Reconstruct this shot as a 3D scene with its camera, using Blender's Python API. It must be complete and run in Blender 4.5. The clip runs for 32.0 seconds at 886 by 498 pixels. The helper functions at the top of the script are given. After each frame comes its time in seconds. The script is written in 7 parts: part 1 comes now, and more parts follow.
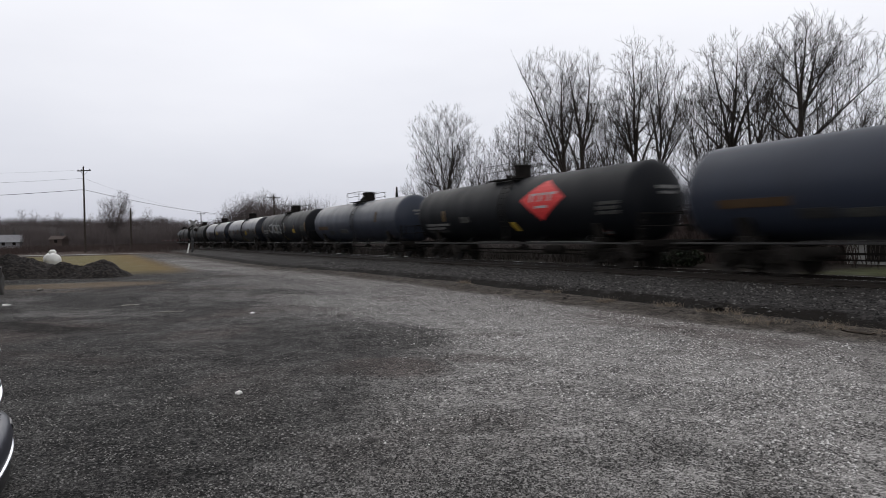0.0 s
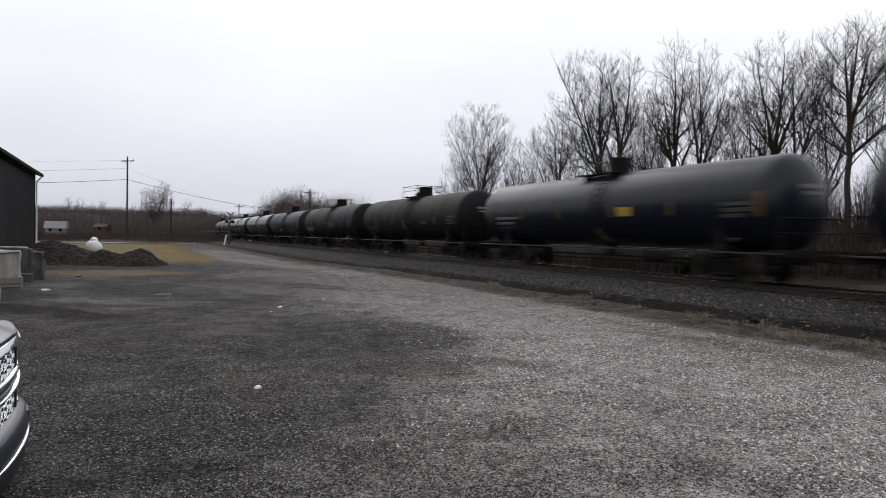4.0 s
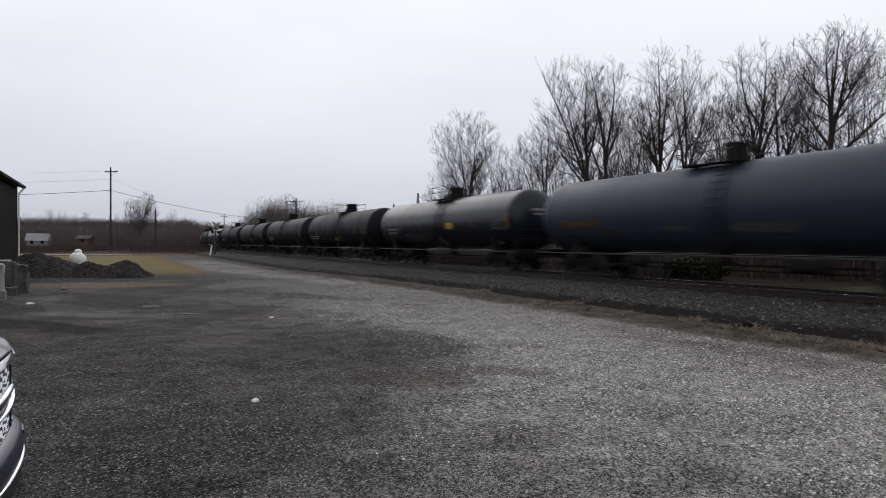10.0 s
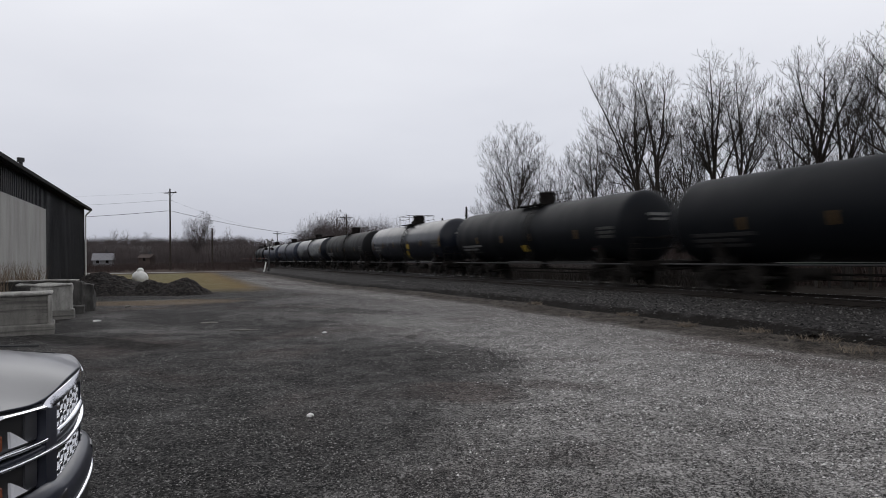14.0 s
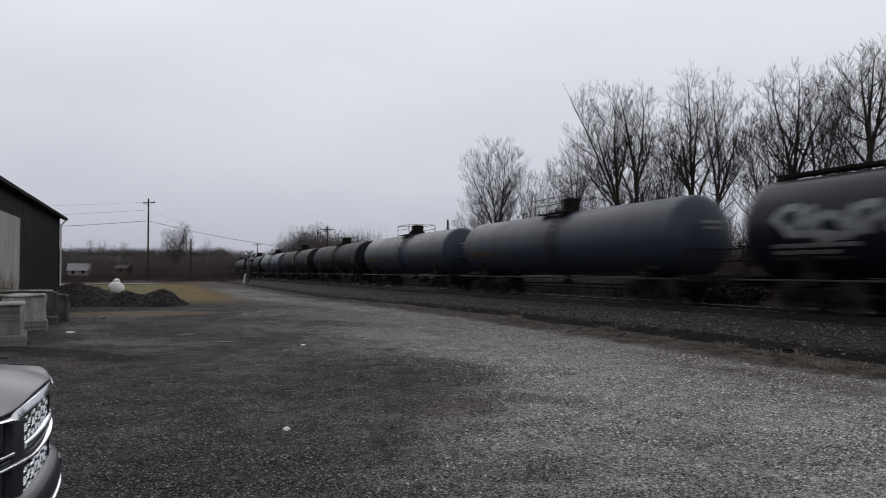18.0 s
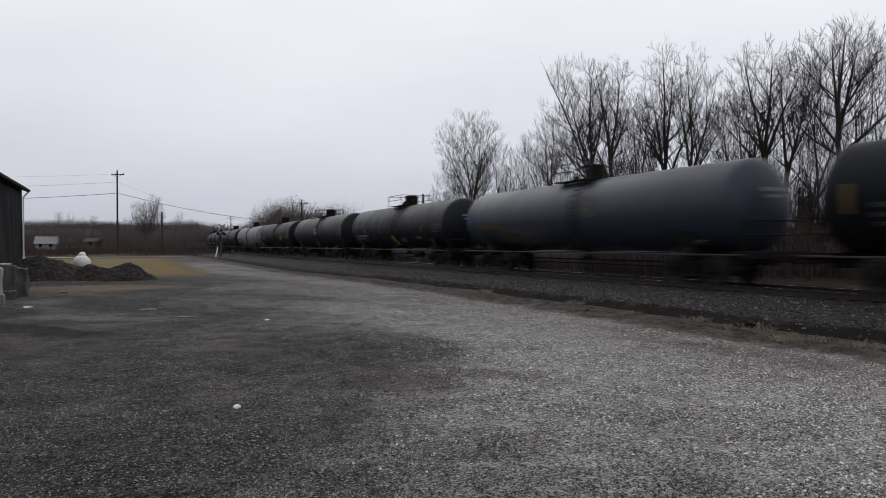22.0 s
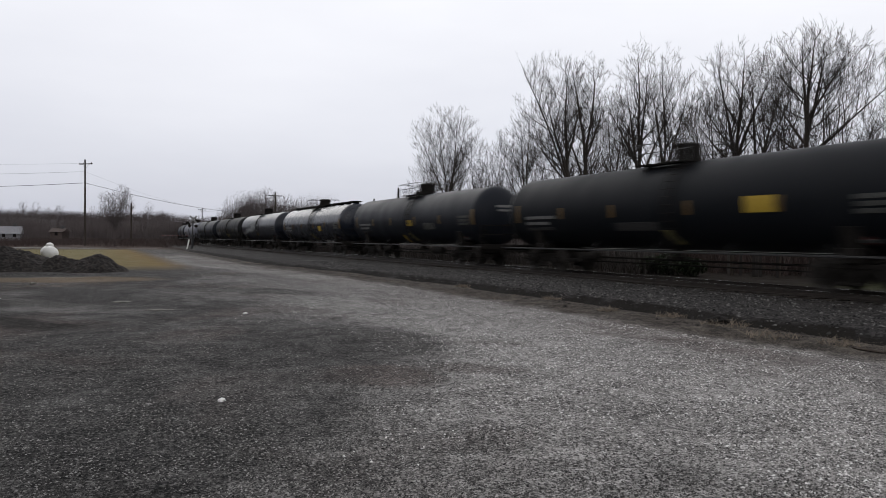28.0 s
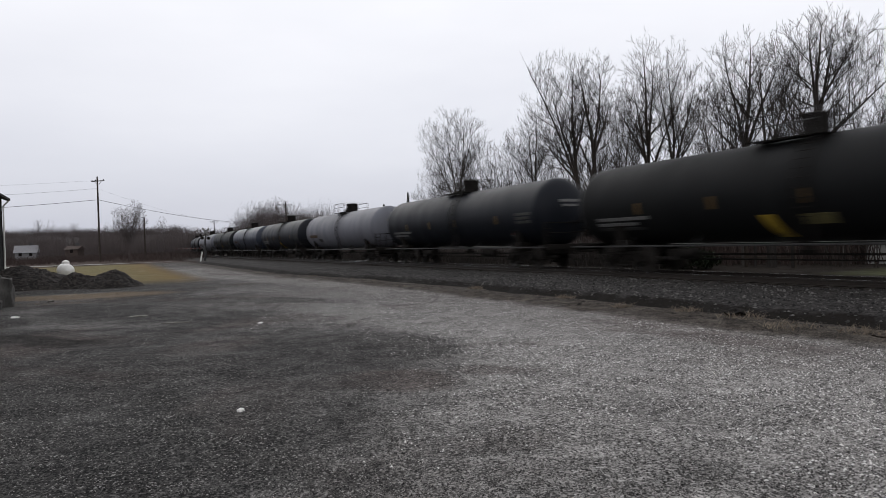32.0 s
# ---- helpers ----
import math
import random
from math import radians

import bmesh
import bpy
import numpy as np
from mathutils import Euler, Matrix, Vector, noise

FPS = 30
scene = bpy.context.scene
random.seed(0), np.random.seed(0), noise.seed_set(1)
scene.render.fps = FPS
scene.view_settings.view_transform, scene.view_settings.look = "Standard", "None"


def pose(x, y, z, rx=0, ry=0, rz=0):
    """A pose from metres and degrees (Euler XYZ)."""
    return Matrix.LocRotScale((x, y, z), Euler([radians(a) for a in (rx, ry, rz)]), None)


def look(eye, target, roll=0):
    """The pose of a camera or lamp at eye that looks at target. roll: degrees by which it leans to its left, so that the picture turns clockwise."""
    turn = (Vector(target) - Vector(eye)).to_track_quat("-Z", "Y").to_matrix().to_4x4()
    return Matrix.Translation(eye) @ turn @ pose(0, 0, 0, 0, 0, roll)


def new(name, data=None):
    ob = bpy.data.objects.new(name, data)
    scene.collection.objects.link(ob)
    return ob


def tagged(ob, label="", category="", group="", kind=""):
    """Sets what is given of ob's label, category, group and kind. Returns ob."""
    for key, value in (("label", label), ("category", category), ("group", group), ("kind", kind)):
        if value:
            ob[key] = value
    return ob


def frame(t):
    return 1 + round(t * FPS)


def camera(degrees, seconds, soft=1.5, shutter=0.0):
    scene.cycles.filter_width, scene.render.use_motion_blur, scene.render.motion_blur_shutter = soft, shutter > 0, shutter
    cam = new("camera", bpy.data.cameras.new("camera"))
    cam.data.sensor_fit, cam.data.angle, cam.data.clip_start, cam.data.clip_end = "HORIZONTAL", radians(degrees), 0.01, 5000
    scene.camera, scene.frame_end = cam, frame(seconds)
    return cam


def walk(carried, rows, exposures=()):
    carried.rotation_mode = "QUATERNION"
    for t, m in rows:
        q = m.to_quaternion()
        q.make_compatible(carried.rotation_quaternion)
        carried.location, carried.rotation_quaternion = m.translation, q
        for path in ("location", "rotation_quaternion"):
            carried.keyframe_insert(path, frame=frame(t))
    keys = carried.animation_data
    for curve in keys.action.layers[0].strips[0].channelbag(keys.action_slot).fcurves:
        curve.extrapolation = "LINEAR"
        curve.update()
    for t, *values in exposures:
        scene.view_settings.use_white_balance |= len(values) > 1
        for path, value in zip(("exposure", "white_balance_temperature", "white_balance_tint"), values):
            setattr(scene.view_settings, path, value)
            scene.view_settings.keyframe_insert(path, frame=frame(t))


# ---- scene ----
cam = camera(69.0, 32.0, 0.85, 0.7)
PATH = [
    (0, (-0.037, -0.111, 1.563), (5.45, 49.58, 0.64), -0.90),
    (0.5, (-0.014, -0.107, 1.569), (6.24, 49.49, 0.63), -1.38),
    (1, (-0.004, -0.120, 1.568), (7.48, 49.30, 0.42), -1.92),
    (1.5, (-0.006, -0.116, 1.568), (8.35, 49.16, 0.27), -1.72),
    (2, (-0.013, -0.124, 1.572), (9.00, 49.04, 0.19), -1.39),
    (2.5, (-0.037, -0.117, 1.567), (7.88, 49.23, 0.14), -0.72),
    (3, (-0.046, -0.115, 1.570), (6.26, 49.46, 0.11), -1.02),
    (3.5, (0.021, -0.058, 1.577), (4.22, 49.75, 0.32), -0.01),
    (4, (0.067, -0.021, 1.580), (2.99, 49.88, 0.61), 0.98),
    (4.5, (0.072, 0.000, 1.576), (2.32, 49.94, 0.76), 0.73),
    (6.5, (0.148, 0.011, 1.570), (4.45, 49.82, 1.07), -1.06),
    (7, (0.153, -0.009, 1.572), (5.37, 49.72, 1.06), -0.75),
    (7.5, (0.151, -0.037, 1.579), (6.11, 49.60, 1.06), -0.97),
    (8, (0.142, -0.033, 1.578), (6.44, 49.57, 1.09), -1.18),
    (8.5, (0.132, -0.013, 1.574), (6.49, 49.58, 1.10), -0.53),
    (9, (0.101, -0.014, 1.579), (4.51, 49.79, 1.13), -0.17),
    (9.5, (0.016, 0.011, 1.575), (3.95, 49.85, 1.16), -0.47),
    (10, (-0.054, 0.054, 1.584), (3.90, 49.90, 1.19), 0.25),
    (10.5, (-0.064, 0.065, 1.587), (1.88, 50.03, 1.47), 0.57),
    (11, (-0.065, 0.063, 1.584), (0.78, 50.06, 1.62), 1.23),
    (11.5, (-0.068, 0.069, 1.584), (0.20, 50.07, 1.68), 1.22),
    (12, (-0.060, 0.071, 1.587), (-0.11, 50.07, 1.74), 0.55),
    (12.5, (-0.055, 0.076, 1.589), (0.21, 50.07, 1.83), -0.12),
    (13, (-0.060, 0.076, 1.592), (0.28, 50.07, 1.95), -0.06),
    (13.5, (-0.060, 0.070, 1.591), (0.21, 50.07, 2.10), -0.32),
    (14, (-0.066, 0.070, 1.591), (0.10, 50.07, 2.24), -0.74),
    (14.5, (-0.055, 0.064, 1.595), (0.59, 50.05, 2.36), -0.74),
    (16.5, (-0.078, 0.057, 1.601), (0.79, 50.03, 3.03), -0.23),
    (17, (-0.067, 0.061, 1.595), (0.64, 50.03, 3.24), -0.74),
    (17.5, (-0.060, 0.052, 1.596), (0.85, 50.01, 3.37), -0.90),
    (18, (-0.045, 0.062, 1.592), (1.57, 50.01, 3.22), -0.32),
    (18.5, (-0.042, 0.061, 1.587), (2.67, 49.97, 3.06), 0.05),
    (19, (-0.041, 0.054, 1.589), (3.26, 49.93, 2.95), -0.35),
    (19.5, (-0.023, 0.057, 1.582), (4.43, 49.84, 2.84), -0.56),
    (20, (0.085, 0.139, 1.583), (4.85, 49.90, 2.56), -0.40),
    (20.5, (0.153, 0.201, 1.586), (3.56, 50.08, 2.23), 0.15),
    (21, (0.149, 0.212, 1.588), (3.49, 50.10, 1.65), 0.03),
    (21.5, (0.164, 0.216, 1.588), (3.49, 50.11, 1.40), -0.56),
    (22, (0.172, 0.221, 1.589), (3.58, 50.10, 1.22), -0.15),
    (22.5, (0.185, 0.211, 1.584), (3.70, 50.09, 1.14), 0.23),
    (23, (0.188, 0.202, 1.581), (3.80, 50.07, 1.07), 0.24),
    (23.5, (0.190, 0.200, 1.585), (3.88, 50.06, 1.02), -0.19),
    (24, (0.195, 0.197, 1.583), (3.95, 50.05, 0.95), -0.93),
    (24.5, (0.188, 0.206, 1.584), (4.01, 50.05, 0.85), -0.34),
    (25, (0.105, 0.210, 1.587), (4.28, 50.03, 0.78), -0.02),
    (25.5, (0.044, 0.210, 1.585), (4.74, 49.98, 0.77), -0.18),
    (27.5, (0.033, 0.202, 1.581), (5.46, 49.90, 0.77), 0.32),
    (28, (0.033, 0.200, 1.589), (5.47, 49.90, 0.83), 0.52),
    (28.5, (0.036, 0.201, 1.589), (5.48, 49.90, 0.93), 0.57),
    (29, (0.035, 0.199, 1.589), (5.52, 49.89, 1.00), 0.47),
    (29.5, (0.035, 0.209, 1.582), (5.54, 49.90, 0.98), 0.27),
    (30, (0.023, 0.210, 1.581), (5.50, 49.90, 0.84), -0.02),
    (30.5, (-0.004, 0.175, 1.590), (5.05, 49.91, 0.80), -0.25),
    (31, (-0.002, 0.174, 1.590), (4.87, 49.93, 0.91), 0.23),
    (31.5, (0.021, 0.186, 1.588), (4.76, 49.96, 0.97), -1.35),
    (32, (0.031, 0.191, 1.591), (4.58, 49.98, 1.05), -1.71),
]
LIGHT = [(0.0, 0.02, 6490, 10), (2.0, 0.12, 6520, 10), (4.0, 0.12, 6510, 10), (9.0, 0.0, 6450, 10), (13.0, -0.14, 6420, 10), (17.0, -0.34, 6360, 10), (20.0, -0.24, 6370, 10), (22.0, -0.14, 6430, 10), (25.0, 0.0, 6480, 10), (28.0, 0.0, 6480, 10), (32.0, 0.0, 6480, 10)]
walk(cam, [(t, look(eye, to, roll)) for t, eye, to, roll in PATH], LIGHT)

# ---- world and light: an even winter overcast ----
world = bpy.data.worlds.new("overcast")
scene.world = world
world.use_nodes = True
wn, wl = world.node_tree.nodes, world.node_tree.links
wn.clear()
SUN_UP, SUN_TURN = radians(32), radians(200)
w_sky = wn.new("ShaderNodeTexSky")
w_sky.sky_type, w_sky.sun_disc = "NISHITA", False
w_sky.sun_elevation, w_sky.sun_rotation = SUN_UP, SUN_TURN
w_sky.dust_density = 4.0
w_dim = wn.new("ShaderNodeMix")
w_dim.data_type, w_dim.blend_type = "RGBA", "MULTIPLY"
w_dim.inputs[0].default_value = 1.0
w_dim.inputs[7].default_value = (0.09, 0.09, 0.09, 1)
w_co = wn.new("ShaderNodeTexCoord")
w_map = wn.new("ShaderNodeMapping")
w_map.inputs["Scale"].default_value = (1.0, 1.0, 3.2)
w_noise = wn.new("ShaderNodeTexNoise")
w_noise.inputs["Scale"].default_value, w_noise.inputs["Detail"].default_value = 1.7, 5
w_sep = wn.new("ShaderNodeSeparateXYZ")
w_high = wn.new("ShaderNodeMapRange")
w_high.inputs[1].default_value, w_high.inputs[2].default_value = 0.0, 0.42
w_cloud = wn.new("ShaderNodeMix")
w_cloud.data_type = "RGBA"
w_cloud.inputs[6].default_value = (0.63, 0.645, 0.73, 1)
w_cloud.inputs[7].default_value = (1.12, 1.12, 1.16, 1)
w_var = wn.new("ShaderNodeMapRange")
w_var.inputs[1].default_value, w_var.inputs[2].default_value = 0.25, 0.75
w_var.inputs[3].default_value, w_var.inputs[4].default_value = -0.16, 0.16
w_add = wn.new("ShaderNodeMath")
w_add.use_clamp = True
w_mix = wn.new("ShaderNodeMix")
w_mix.data_type = "RGBA"
w_mix.inputs[0].default_value = 0.9
w_bg = wn.new("ShaderNodeBackground")
w_bg.inputs[1].default_value = 1.0
w_out = wn.new("ShaderNodeOutputWorld")
wl.new(w_co.outputs["Generated"], w_map.inputs[0])
wl.new(w_map.outputs[0], w_noise.inputs[0])
wl.new(w_co.outputs["Generated"], w_sep.inputs[0])
wl.new(w_sep.outputs[2], w_high.inputs[0])
wl.new(w_noise.outputs[0], w_var.inputs[0])
wl.new(w_high.outputs[0], w_add.inputs[0])
wl.new(w_var.outputs[0], w_add.inputs[1])
wl.new(w_add.outputs[0], w_cloud.inputs[0])
wl.new(w_sky.outputs[0], w_dim.inputs[6])
wl.new(w_dim.outputs[2], w_mix.inputs[6])
wl.new(w_cloud.outputs[2], w_mix.inputs[7])
wl.new(w_mix.outputs[2], w_bg.inputs[0])
wl.new(w_bg.outputs[0], w_out.inputs[0])
sun = new("sun", bpy.data.lights.new("sun", "SUN"))
sun.data.energy, sun.data.angle, sun.data.color = 0.5, radians(40), (1.0, 0.97, 0.93)
sun.rotation_euler = (radians(58), 0, radians(200))
scene.view_settings.exposure = 0.0

# ---- materials ----
RND = random.Random(7)


class Nodes:
    """A small node-graph writer for one material."""

    def __init__(self, name, rough=0.8, metal=0.0, spec=0.4):
        self.mat = bpy.data.materials.new(name)
        self.mat.use_nodes = True
        self.n, self.l = self.mat.node_tree.nodes, self.mat.node_tree.links
        self.bsdf = self.n["Principled BSDF"]
        self.bsdf.inputs["Roughness"].default_value = rough
        self.bsdf.inputs["Metallic"].default_value = metal
        self.bsdf.inputs["Specular IOR Level"].default_value = spec
        self.co = self.n.new("ShaderNodeTexCoord")

    def put(self, socket, value):
        if isinstance(value, bpy.types.NodeSocket):
            self.l.new(value, socket)
        elif isinstance(value, (tuple, list)) and len(value) == 3 and socket.type == "RGBA":
            socket.default_value = (*value, 1)
        else:
            socket.default_value = value

    def coords(self, scale=(1, 1, 1), kind="Object"):
        m = self.n.new("ShaderNodeMapping")
        m.inputs["Scale"].default_value = scale
        self.l.new(self.co.outputs[kind], m.inputs[0])
        return m.outputs[0]

    def noise(self, scale, detail=3, rough=0.55, vec=None, warp=0.0):
        t = self.n.new("ShaderNodeTexNoise")
        t.inputs["Scale"].default_value, t.inputs["Detail"].default_value = scale, detail
        t.inputs["Roughness"].default_value, t.inputs["Distortion"].default_value = rough, warp
        self.l.new(vec if vec is not None else self.co.outputs["Object"], t.inputs["Vector"])
        return t.outputs[0]

    def cells(self, scale, out="Distance", vec=None, feature="F1"):
        t = self.n.new("ShaderNodeTexVoronoi")
        t.feature = feature
        t.inputs["Scale"].default_value = scale
        self.l.new(vec if vec is not None else self.co.outputs["Object"], t.inputs["Vector"])
        return t.outputs[out]

    def span(self, v, a, b, c=0.0, d=1.0):
        r = self.n.new("ShaderNodeMapRange")
        for k, q in zip((1, 2, 3, 4), (a, b, c, d)):
            r.inputs[k].default_value = q
        self.l.new(v, r.inputs[0])
        return r.outputs[0]

    def math(self, op, a, b=0.0, clamp=False):
        m = self.n.new("ShaderNodeMath")
        m.operation, m.use_clamp = op, clamp
        self.put(m.inputs[0], a)
        self.put(m.inputs[1], b)
        return m.outputs[0]

    def mix(self, fac, a, b, kind="MIX"):
        m = self.n.new("ShaderNodeMix")
        m.data_type, m.blend_type = "RGBA", kind
        self.put(m.inputs[0], fac)
        self.put(m.inputs[6], a)
        self.put(m.inputs[7], b)
        return m.outputs[2]

    def grey(self, v):
        c = self.n.new("ShaderNodeCombineColor")
        for k in range(3):
            self.l.new(v, c.inputs[k])
        return c.outputs[0]

    def random(self):
        return self.n.new("ShaderNodeObjectInfo").outputs["Random"]

    def island(self):
        return self.n.new("ShaderNodeNewGeometry").outputs["Random Per Island"]

    def bump(self, v, strength=0.3, distance=0.02):
        b = self.n.new("ShaderNodeBump")
        b.inputs["Strength"].default_value, b.inputs["Distance"].default_value = strength, distance
        self.l.new(v, b.inputs["Height"])
        self.l.new(b.outputs[0], self.bsdf.inputs["Normal"])

    def done(self, colour, rough=None):
        self.put(self.bsdf.inputs["Base Color"], colour)
        if rough is not None:
            self.put(self.bsdf.inputs["Roughness"], rough)
        return self.mat


def surface(name, a, b, scale=3.0, rough=0.8, metal=0.0, spec=0.18, fine=40.0, relief=0.15, vec=(1, 1, 1), depth=0.01):
    """Two tones mixed by a broad and a fine noise, with fine relief."""
    g = Nodes(name, rough, metal, spec)
    v = g.coords(vec)
    big, small = g.noise(scale, 4, 0.6, v), g.noise(fine, 3, 0.6, v)
    f = g.math("ADD", g.math("MULTIPLY", big, 0.65), g.math("MULTIPLY", small, 0.35))
    c = g.mix(g.span(f, 0.35, 0.65), a, b)
    g.bump(small, relief, depth)
    return g.done(c, g.span(big, 0.2, 0.8, max(0.02, rough - 0.1), min(1.0, rough + 0.1)))


def tank_paint(name, base, dust, rough, dirt=0.5, spec=0.3):
    """Weathered tank paint: streaks run down the side, road dust low on the shell, dark spills near the middle."""
    g = Nodes(name, rough, 0.0, spec)
    streak = g.noise(1.0, 5, 0.62, g.coords((0.5, 0.9, 0.3)))
    blotch = g.noise(0.55, 4, 0.6)
    fine = g.noise(24, 3, 0.6)
    f = g.span(g.math("ADD", g.math("MULTIPLY", streak, 0.6), g.math("MULTIPLY", blotch, 0.4)), 0.42, 0.72, 0.0, dirt)
    c = g.mix(f, base, dust)
    c = g.mix(g.math("MULTIPLY", g.span(fine, 0.4, 0.7), 0.18), c, tuple(0.5 * q for q in base))
    g.bump(g.noise(2.2, 2, 0.5), 0.08, 0.02)
    return g.done(c, g.span(streak, 0.3, 0.7, rough, min(1.0, rough * 1.5)))


MAT = {}
MAT["black"] = tank_paint("tank_black", (0.0060, 0.0071, 0.0092), (0.0135, 0.0142, 0.0155), 0.42, 0.4, 0.08)
MAT["gloss"] = tank_paint("tank_gloss_black", (0.0066, 0.0086, 0.0145), (0.013, 0.0152, 0.020), 0.25, 0.22, 0.21)
MAT["sheen"] = tank_paint("tank_polished_black", (0.0075, 0.0098, 0.0165), (0.015, 0.0175, 0.023), 0.22, 0.2, 0.31)
MAT["olive"] = tank_paint("tank_brown_black", (0.0072, 0.0077, 0.0084), (0.0150, 0.0152, 0.0150), 0.46, 0.5, 0.09)
MAT["slate"] = tank_paint("tank_dark_grey", (0.0080, 0.0097, 0.0138), (0.0150, 0.0164, 0.0198), 0.40, 0.4, 0.11)
MAT["grey"] = tank_paint("tank_grey", (0.0235, 0.0292, 0.044), (0.0195, 0.0222, 0.0285), 0.34, 0.4, 0.2)
MAT["pale"] = tank_paint("tank_pale_grey", (0.12, 0.125, 0.148), (0.07, 0.069, 0.068), 0.46, 0.6, 0.25)
MAT["under"] = surface("grimy_steel", (0.006, 0.0056, 0.0052), (0.017, 0.015, 0.0135), 5, 0.85, 0.0, 0.08)
MAT["wheel"] = surface("worn_wheel_steel", (0.012, 0.0105, 0.0095), (0.03, 0.026, 0.023), 6, 0.65, 0.2, 0.3)
MAT["yellow"] = surface("yellow_panel_paint", (0.36, 0.25, 0.03), (0.24, 0.16, 0.025), 8, 0.55)
MAT["amber"] = surface("amber_marker_tape", (0.095, 0.058, 0.018), (0.055, 0.036, 0.014), 8, 0.5)
MAT["white_mark"] = surface("dirty_white_lettering", (0.17, 0.17, 0.17), (0.06, 0.06, 0.06), 8, 0.7)
MAT["red"] = surface("red_panel_paint", (0.50, 0.035, 0.035), (0.40, 0.03, 0.03), 6, 0.5)
MAT["tag"] = surface("sprayed_pale_paint", (0.24, 0.25, 0.255), (0.07, 0.078, 0.078), 2.5, 0.7)
MAT["blue_dim"] = surface("faded_blue_paint", (0.03, 0.055, 0.13), (0.02, 0.035, 0.07), 5, 0.6)
MAT["steel"] = surface("galvanised_steel", (0.32, 0.33, 0.34), (0.22, 0.22, 0.22), 6, 0.45, 0.6, 0.5)
MAT["rail"] = surface("rail_steel", (0.018, 0.0145, 0.0125), (0.032, 0.026, 0.022), 4, 0.6, 0.4, 0.4)
MAT["railtop"] = surface("polished_rail_head", (0.45, 0.45, 0.46), (0.3, 0.3, 0.3), 4, 0.25, 1.0, 0.5)
MAT["tie"] = surface("creosoted_wood", (0.014, 0.0115, 0.0095), (0.032, 0.027, 0.023), 4, 0.9, vec=(1, 8, 1))
MAT["wood_pole"] = surface("weathered_pole_wood", (0.024, 0.019, 0.016), (0.05, 0.041, 0.034), 3, 0.9, vec=(6, 6, 0.6))
MAT["wire"] = surface("black_cable", (0.015, 0.015, 0.016), (0.03, 0.03, 0.03), 3, 0.6)
MAT["wood_floor"] = surface("shaded_woodland_floor", (0.030, 0.0275, 0.0275), (0.048, 0.043, 0.0425), 0.3, 0.95)
MAT["concrete"] = surface("weathered_concrete", (0.24, 0.23, 0.21), (0.075, 0.072, 0.065), 2.2, 0.9, fine=18, relief=0.4, vec=(1, 1, 0.6))
MAT["siding"] = surface("charcoal_metal_siding", (0.022, 0.022, 0.024), (0.034, 0.034, 0.036), 1.2, 0.5, vec=(1, 1, 0.3))
MAT["panel"] = surface("grey_white_concrete_panel", (0.40, 0.395, 0.375), (0.27, 0.262, 0.245), 0.9, 0.85, vec=(1.6, 1.6, 0.35))
MAT["roof"] = surface("dark_metal_roof", (0.012, 0.011, 0.012), (0.02, 0.019, 0.02), 1.5, 0.8, spec=0.08)
MAT["white"] = surface("white_enamel", (0.74, 0.74, 0.72), (0.58, 0.58, 0.55), 2.5, 0.45)
MAT["house_wall"] = surface("pale_house_siding", (0.32, 0.32, 0.315), (0.24, 0.24, 0.235), 1.5, 0.8)
MAT["house_roof"] = surface("grey_shingle_roof", (0.075, 0.073, 0.075), (0.05, 0.049, 0.05), 2, 0.9)
MAT["bark"] = surface("tree_bark", (0.024, 0.020, 0.018), (0.055, 0.046, 0.040), 5, 0.95, fine=30, relief=0.5, vec=(4, 4, 1))
MAT["brush"] = surface("winter_brush", (0.068, 0.061, 0.060), (0.118, 0.105, 0.102), 0.4, 0.95)
MAT["wood"] = surface("winter_wood_bark", (0.060, 0.050, 0.049), (0.10, 0.085, 0.083), 0.4, 0.95)
MAT["red_brush"] = surface("reddish_brush", (0.033, 0.024, 0.022), (0.055, 0.040, 0.036), 0.4, 0.95)
MAT["needle"] = surface("conifer_needles", (0.018, 0.028, 0.018), (0.035, 0.045, 0.028), 2, 0.9)
MAT["straw"] = surface("dry_grass", (0.225, 0.185, 0.14), (0.095, 0.078, 0.06), 3, 0.9)
MAT["turf"] = surface("winter_turf", (0.125, 0.10, 0.042), (0.08, 0.07, 0.03), 0.5, 0.95)
MAT["stalk"] = surface("dead_stalks", (0.27, 0.215, 0.16), (0.15, 0.115, 0.085), 3, 0.95)
MAT["white_roof"] = surface("pale_metal_roof", (0.21, 0.21, 0.22), (0.15, 0.15, 0.16), 2, 0.7)
MAT["fence"] = surface("old_fence_boards", (0.05, 0.039, 0.031), (0.026, 0.021, 0.017), 3, 0.9, vec=(5, 5, 0.5))


# ---- building blocks ----
def mesh_of(name, verts, faces, mat, smooth=False):
    me = bpy.data.meshes.new(name)
    me.from_pydata([tuple(v) for v in verts], [], faces)
    me.materials.append(mat)
    if smooth:
        me.shade_smooth()
    return me


def finish(bm, name, mat, smooth=False):
    me = bpy.data.meshes.new(name)
    bmesh.ops.recalc_face_normals(bm, faces=bm.faces)
    bm.to_mesh(me)
    bm.free()
    me.materials.append(mat)
    if smooth:
        me.shade_smooth()
        try:
            me.set_sharp_from_angle(angle=radians(40))
        except AttributeError:
            pass
    return me


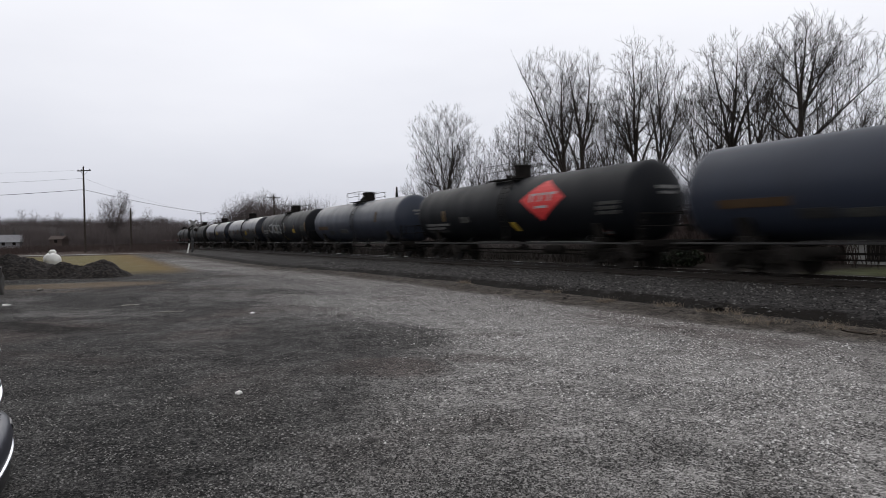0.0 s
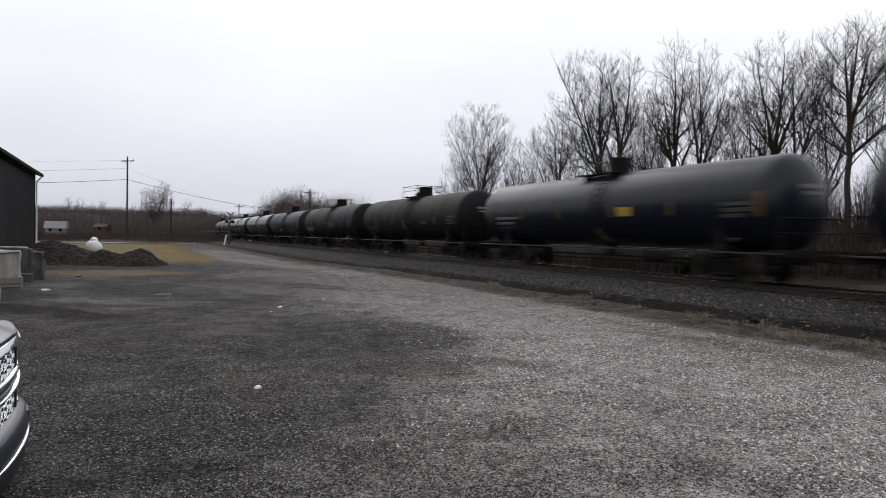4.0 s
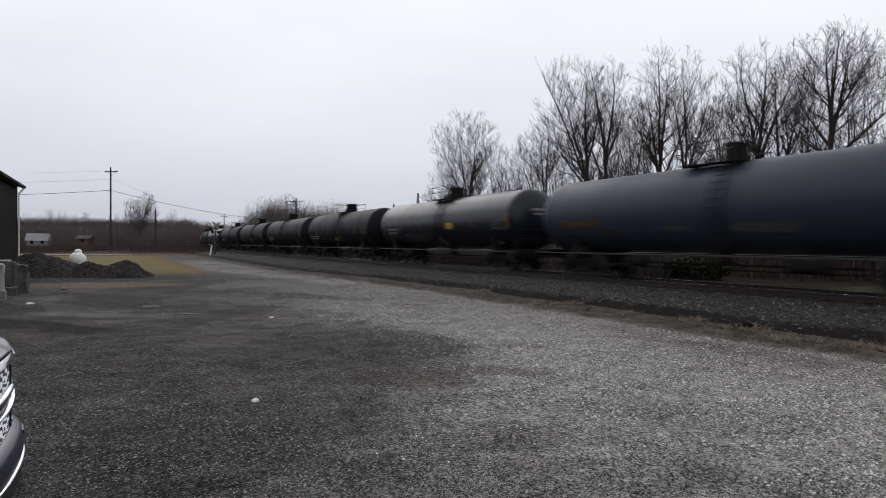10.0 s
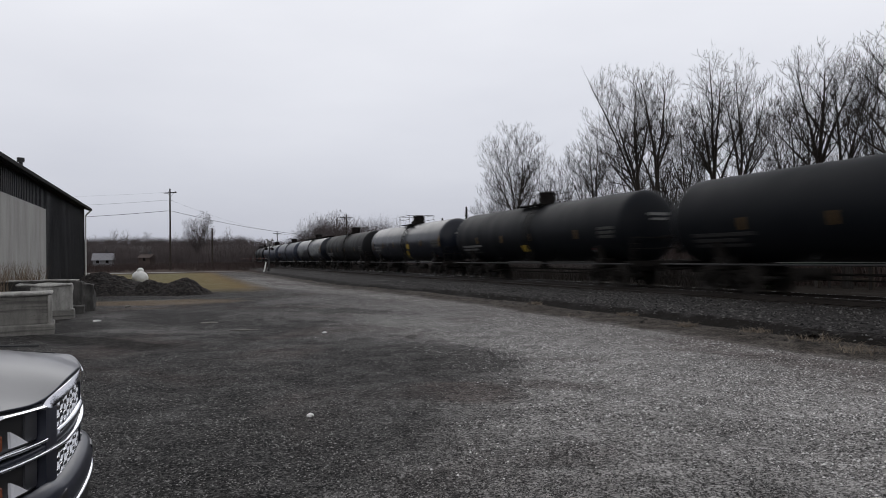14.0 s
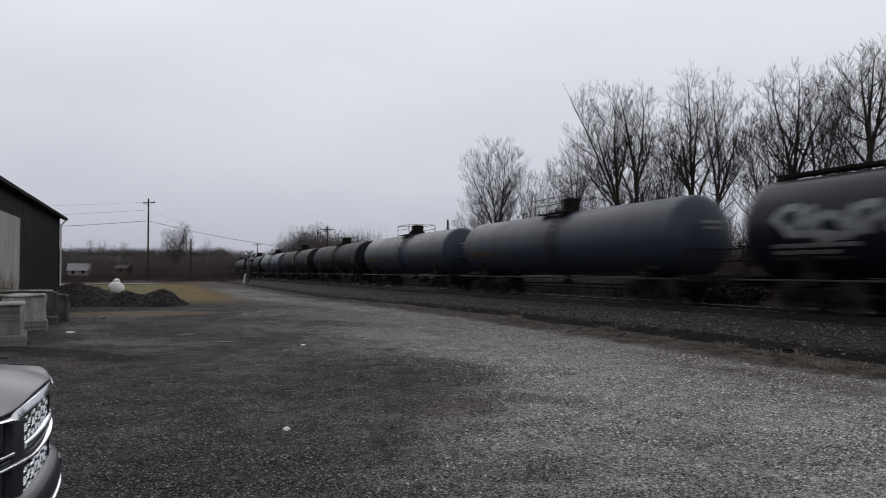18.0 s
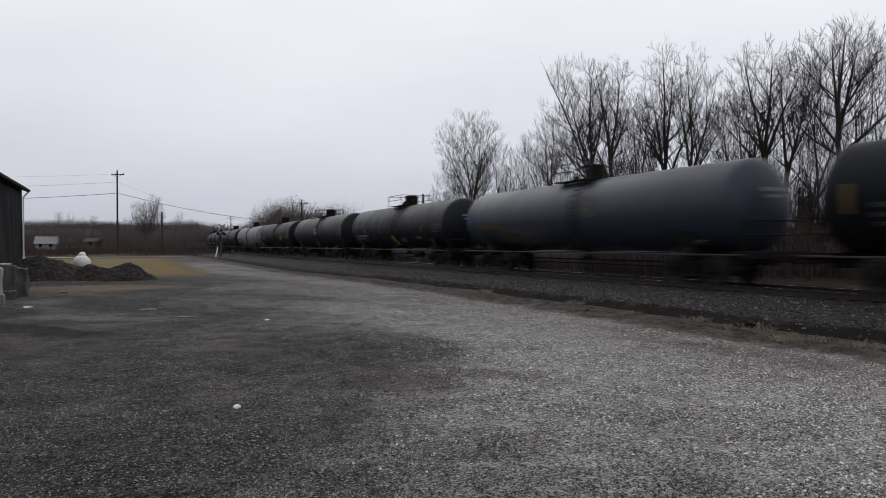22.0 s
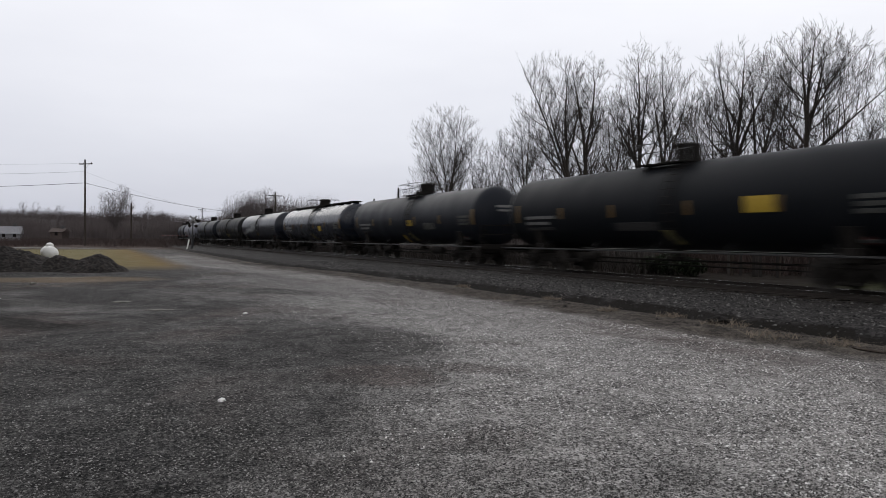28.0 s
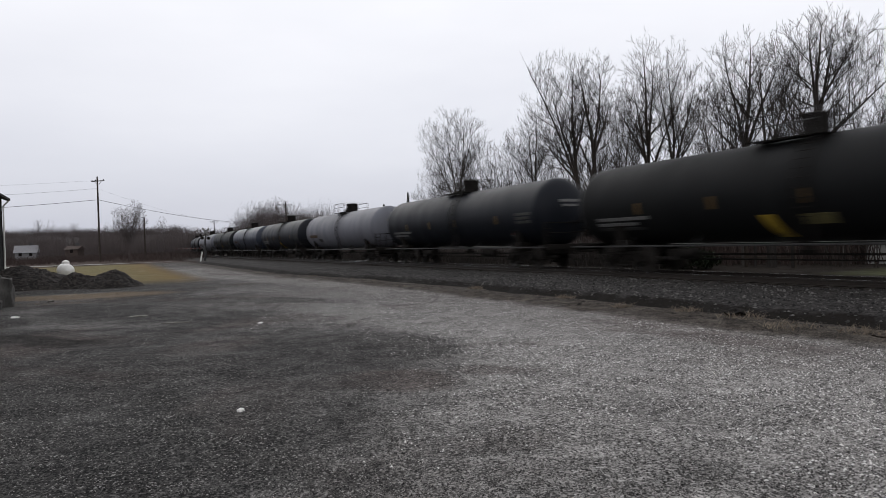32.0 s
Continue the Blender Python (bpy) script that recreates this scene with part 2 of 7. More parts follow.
def add_box(bm, size, at=(0, 0, 0), rot=(0, 0, 0), bevel=0.0):
    m = pose(*at, *rot) @ Matrix.Diagonal((*size, 1))
    made = bmesh.ops.create_cube(bm, size=1.0, matrix=m)
    if bevel:
        edges = list({e for v in made["verts"] for e in v.link_edges})
        bmesh.ops.bevel(bm, geom=edges, offset=bevel, segments=1, affect="EDGES", clamp_overlap=True)


def add_rod(bm, a, b, r0, r1=None, sides=8, caps=True):
    a, b = Vector(a), Vector(b)
    d = b - a
    m = Matrix.Translation((a + b) / 2) @ d.to_track_quat("Z", "Y").to_matrix().to_4x4()
    bmesh.ops.create_cone(bm, cap_ends=caps, segments=sides, radius1=r0, radius2=r0 if r1 is None else r1, depth=d.length, matrix=m)


def part(name, me, parent, at=None, label=""):
    ob = new(name, me)
    ob.parent = parent
    if at is not None:
        ob.matrix_basis = at
    if label:
        ob["label"] = label
    return ob


def box_mesh(name, size, mat, bevel=0.0, at=(0, 0, 0)):
    bm = bmesh.new()
    add_box(bm, size, at, (0, 0, 0), bevel)
    return finish(bm, name, mat)


def rods_mesh(name, rods, mat, sides=6):
    bm = bmesh.new()
    for a, b, r in rods:
        add_rod(bm, a, b, r, r, sides)
    return finish(bm, name, mat, True)


def empty(name, m):
    ob = new(name)
    ob.matrix_basis = m
    return ob


# ---- the lie of the land ----
# p runs across the track (0 at the lot, 18.46 at the track's middle), s runs along it
TU = Vector((-0.3809, 0.9246, 0))
TN = Vector((0.9246, 0.3809, 0))
TRACK = Vector((19.96, 0, 0))
RAIL_Z = 0.25


def land(p, s, z=0.0):
    """The place at p across and s along the track."""
    q = TRACK + TN * (p - 18.455) + TU * s
    return Vector((q.x, q.y, z))


def across(x, y):
    d = Vector((x, y, 0)) - TRACK
    return d.dot(TN) + 18.455, d.dot(TU)


BEND_AT, BEND_R = 138.0, 420.0


def track_at(s):
    """Place and heading (radians left of y) of the track's middle at s: straight, then a bend away."""
    turn0 = math.atan2(-TU.x, TU.y)
    if s <= BEND_AT:
        q = TRACK + TU * s
        return q.x, q.y, turn0
    a = min((s - BEND_AT) / BEND_R, 1.2)
    q = TRACK + TU * (BEND_AT + BEND_R * math.sin(a)) + TN * BEND_R * (1 - math.cos(a))
    rest = s - BEND_AT - a * BEND_R
    h = turn0 - a
    q = q + Vector((-math.sin(h), math.cos(h), 0)) * max(rest, 0)
    return q.x, q.y, h


VERGE = [(8.0, 0.5), (24.0, 0.55), (28.0, 0.6), (35.0, 0.3), (39.0, -0.3), (46.0, -1.2), (66.0, -1.0)]


def verge(s):
    """How far the edge of the lot and the ditch swing in towards the rails at s."""
    for (s0, v0), (s1, v1) in zip(VERGE, VERGE[1:]):
        if s <= s0:
            return v0
        if s < s1:
            return v0 + (v1 - v0) * (s - s0) / (s1 - s0)
    return VERGE[-1][1]


def smooth_step(a, b, v):
    t = min(max((v - a) / (b - a), 0.0), 1.0)
    return t * t * (3 - 2 * t)


def ground_z(x, y):
    p, s = across(x, y)
    if s > BEND_AT:
        k = (s - BEND_AT) ** 2 / (2 * BEND_R)
        p -= min(k, 400)
    z = 0.035 * noise.noise(Vector((x * 0.35, y * 0.35, 0))) + 0.02 * noise.noise(Vector((x * 1.3, y * 1.3, 4)))
    z *= 1 - smooth_step(60, 140, abs(x) + abs(y) * 0.5)
    k = p - verge(s)
    z += 0.06 * smooth_step(8.7, 9.4, k) * (1 - smooth_step(9.9, 10.5, k))
    z -= 0.16 * smooth_step(10.0, 10.7, k) * (1 - smooth_step(11.25, 11.6, k))
    z += 0.06 * smooth_step(11.3, 11.7, k) * (1 - smooth_step(20.6, 23.0, p))
    z += 0.35 * smooth_step(150, 500, y)
    return z


def ground_sheet():
    """One sheet of ground, fine near the camera, that reaches the horizon."""
    def steps(lo, hi, fine_lo, fine_hi, fine, grow):
        out = list(np.arange(fine_lo, fine_hi + 1e-6, fine))
        d, v = fine, fine_hi
        while v < hi:
            d *= grow
            v += d
            out.append(v)
        d, v = fine, fine_lo
        while v > lo:
            d *= grow
            v -= d
            out.insert(0, v)
        return out
    ps, ss = steps(-1500, 1500, -8, 22, 0.3, 1.12), steps(-1200, 2500, 2, 34, 0.45, 1.1)
    verts = []
    for s in ss:
        for p in ps:
            q = land(p, s)
            verts.append((q.x, q.y, ground_z(q.x, q.y)))
    n = len(ps)
    faces = [(j * n + i, j * n + i + 1, (j + 1) * n + i + 1, (j + 1) * n + i) for j in range(len(ss) - 1) for i in range(n - 1)]
    return verts, faces


STAINS = [(-0.9, 9.3, 2.2, 1.1, -40, 0.85, "damp"), (-4.4, 9.9, 1.9, 0.45, -20, 0.75, "damp"), (-1.6, 5.0, 1.3, 0.45, 15, 0.75, "damp"), (-3.2, 7.4, 1.7, 0.6, -15, 0.55, "damp"),
          (0.15, 7.7, 0.95, 0.6, -50, 0.7, "rust"), (1.25, 7.95, 0.6, 0.3, -10, 0.5, "rust"), (-0.5, 5.6, 0.6, 0.35, 20, 0.5, "damp"), (0.0, 10.7, 2.2, 0.95, -58, 0.8, "damp"), (-0.7, 6.9, 1.5, 0.7, 75, 0.6, "damp"), (0.9, 5.3, 0.5, 0.3, 0, 0.25, "rust"),
          (5.2, 9.4, 1.6, 0.6, -60, 0.5, "rust"), (-6.9, 12.9, 2.9, 0.55, -30, 0.9, "mud"), (-6.2, 14.7, 2.4, 0.55, -14, 0.3, "pale"), (-3.4, 20.0, 3.5, 1.0, -30, 0.6, "damp"), (-11.6, 24.8, 4.2, 1.7, 8, 1.0, "tan")]


def ground_material():
    g = Nodes("gravel_ground", 0.95, 0.0, 0.04)
    turn = g.n.new("ShaderNodeMapping")
    turn.vector_type = "POINT"
    turn.inputs["Rotation"].default_value = (0, 0, -math.atan2(TN.y, TN.x))
    g.l.new(g.co.outputs["Object"], turn.inputs[0])
    sep = g.n.new("ShaderNodeSeparateXYZ")
    g.l.new(turn.outputs[0], sep.inputs[0])
    p0, s0 = sep.outputs[0], sep.outputs[1]
    wob = g.math("MULTIPLY", g.math("SUBTRACT", g.noise(0.22, 4, 0.6), 0.5), 3.6)
    wob2 = g.math("MULTIPLY", g.math("SUBTRACT", g.noise(1.3, 4, 0.65), 0.5), 1.6)
    p = g.math("ADD", p0, g.math("ADD", wob, wob2))
    pw0 = g.math("ADD", p0, g.math("MULTIPLY", wob2, 0.75))
    pw, pg = g.math("SUBTRACT", pw0, VERGE[0][1]), g.math("SUBTRACT", pw0, 0.4)
    for (sa, va), (sb, vb) in zip(VERGE, VERGE[1:]):
        pw = g.math("SUBTRACT", pw, g.span(s0, sa - 7.60, sb - 7.60, 0.0, vb - va))
        pg = g.math("SUBTRACT", pg, g.span(s0, sa - 7.60, sb - 7.60, 0.0, 0.8 * (vb - va)))
    # stones of two sizes and fines between them
    stone = g.cells(58, "Color")
    stone_r = g.n.new("ShaderNodeSeparateColor")
    g.l.new(stone, stone_r.inputs[0])
    tone = stone_r.outputs[0]
    edge = g.cells(58, "Distance")
    small = g.cells(145, "Color")
    small_r = g.n.new("ShaderNodeSeparateColor")
    g.l.new(small, small_r.inputs[0])
    fines = g.noise(30, 4, 0.75)
    clump = g.math("ADD", g.span(g.noise(11, 5, 0.8), 0.32, 0.68, -0.2, 0.2), g.span(g.noise(1.9, 6, 0.85), 0.34, 0.66, -0.26, 0.26))
    speck = g.math("ADD", g.math("MAXIMUM", g.math("POWER", tone, 2.2), g.math("MULTIPLY", g.math("POWER", small_r.outputs[1], 3.0), 0.9)), g.math("ADD", g.math("MULTIPLY", g.math("SUBTRACT", fines, 0.5), 0.9), clump), True)
    light = g.mix(speck, (0.019, 0.0184, 0.0178), (0.385, 0.372, 0.359))
    dark = g.mix(g.math("POWER", speck, 1.8), (0.0075, 0.0074, 0.0075), (0.120, 0.1164, 0.1126))
    brown = g.mix(speck, (0.013, 0.0108, 0.010), (0.125, 0.100, 0.092))
    tan = g.mix(g.noise(6, 5, 0.7), (0.045, 0.036, 0.027), (0.20, 0.156, 0.11))
    mud = g.mix(g.math("POWER", speck, 2.2), (0.0065, 0.006, 0.0058), (0.06, 0.056, 0.053))
    patch = g.noise(0.55, 5, 0.62)
    wear = g.noise(0.16, 3, 0.55, g.coords((1.0, 1.0, 1.0)), 1.2)
    # the dark lot gives way to the pale drive; the boundary swings in near the camera
    bound = g.math("ADD", p, g.span(s0, 9.5, 3.5, 0.0, 2.6))
    drive = g.math("MULTIPLY", g.span(bound, 2.7, 5.6), g.span(g.math("ADD", s0, wob), 9.0, 27.0, 1.0, 0.22))
    band = g.math("MULTIPLY", g.math("MULTIPLY", g.span(g.math("ADD", pg, g.span(s0, 26, 40, 0.0, 1.4)), 6.0, 7.4), g.span(pg, 9.2, 8.5)), g.math("MULTIPLY", g.span(s0, 14.0, 20.0), g.span(s0, 70.0, 56.0)))
    drive = g.math("MAXIMUM", drive, g.math("MULTIPLY", band, g.span(g.noise(0.5, 4, 0.6), 0.3, 0.7, 0.55, 1.0)))
    c = g.mix(drive, dark, light)
    c = g.mix(g.math("MULTIPLY", g.span(patch, 0.50, 0.66), g.span(drive, 0.0, 1.0, 0.75, 0.35)), c, dark)
    c = g.mix(g.math("MULTIPLY", g.span(wear, 0.52, 0.64), g.span(drive, 0.0, 1.0, 0.26, 0.10)), c, light)
    c = g.mix(g.math("MULTIPLY", g.span(g.noise(0.28, 4, 0.6, None, 0.6), 0.52, 0.66), 0.6), c, brown)
    c = g.mix(g.math("MULTIPLY", g.span(pg, 5.8, 8.4), 0.26), c, brown)
    # damp dark and rust-brown stains on the lot: x, y, half length, half width, turn, strength, tone
    warp = g.n.new("ShaderNodeVectorMath")
    warp.operation = "ADD"
    wn_ = g.n.new("ShaderNodeTexNoise")
    wn_.inputs["Scale"].default_value, wn_.inputs["Detail"].default_value, wn_.inputs["Roughness"].default_value = 0.9, 6, 0.68
    ws_ = g.n.new("ShaderNodeVectorMath")
    ws_.operation = "SCALE"
    ws_.inputs["Scale"].default_value = 1.5
    wc_ = g.n.new("ShaderNodeVectorMath")
    wc_.operation = "SUBTRACT"
    wc_.inputs[1].default_value = (0.5, 0.5, 0.5)
    g.l.new(g.co.outputs["Object"], wn_.inputs["Vector"])
    g.l.new(wn_.outputs["Color"], wc_.inputs[0])
    g.l.new(wc_.outputs[0], ws_.inputs[0])
    g.l.new(g.co.outputs["Object"], warp.inputs[0])
    g.l.new(ws_.outputs[0], warp.inputs[1])
    for sx, sy, half_l, half_w, turn_, amount, tone_ in STAINS:
        m = g.n.new("ShaderNodeMapping")
        m.vector_type = "TEXTURE"
        m.inputs["Location"].default_value = (sx, sy, 0)
        m.inputs["Rotation"].default_value = (0, 0, radians(turn_))
        m.inputs["Scale"].default_value = (half_l, half_w, 6)
        g.l.new(warp.outputs[0], m.inputs[0])
        ln = g.n.new("ShaderNodeVectorMath")
        ln.operation = "LENGTH"
        g.l.new(m.outputs[0], ln.inputs[0])
        c = g.mix(g.math("MULTIPLY", g.span(ln.outputs["Value"], 0.7, 1.05, 1.0, 0.0), amount), c, {"damp": dark, "rust": brown, "pale": light, "mud": mud}.get(tone_, tan))
    # verge: dark soil and dead grass, then the coarse ballast
    soil = g.mix(g.math("ADD", g.math("MULTIPLY", speck, 0.85), g.span(g.noise(3, 5, 0.75), 0.35, 0.65, -0.3, 0.15), True), (0.012, 0.0105, 0.0095), (0.125, 0.109, 0.093))
    c = g.mix(g.span(pg, 8.6, 9.1), c, soil)
    # ditch: the trough's shadow is put into the colour, far slope included
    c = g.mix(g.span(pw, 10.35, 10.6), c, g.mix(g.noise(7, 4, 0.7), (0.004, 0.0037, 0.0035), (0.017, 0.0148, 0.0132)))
    b_stone = g.cells(15, "Color")
    b_sep = g.n.new("ShaderNodeSeparateColor")
    g.l.new(b_stone, b_sep.inputs[0])
    ballast = g.mix(b_sep.outputs[1], (0.006, 0.0058, 0.0058), (0.05, 0.0475, 0.046))
    grime = g.span(p0, 14.5, 17.5, 0.0, 0.6)
    ballast = g.mix(grime, ballast, (0.020, 0.0165, 0.0145))
    c = g.mix(g.span(pw, 11.5, 11.75), c, ballast)
    # litter past the rails, darkened in colour for the shade of cars and brush
    shaded_litter = g.mix(g.span(g.noise(4, 5, 0.7), 0.35, 0.65), (0.008, 0.0068, 0.0058), (0.022, 0.018, 0.0148))
    c = g.mix(g.span(pw0, 20.2, 21.6), c, shaded_litter)
    yard = g.mix(g.span(g.noise(2.0, 5, 0.7), 0.3, 0.7), (0.026, 0.030, 0.014), (0.058, 0.060, 0.032))
    c = g.mix(g.math("MULTIPLY", g.span(pw0, 23.0, 24.2), g.math("MULTIPLY", g.span(pw0, 37.0, 35.0), g.math("MULTIPLY", g.span(s0, -1.0, 2.0), g.span(s0, 15.5, 13.5)))), c, yard)
    # the lawn beyond the piles and open winter land far off
    turf = g.mix(g.span(g.noise(1.2, 5, 0.7), 0.3, 0.7), (0.090, 0.080, 0.038), (0.155, 0.128, 0.062))
    turf = g.mix(g.math("MULTIPLY", g.span(g.math("ADD", p, 0.0), 0.5, 4.2), 0.7), turf, (0.125, 0.078, 0.030))
    lawn = g.math("MULTIPLY", g.span(g.math("ADD", s0, wob2), 33, 39), g.span(pw0, 5.2, 3.6))
    c = g.mix(lawn, c, turf)
    far = g.math("MULTIPLY", g.span(s0, 84, 92), g.span(pw0, 12.0, 9.0))
    c = g.mix(far, c, g.mix(g.noise(0.03, 4), (0.030, 0.021, 0.018), (0.055, 0.038, 0.031)))
    h = g.math("ADD", g.math("MULTIPLY", edge, -0.6), g.math("MULTIPLY", fines, 0.5))
    g.bump(h, 0.5, 0.02)
    wet = g.span(patch, 0.5, 0.68, 0.93, 0.62)
    return g.done(c, wet)


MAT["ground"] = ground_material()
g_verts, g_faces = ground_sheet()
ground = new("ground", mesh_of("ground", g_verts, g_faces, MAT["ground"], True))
tagged(ground, "grey and dark gravel lot with ballast verge and winter lawn", "ground", kind="structure")


# ---- railway ----
def rail_mesh(side):
    """A rail swept along the track: foot, web and head."""
    prof = [(-0.07, -0.17), (0.07, -0.17), (0.07, -0.155), (0.012, -0.135), (0.012, -0.045), (0.036, -0.035), (0.036, 0.0), (-0.036, 0.0), (-0.036, -0.035), (-0.012, -0.045), (-0.012, -0.135), (-0.07, -0.155)]
    ss = list(np.arange(-400, 100, 20.0)) + list(np.arange(100, 420, 8.0))
    verts, faces = [], []
    k = len(prof)
    for s in ss:
        x, y, h = track_at(s)
        nx, ny = math.cos(h), math.sin(h)
        for a, b in prof:
            verts.append((x + nx * (side + a), y + ny * (side + a), RAIL_Z + b))
    for j in range(len(ss) - 1):
        for i in range(k):
            i2 = (i + 1) % k
            faces.append((j * k + i, j * k + i2, (j + 1) * k + i2, (j + 1) * k + i))
    me = mesh_of("rail", verts, faces, MAT["rail"])
    me.materials.append(MAT["railtop"])
    for f in me.polygons:
        if f.index % k == 6:
            f.material_index = 1
    return me


railway = tagged(new("railway_track"), "single railway track, rusty rails with polished heads on dark ties", "track", kind="structure")
part("rail", rail_mesh(-0.7525), railway)
part("rail", rail_mesh(0.7525), railway)
tie_me = box_mesh("tie", (2.6, 0.23, 0.17), MAT["tie"], 0.015)
for k in range(170):
    s = -6 + k * 0.53
    x, y, h = track_at(s)
    part("tie", tie_me, railway, pose(x, y, RAIL_Z - 0.25 + RND.uniform(-0.01, 0.01), 0, 0, math.degrees(h) + RND.uniform(-0.6, 0.6)))
bm = bmesh.new()
for k in range(340):
    s = 84.2 + k * 0.6
    x, y, h = track_at(s)
    add_box(bm, (2.6, 0.23, 0.17), (x, y, RAIL_Z - 0.25), (0, 0, math.degrees(h)))
part("tie_row", finish(bm, "tie_row", MAT["tie"]), railway)["kind"] = "stuff"


# ---- tank cars ----
MAT["steel_dull"] = surface("dull_pipe_steel", (0.038, 0.038, 0.04), (0.02, 0.0195, 0.019), 4, 0.55, 0.2, 0.4)
CAR_STEP, CAR_SPEED, CAR_FIRST = 19.836, 20.879, 21.79
TANK_R, TANK_Z, SHELL_HALF, HEAD = 1.53, 2.57, 8.25, 0.75
AHEAD = 0.85
SHIFTS = [1.12, 0.8, 1.0, 0.82, 0.85, 0.95, 1.04, 1.1, 1.04, 0.9, 0.85, 0.85, 0.75, 0.5, 0.28, 0.2, 0.22, 0.1, 0.14, 0.2, 0.42, 0.48, 0.4, 0.85, 0.9, 0.8, 0.85, 0.82, 1.0, 1.15, 0.85, 1.0, 1.05, 1.26, 0.8, 0.85]


def car_s(k, t):
    """Where the middle of car k is along the track at t seconds."""
    return CAR_FIRST + CAR_STEP * k - CAR_SPEED * t - 9.25 + (SHIFTS[k] if k < len(SHIFTS) else 0.85)


def lathe(profile, sides, axis="y"):
    """Rings of (along, radius) turned round the y axis."""
    verts, faces = [], []
    for a, r in profile:
        for k in range(sides):
            t = 2 * math.pi * k / sides
            verts.append((r * math.sin(t), a, r * math.cos(t)))
    for j in range(len(profile) - 1):
        for k in range(sides):
            k2 = (k + 1) % sides
            faces.append((j * sides + k, (j + 1) * sides + k, (j + 1) * sides + k2, j * sides + k2))
    return verts, faces


def shell_mesh(mat):
    prof = []
    for y in (-8.25, -6.0, -3.0):
        prof += [(y, TANK_R)]
    prof += [(-0.19, TANK_R), (-0.17, TANK_R + 0.014), (0.17, TANK_R + 0.014), (0.19, TANK_R)]
    for y in (3.0, 6.0, 8.25):
        prof += [(y, TANK_R)]
    v, f = lathe(prof, 64)
    me = mesh_of("tank_shell", v, f, mat, True)
    me.set_sharp_from_angle(angle=radians(25))
    return me


def head_mesh(mat):
    prof = [(0.0, TANK_R)] + [(HEAD * math.sin(a), TANK_R * math.cos(a)) for a in np.radians([8, 20, 32, 44, 56, 68, 79, 88])]
    v, f = lathe(prof, 48)
    n = len(v)
    v.append((0, HEAD, 0))
    f += [(n - 48 + k, n, n - 48 + (k + 1) % 48) for k in range(48)]
    return mesh_of("tank_head", v, f, mat, True)


SHELLS = {k: shell_mesh(MAT[k]) for k in ("black", "gloss", "sheen", "olive", "slate", "grey", "pale")}
HEADS = {k: head_mesh(MAT[k]) for k in SHELLS}


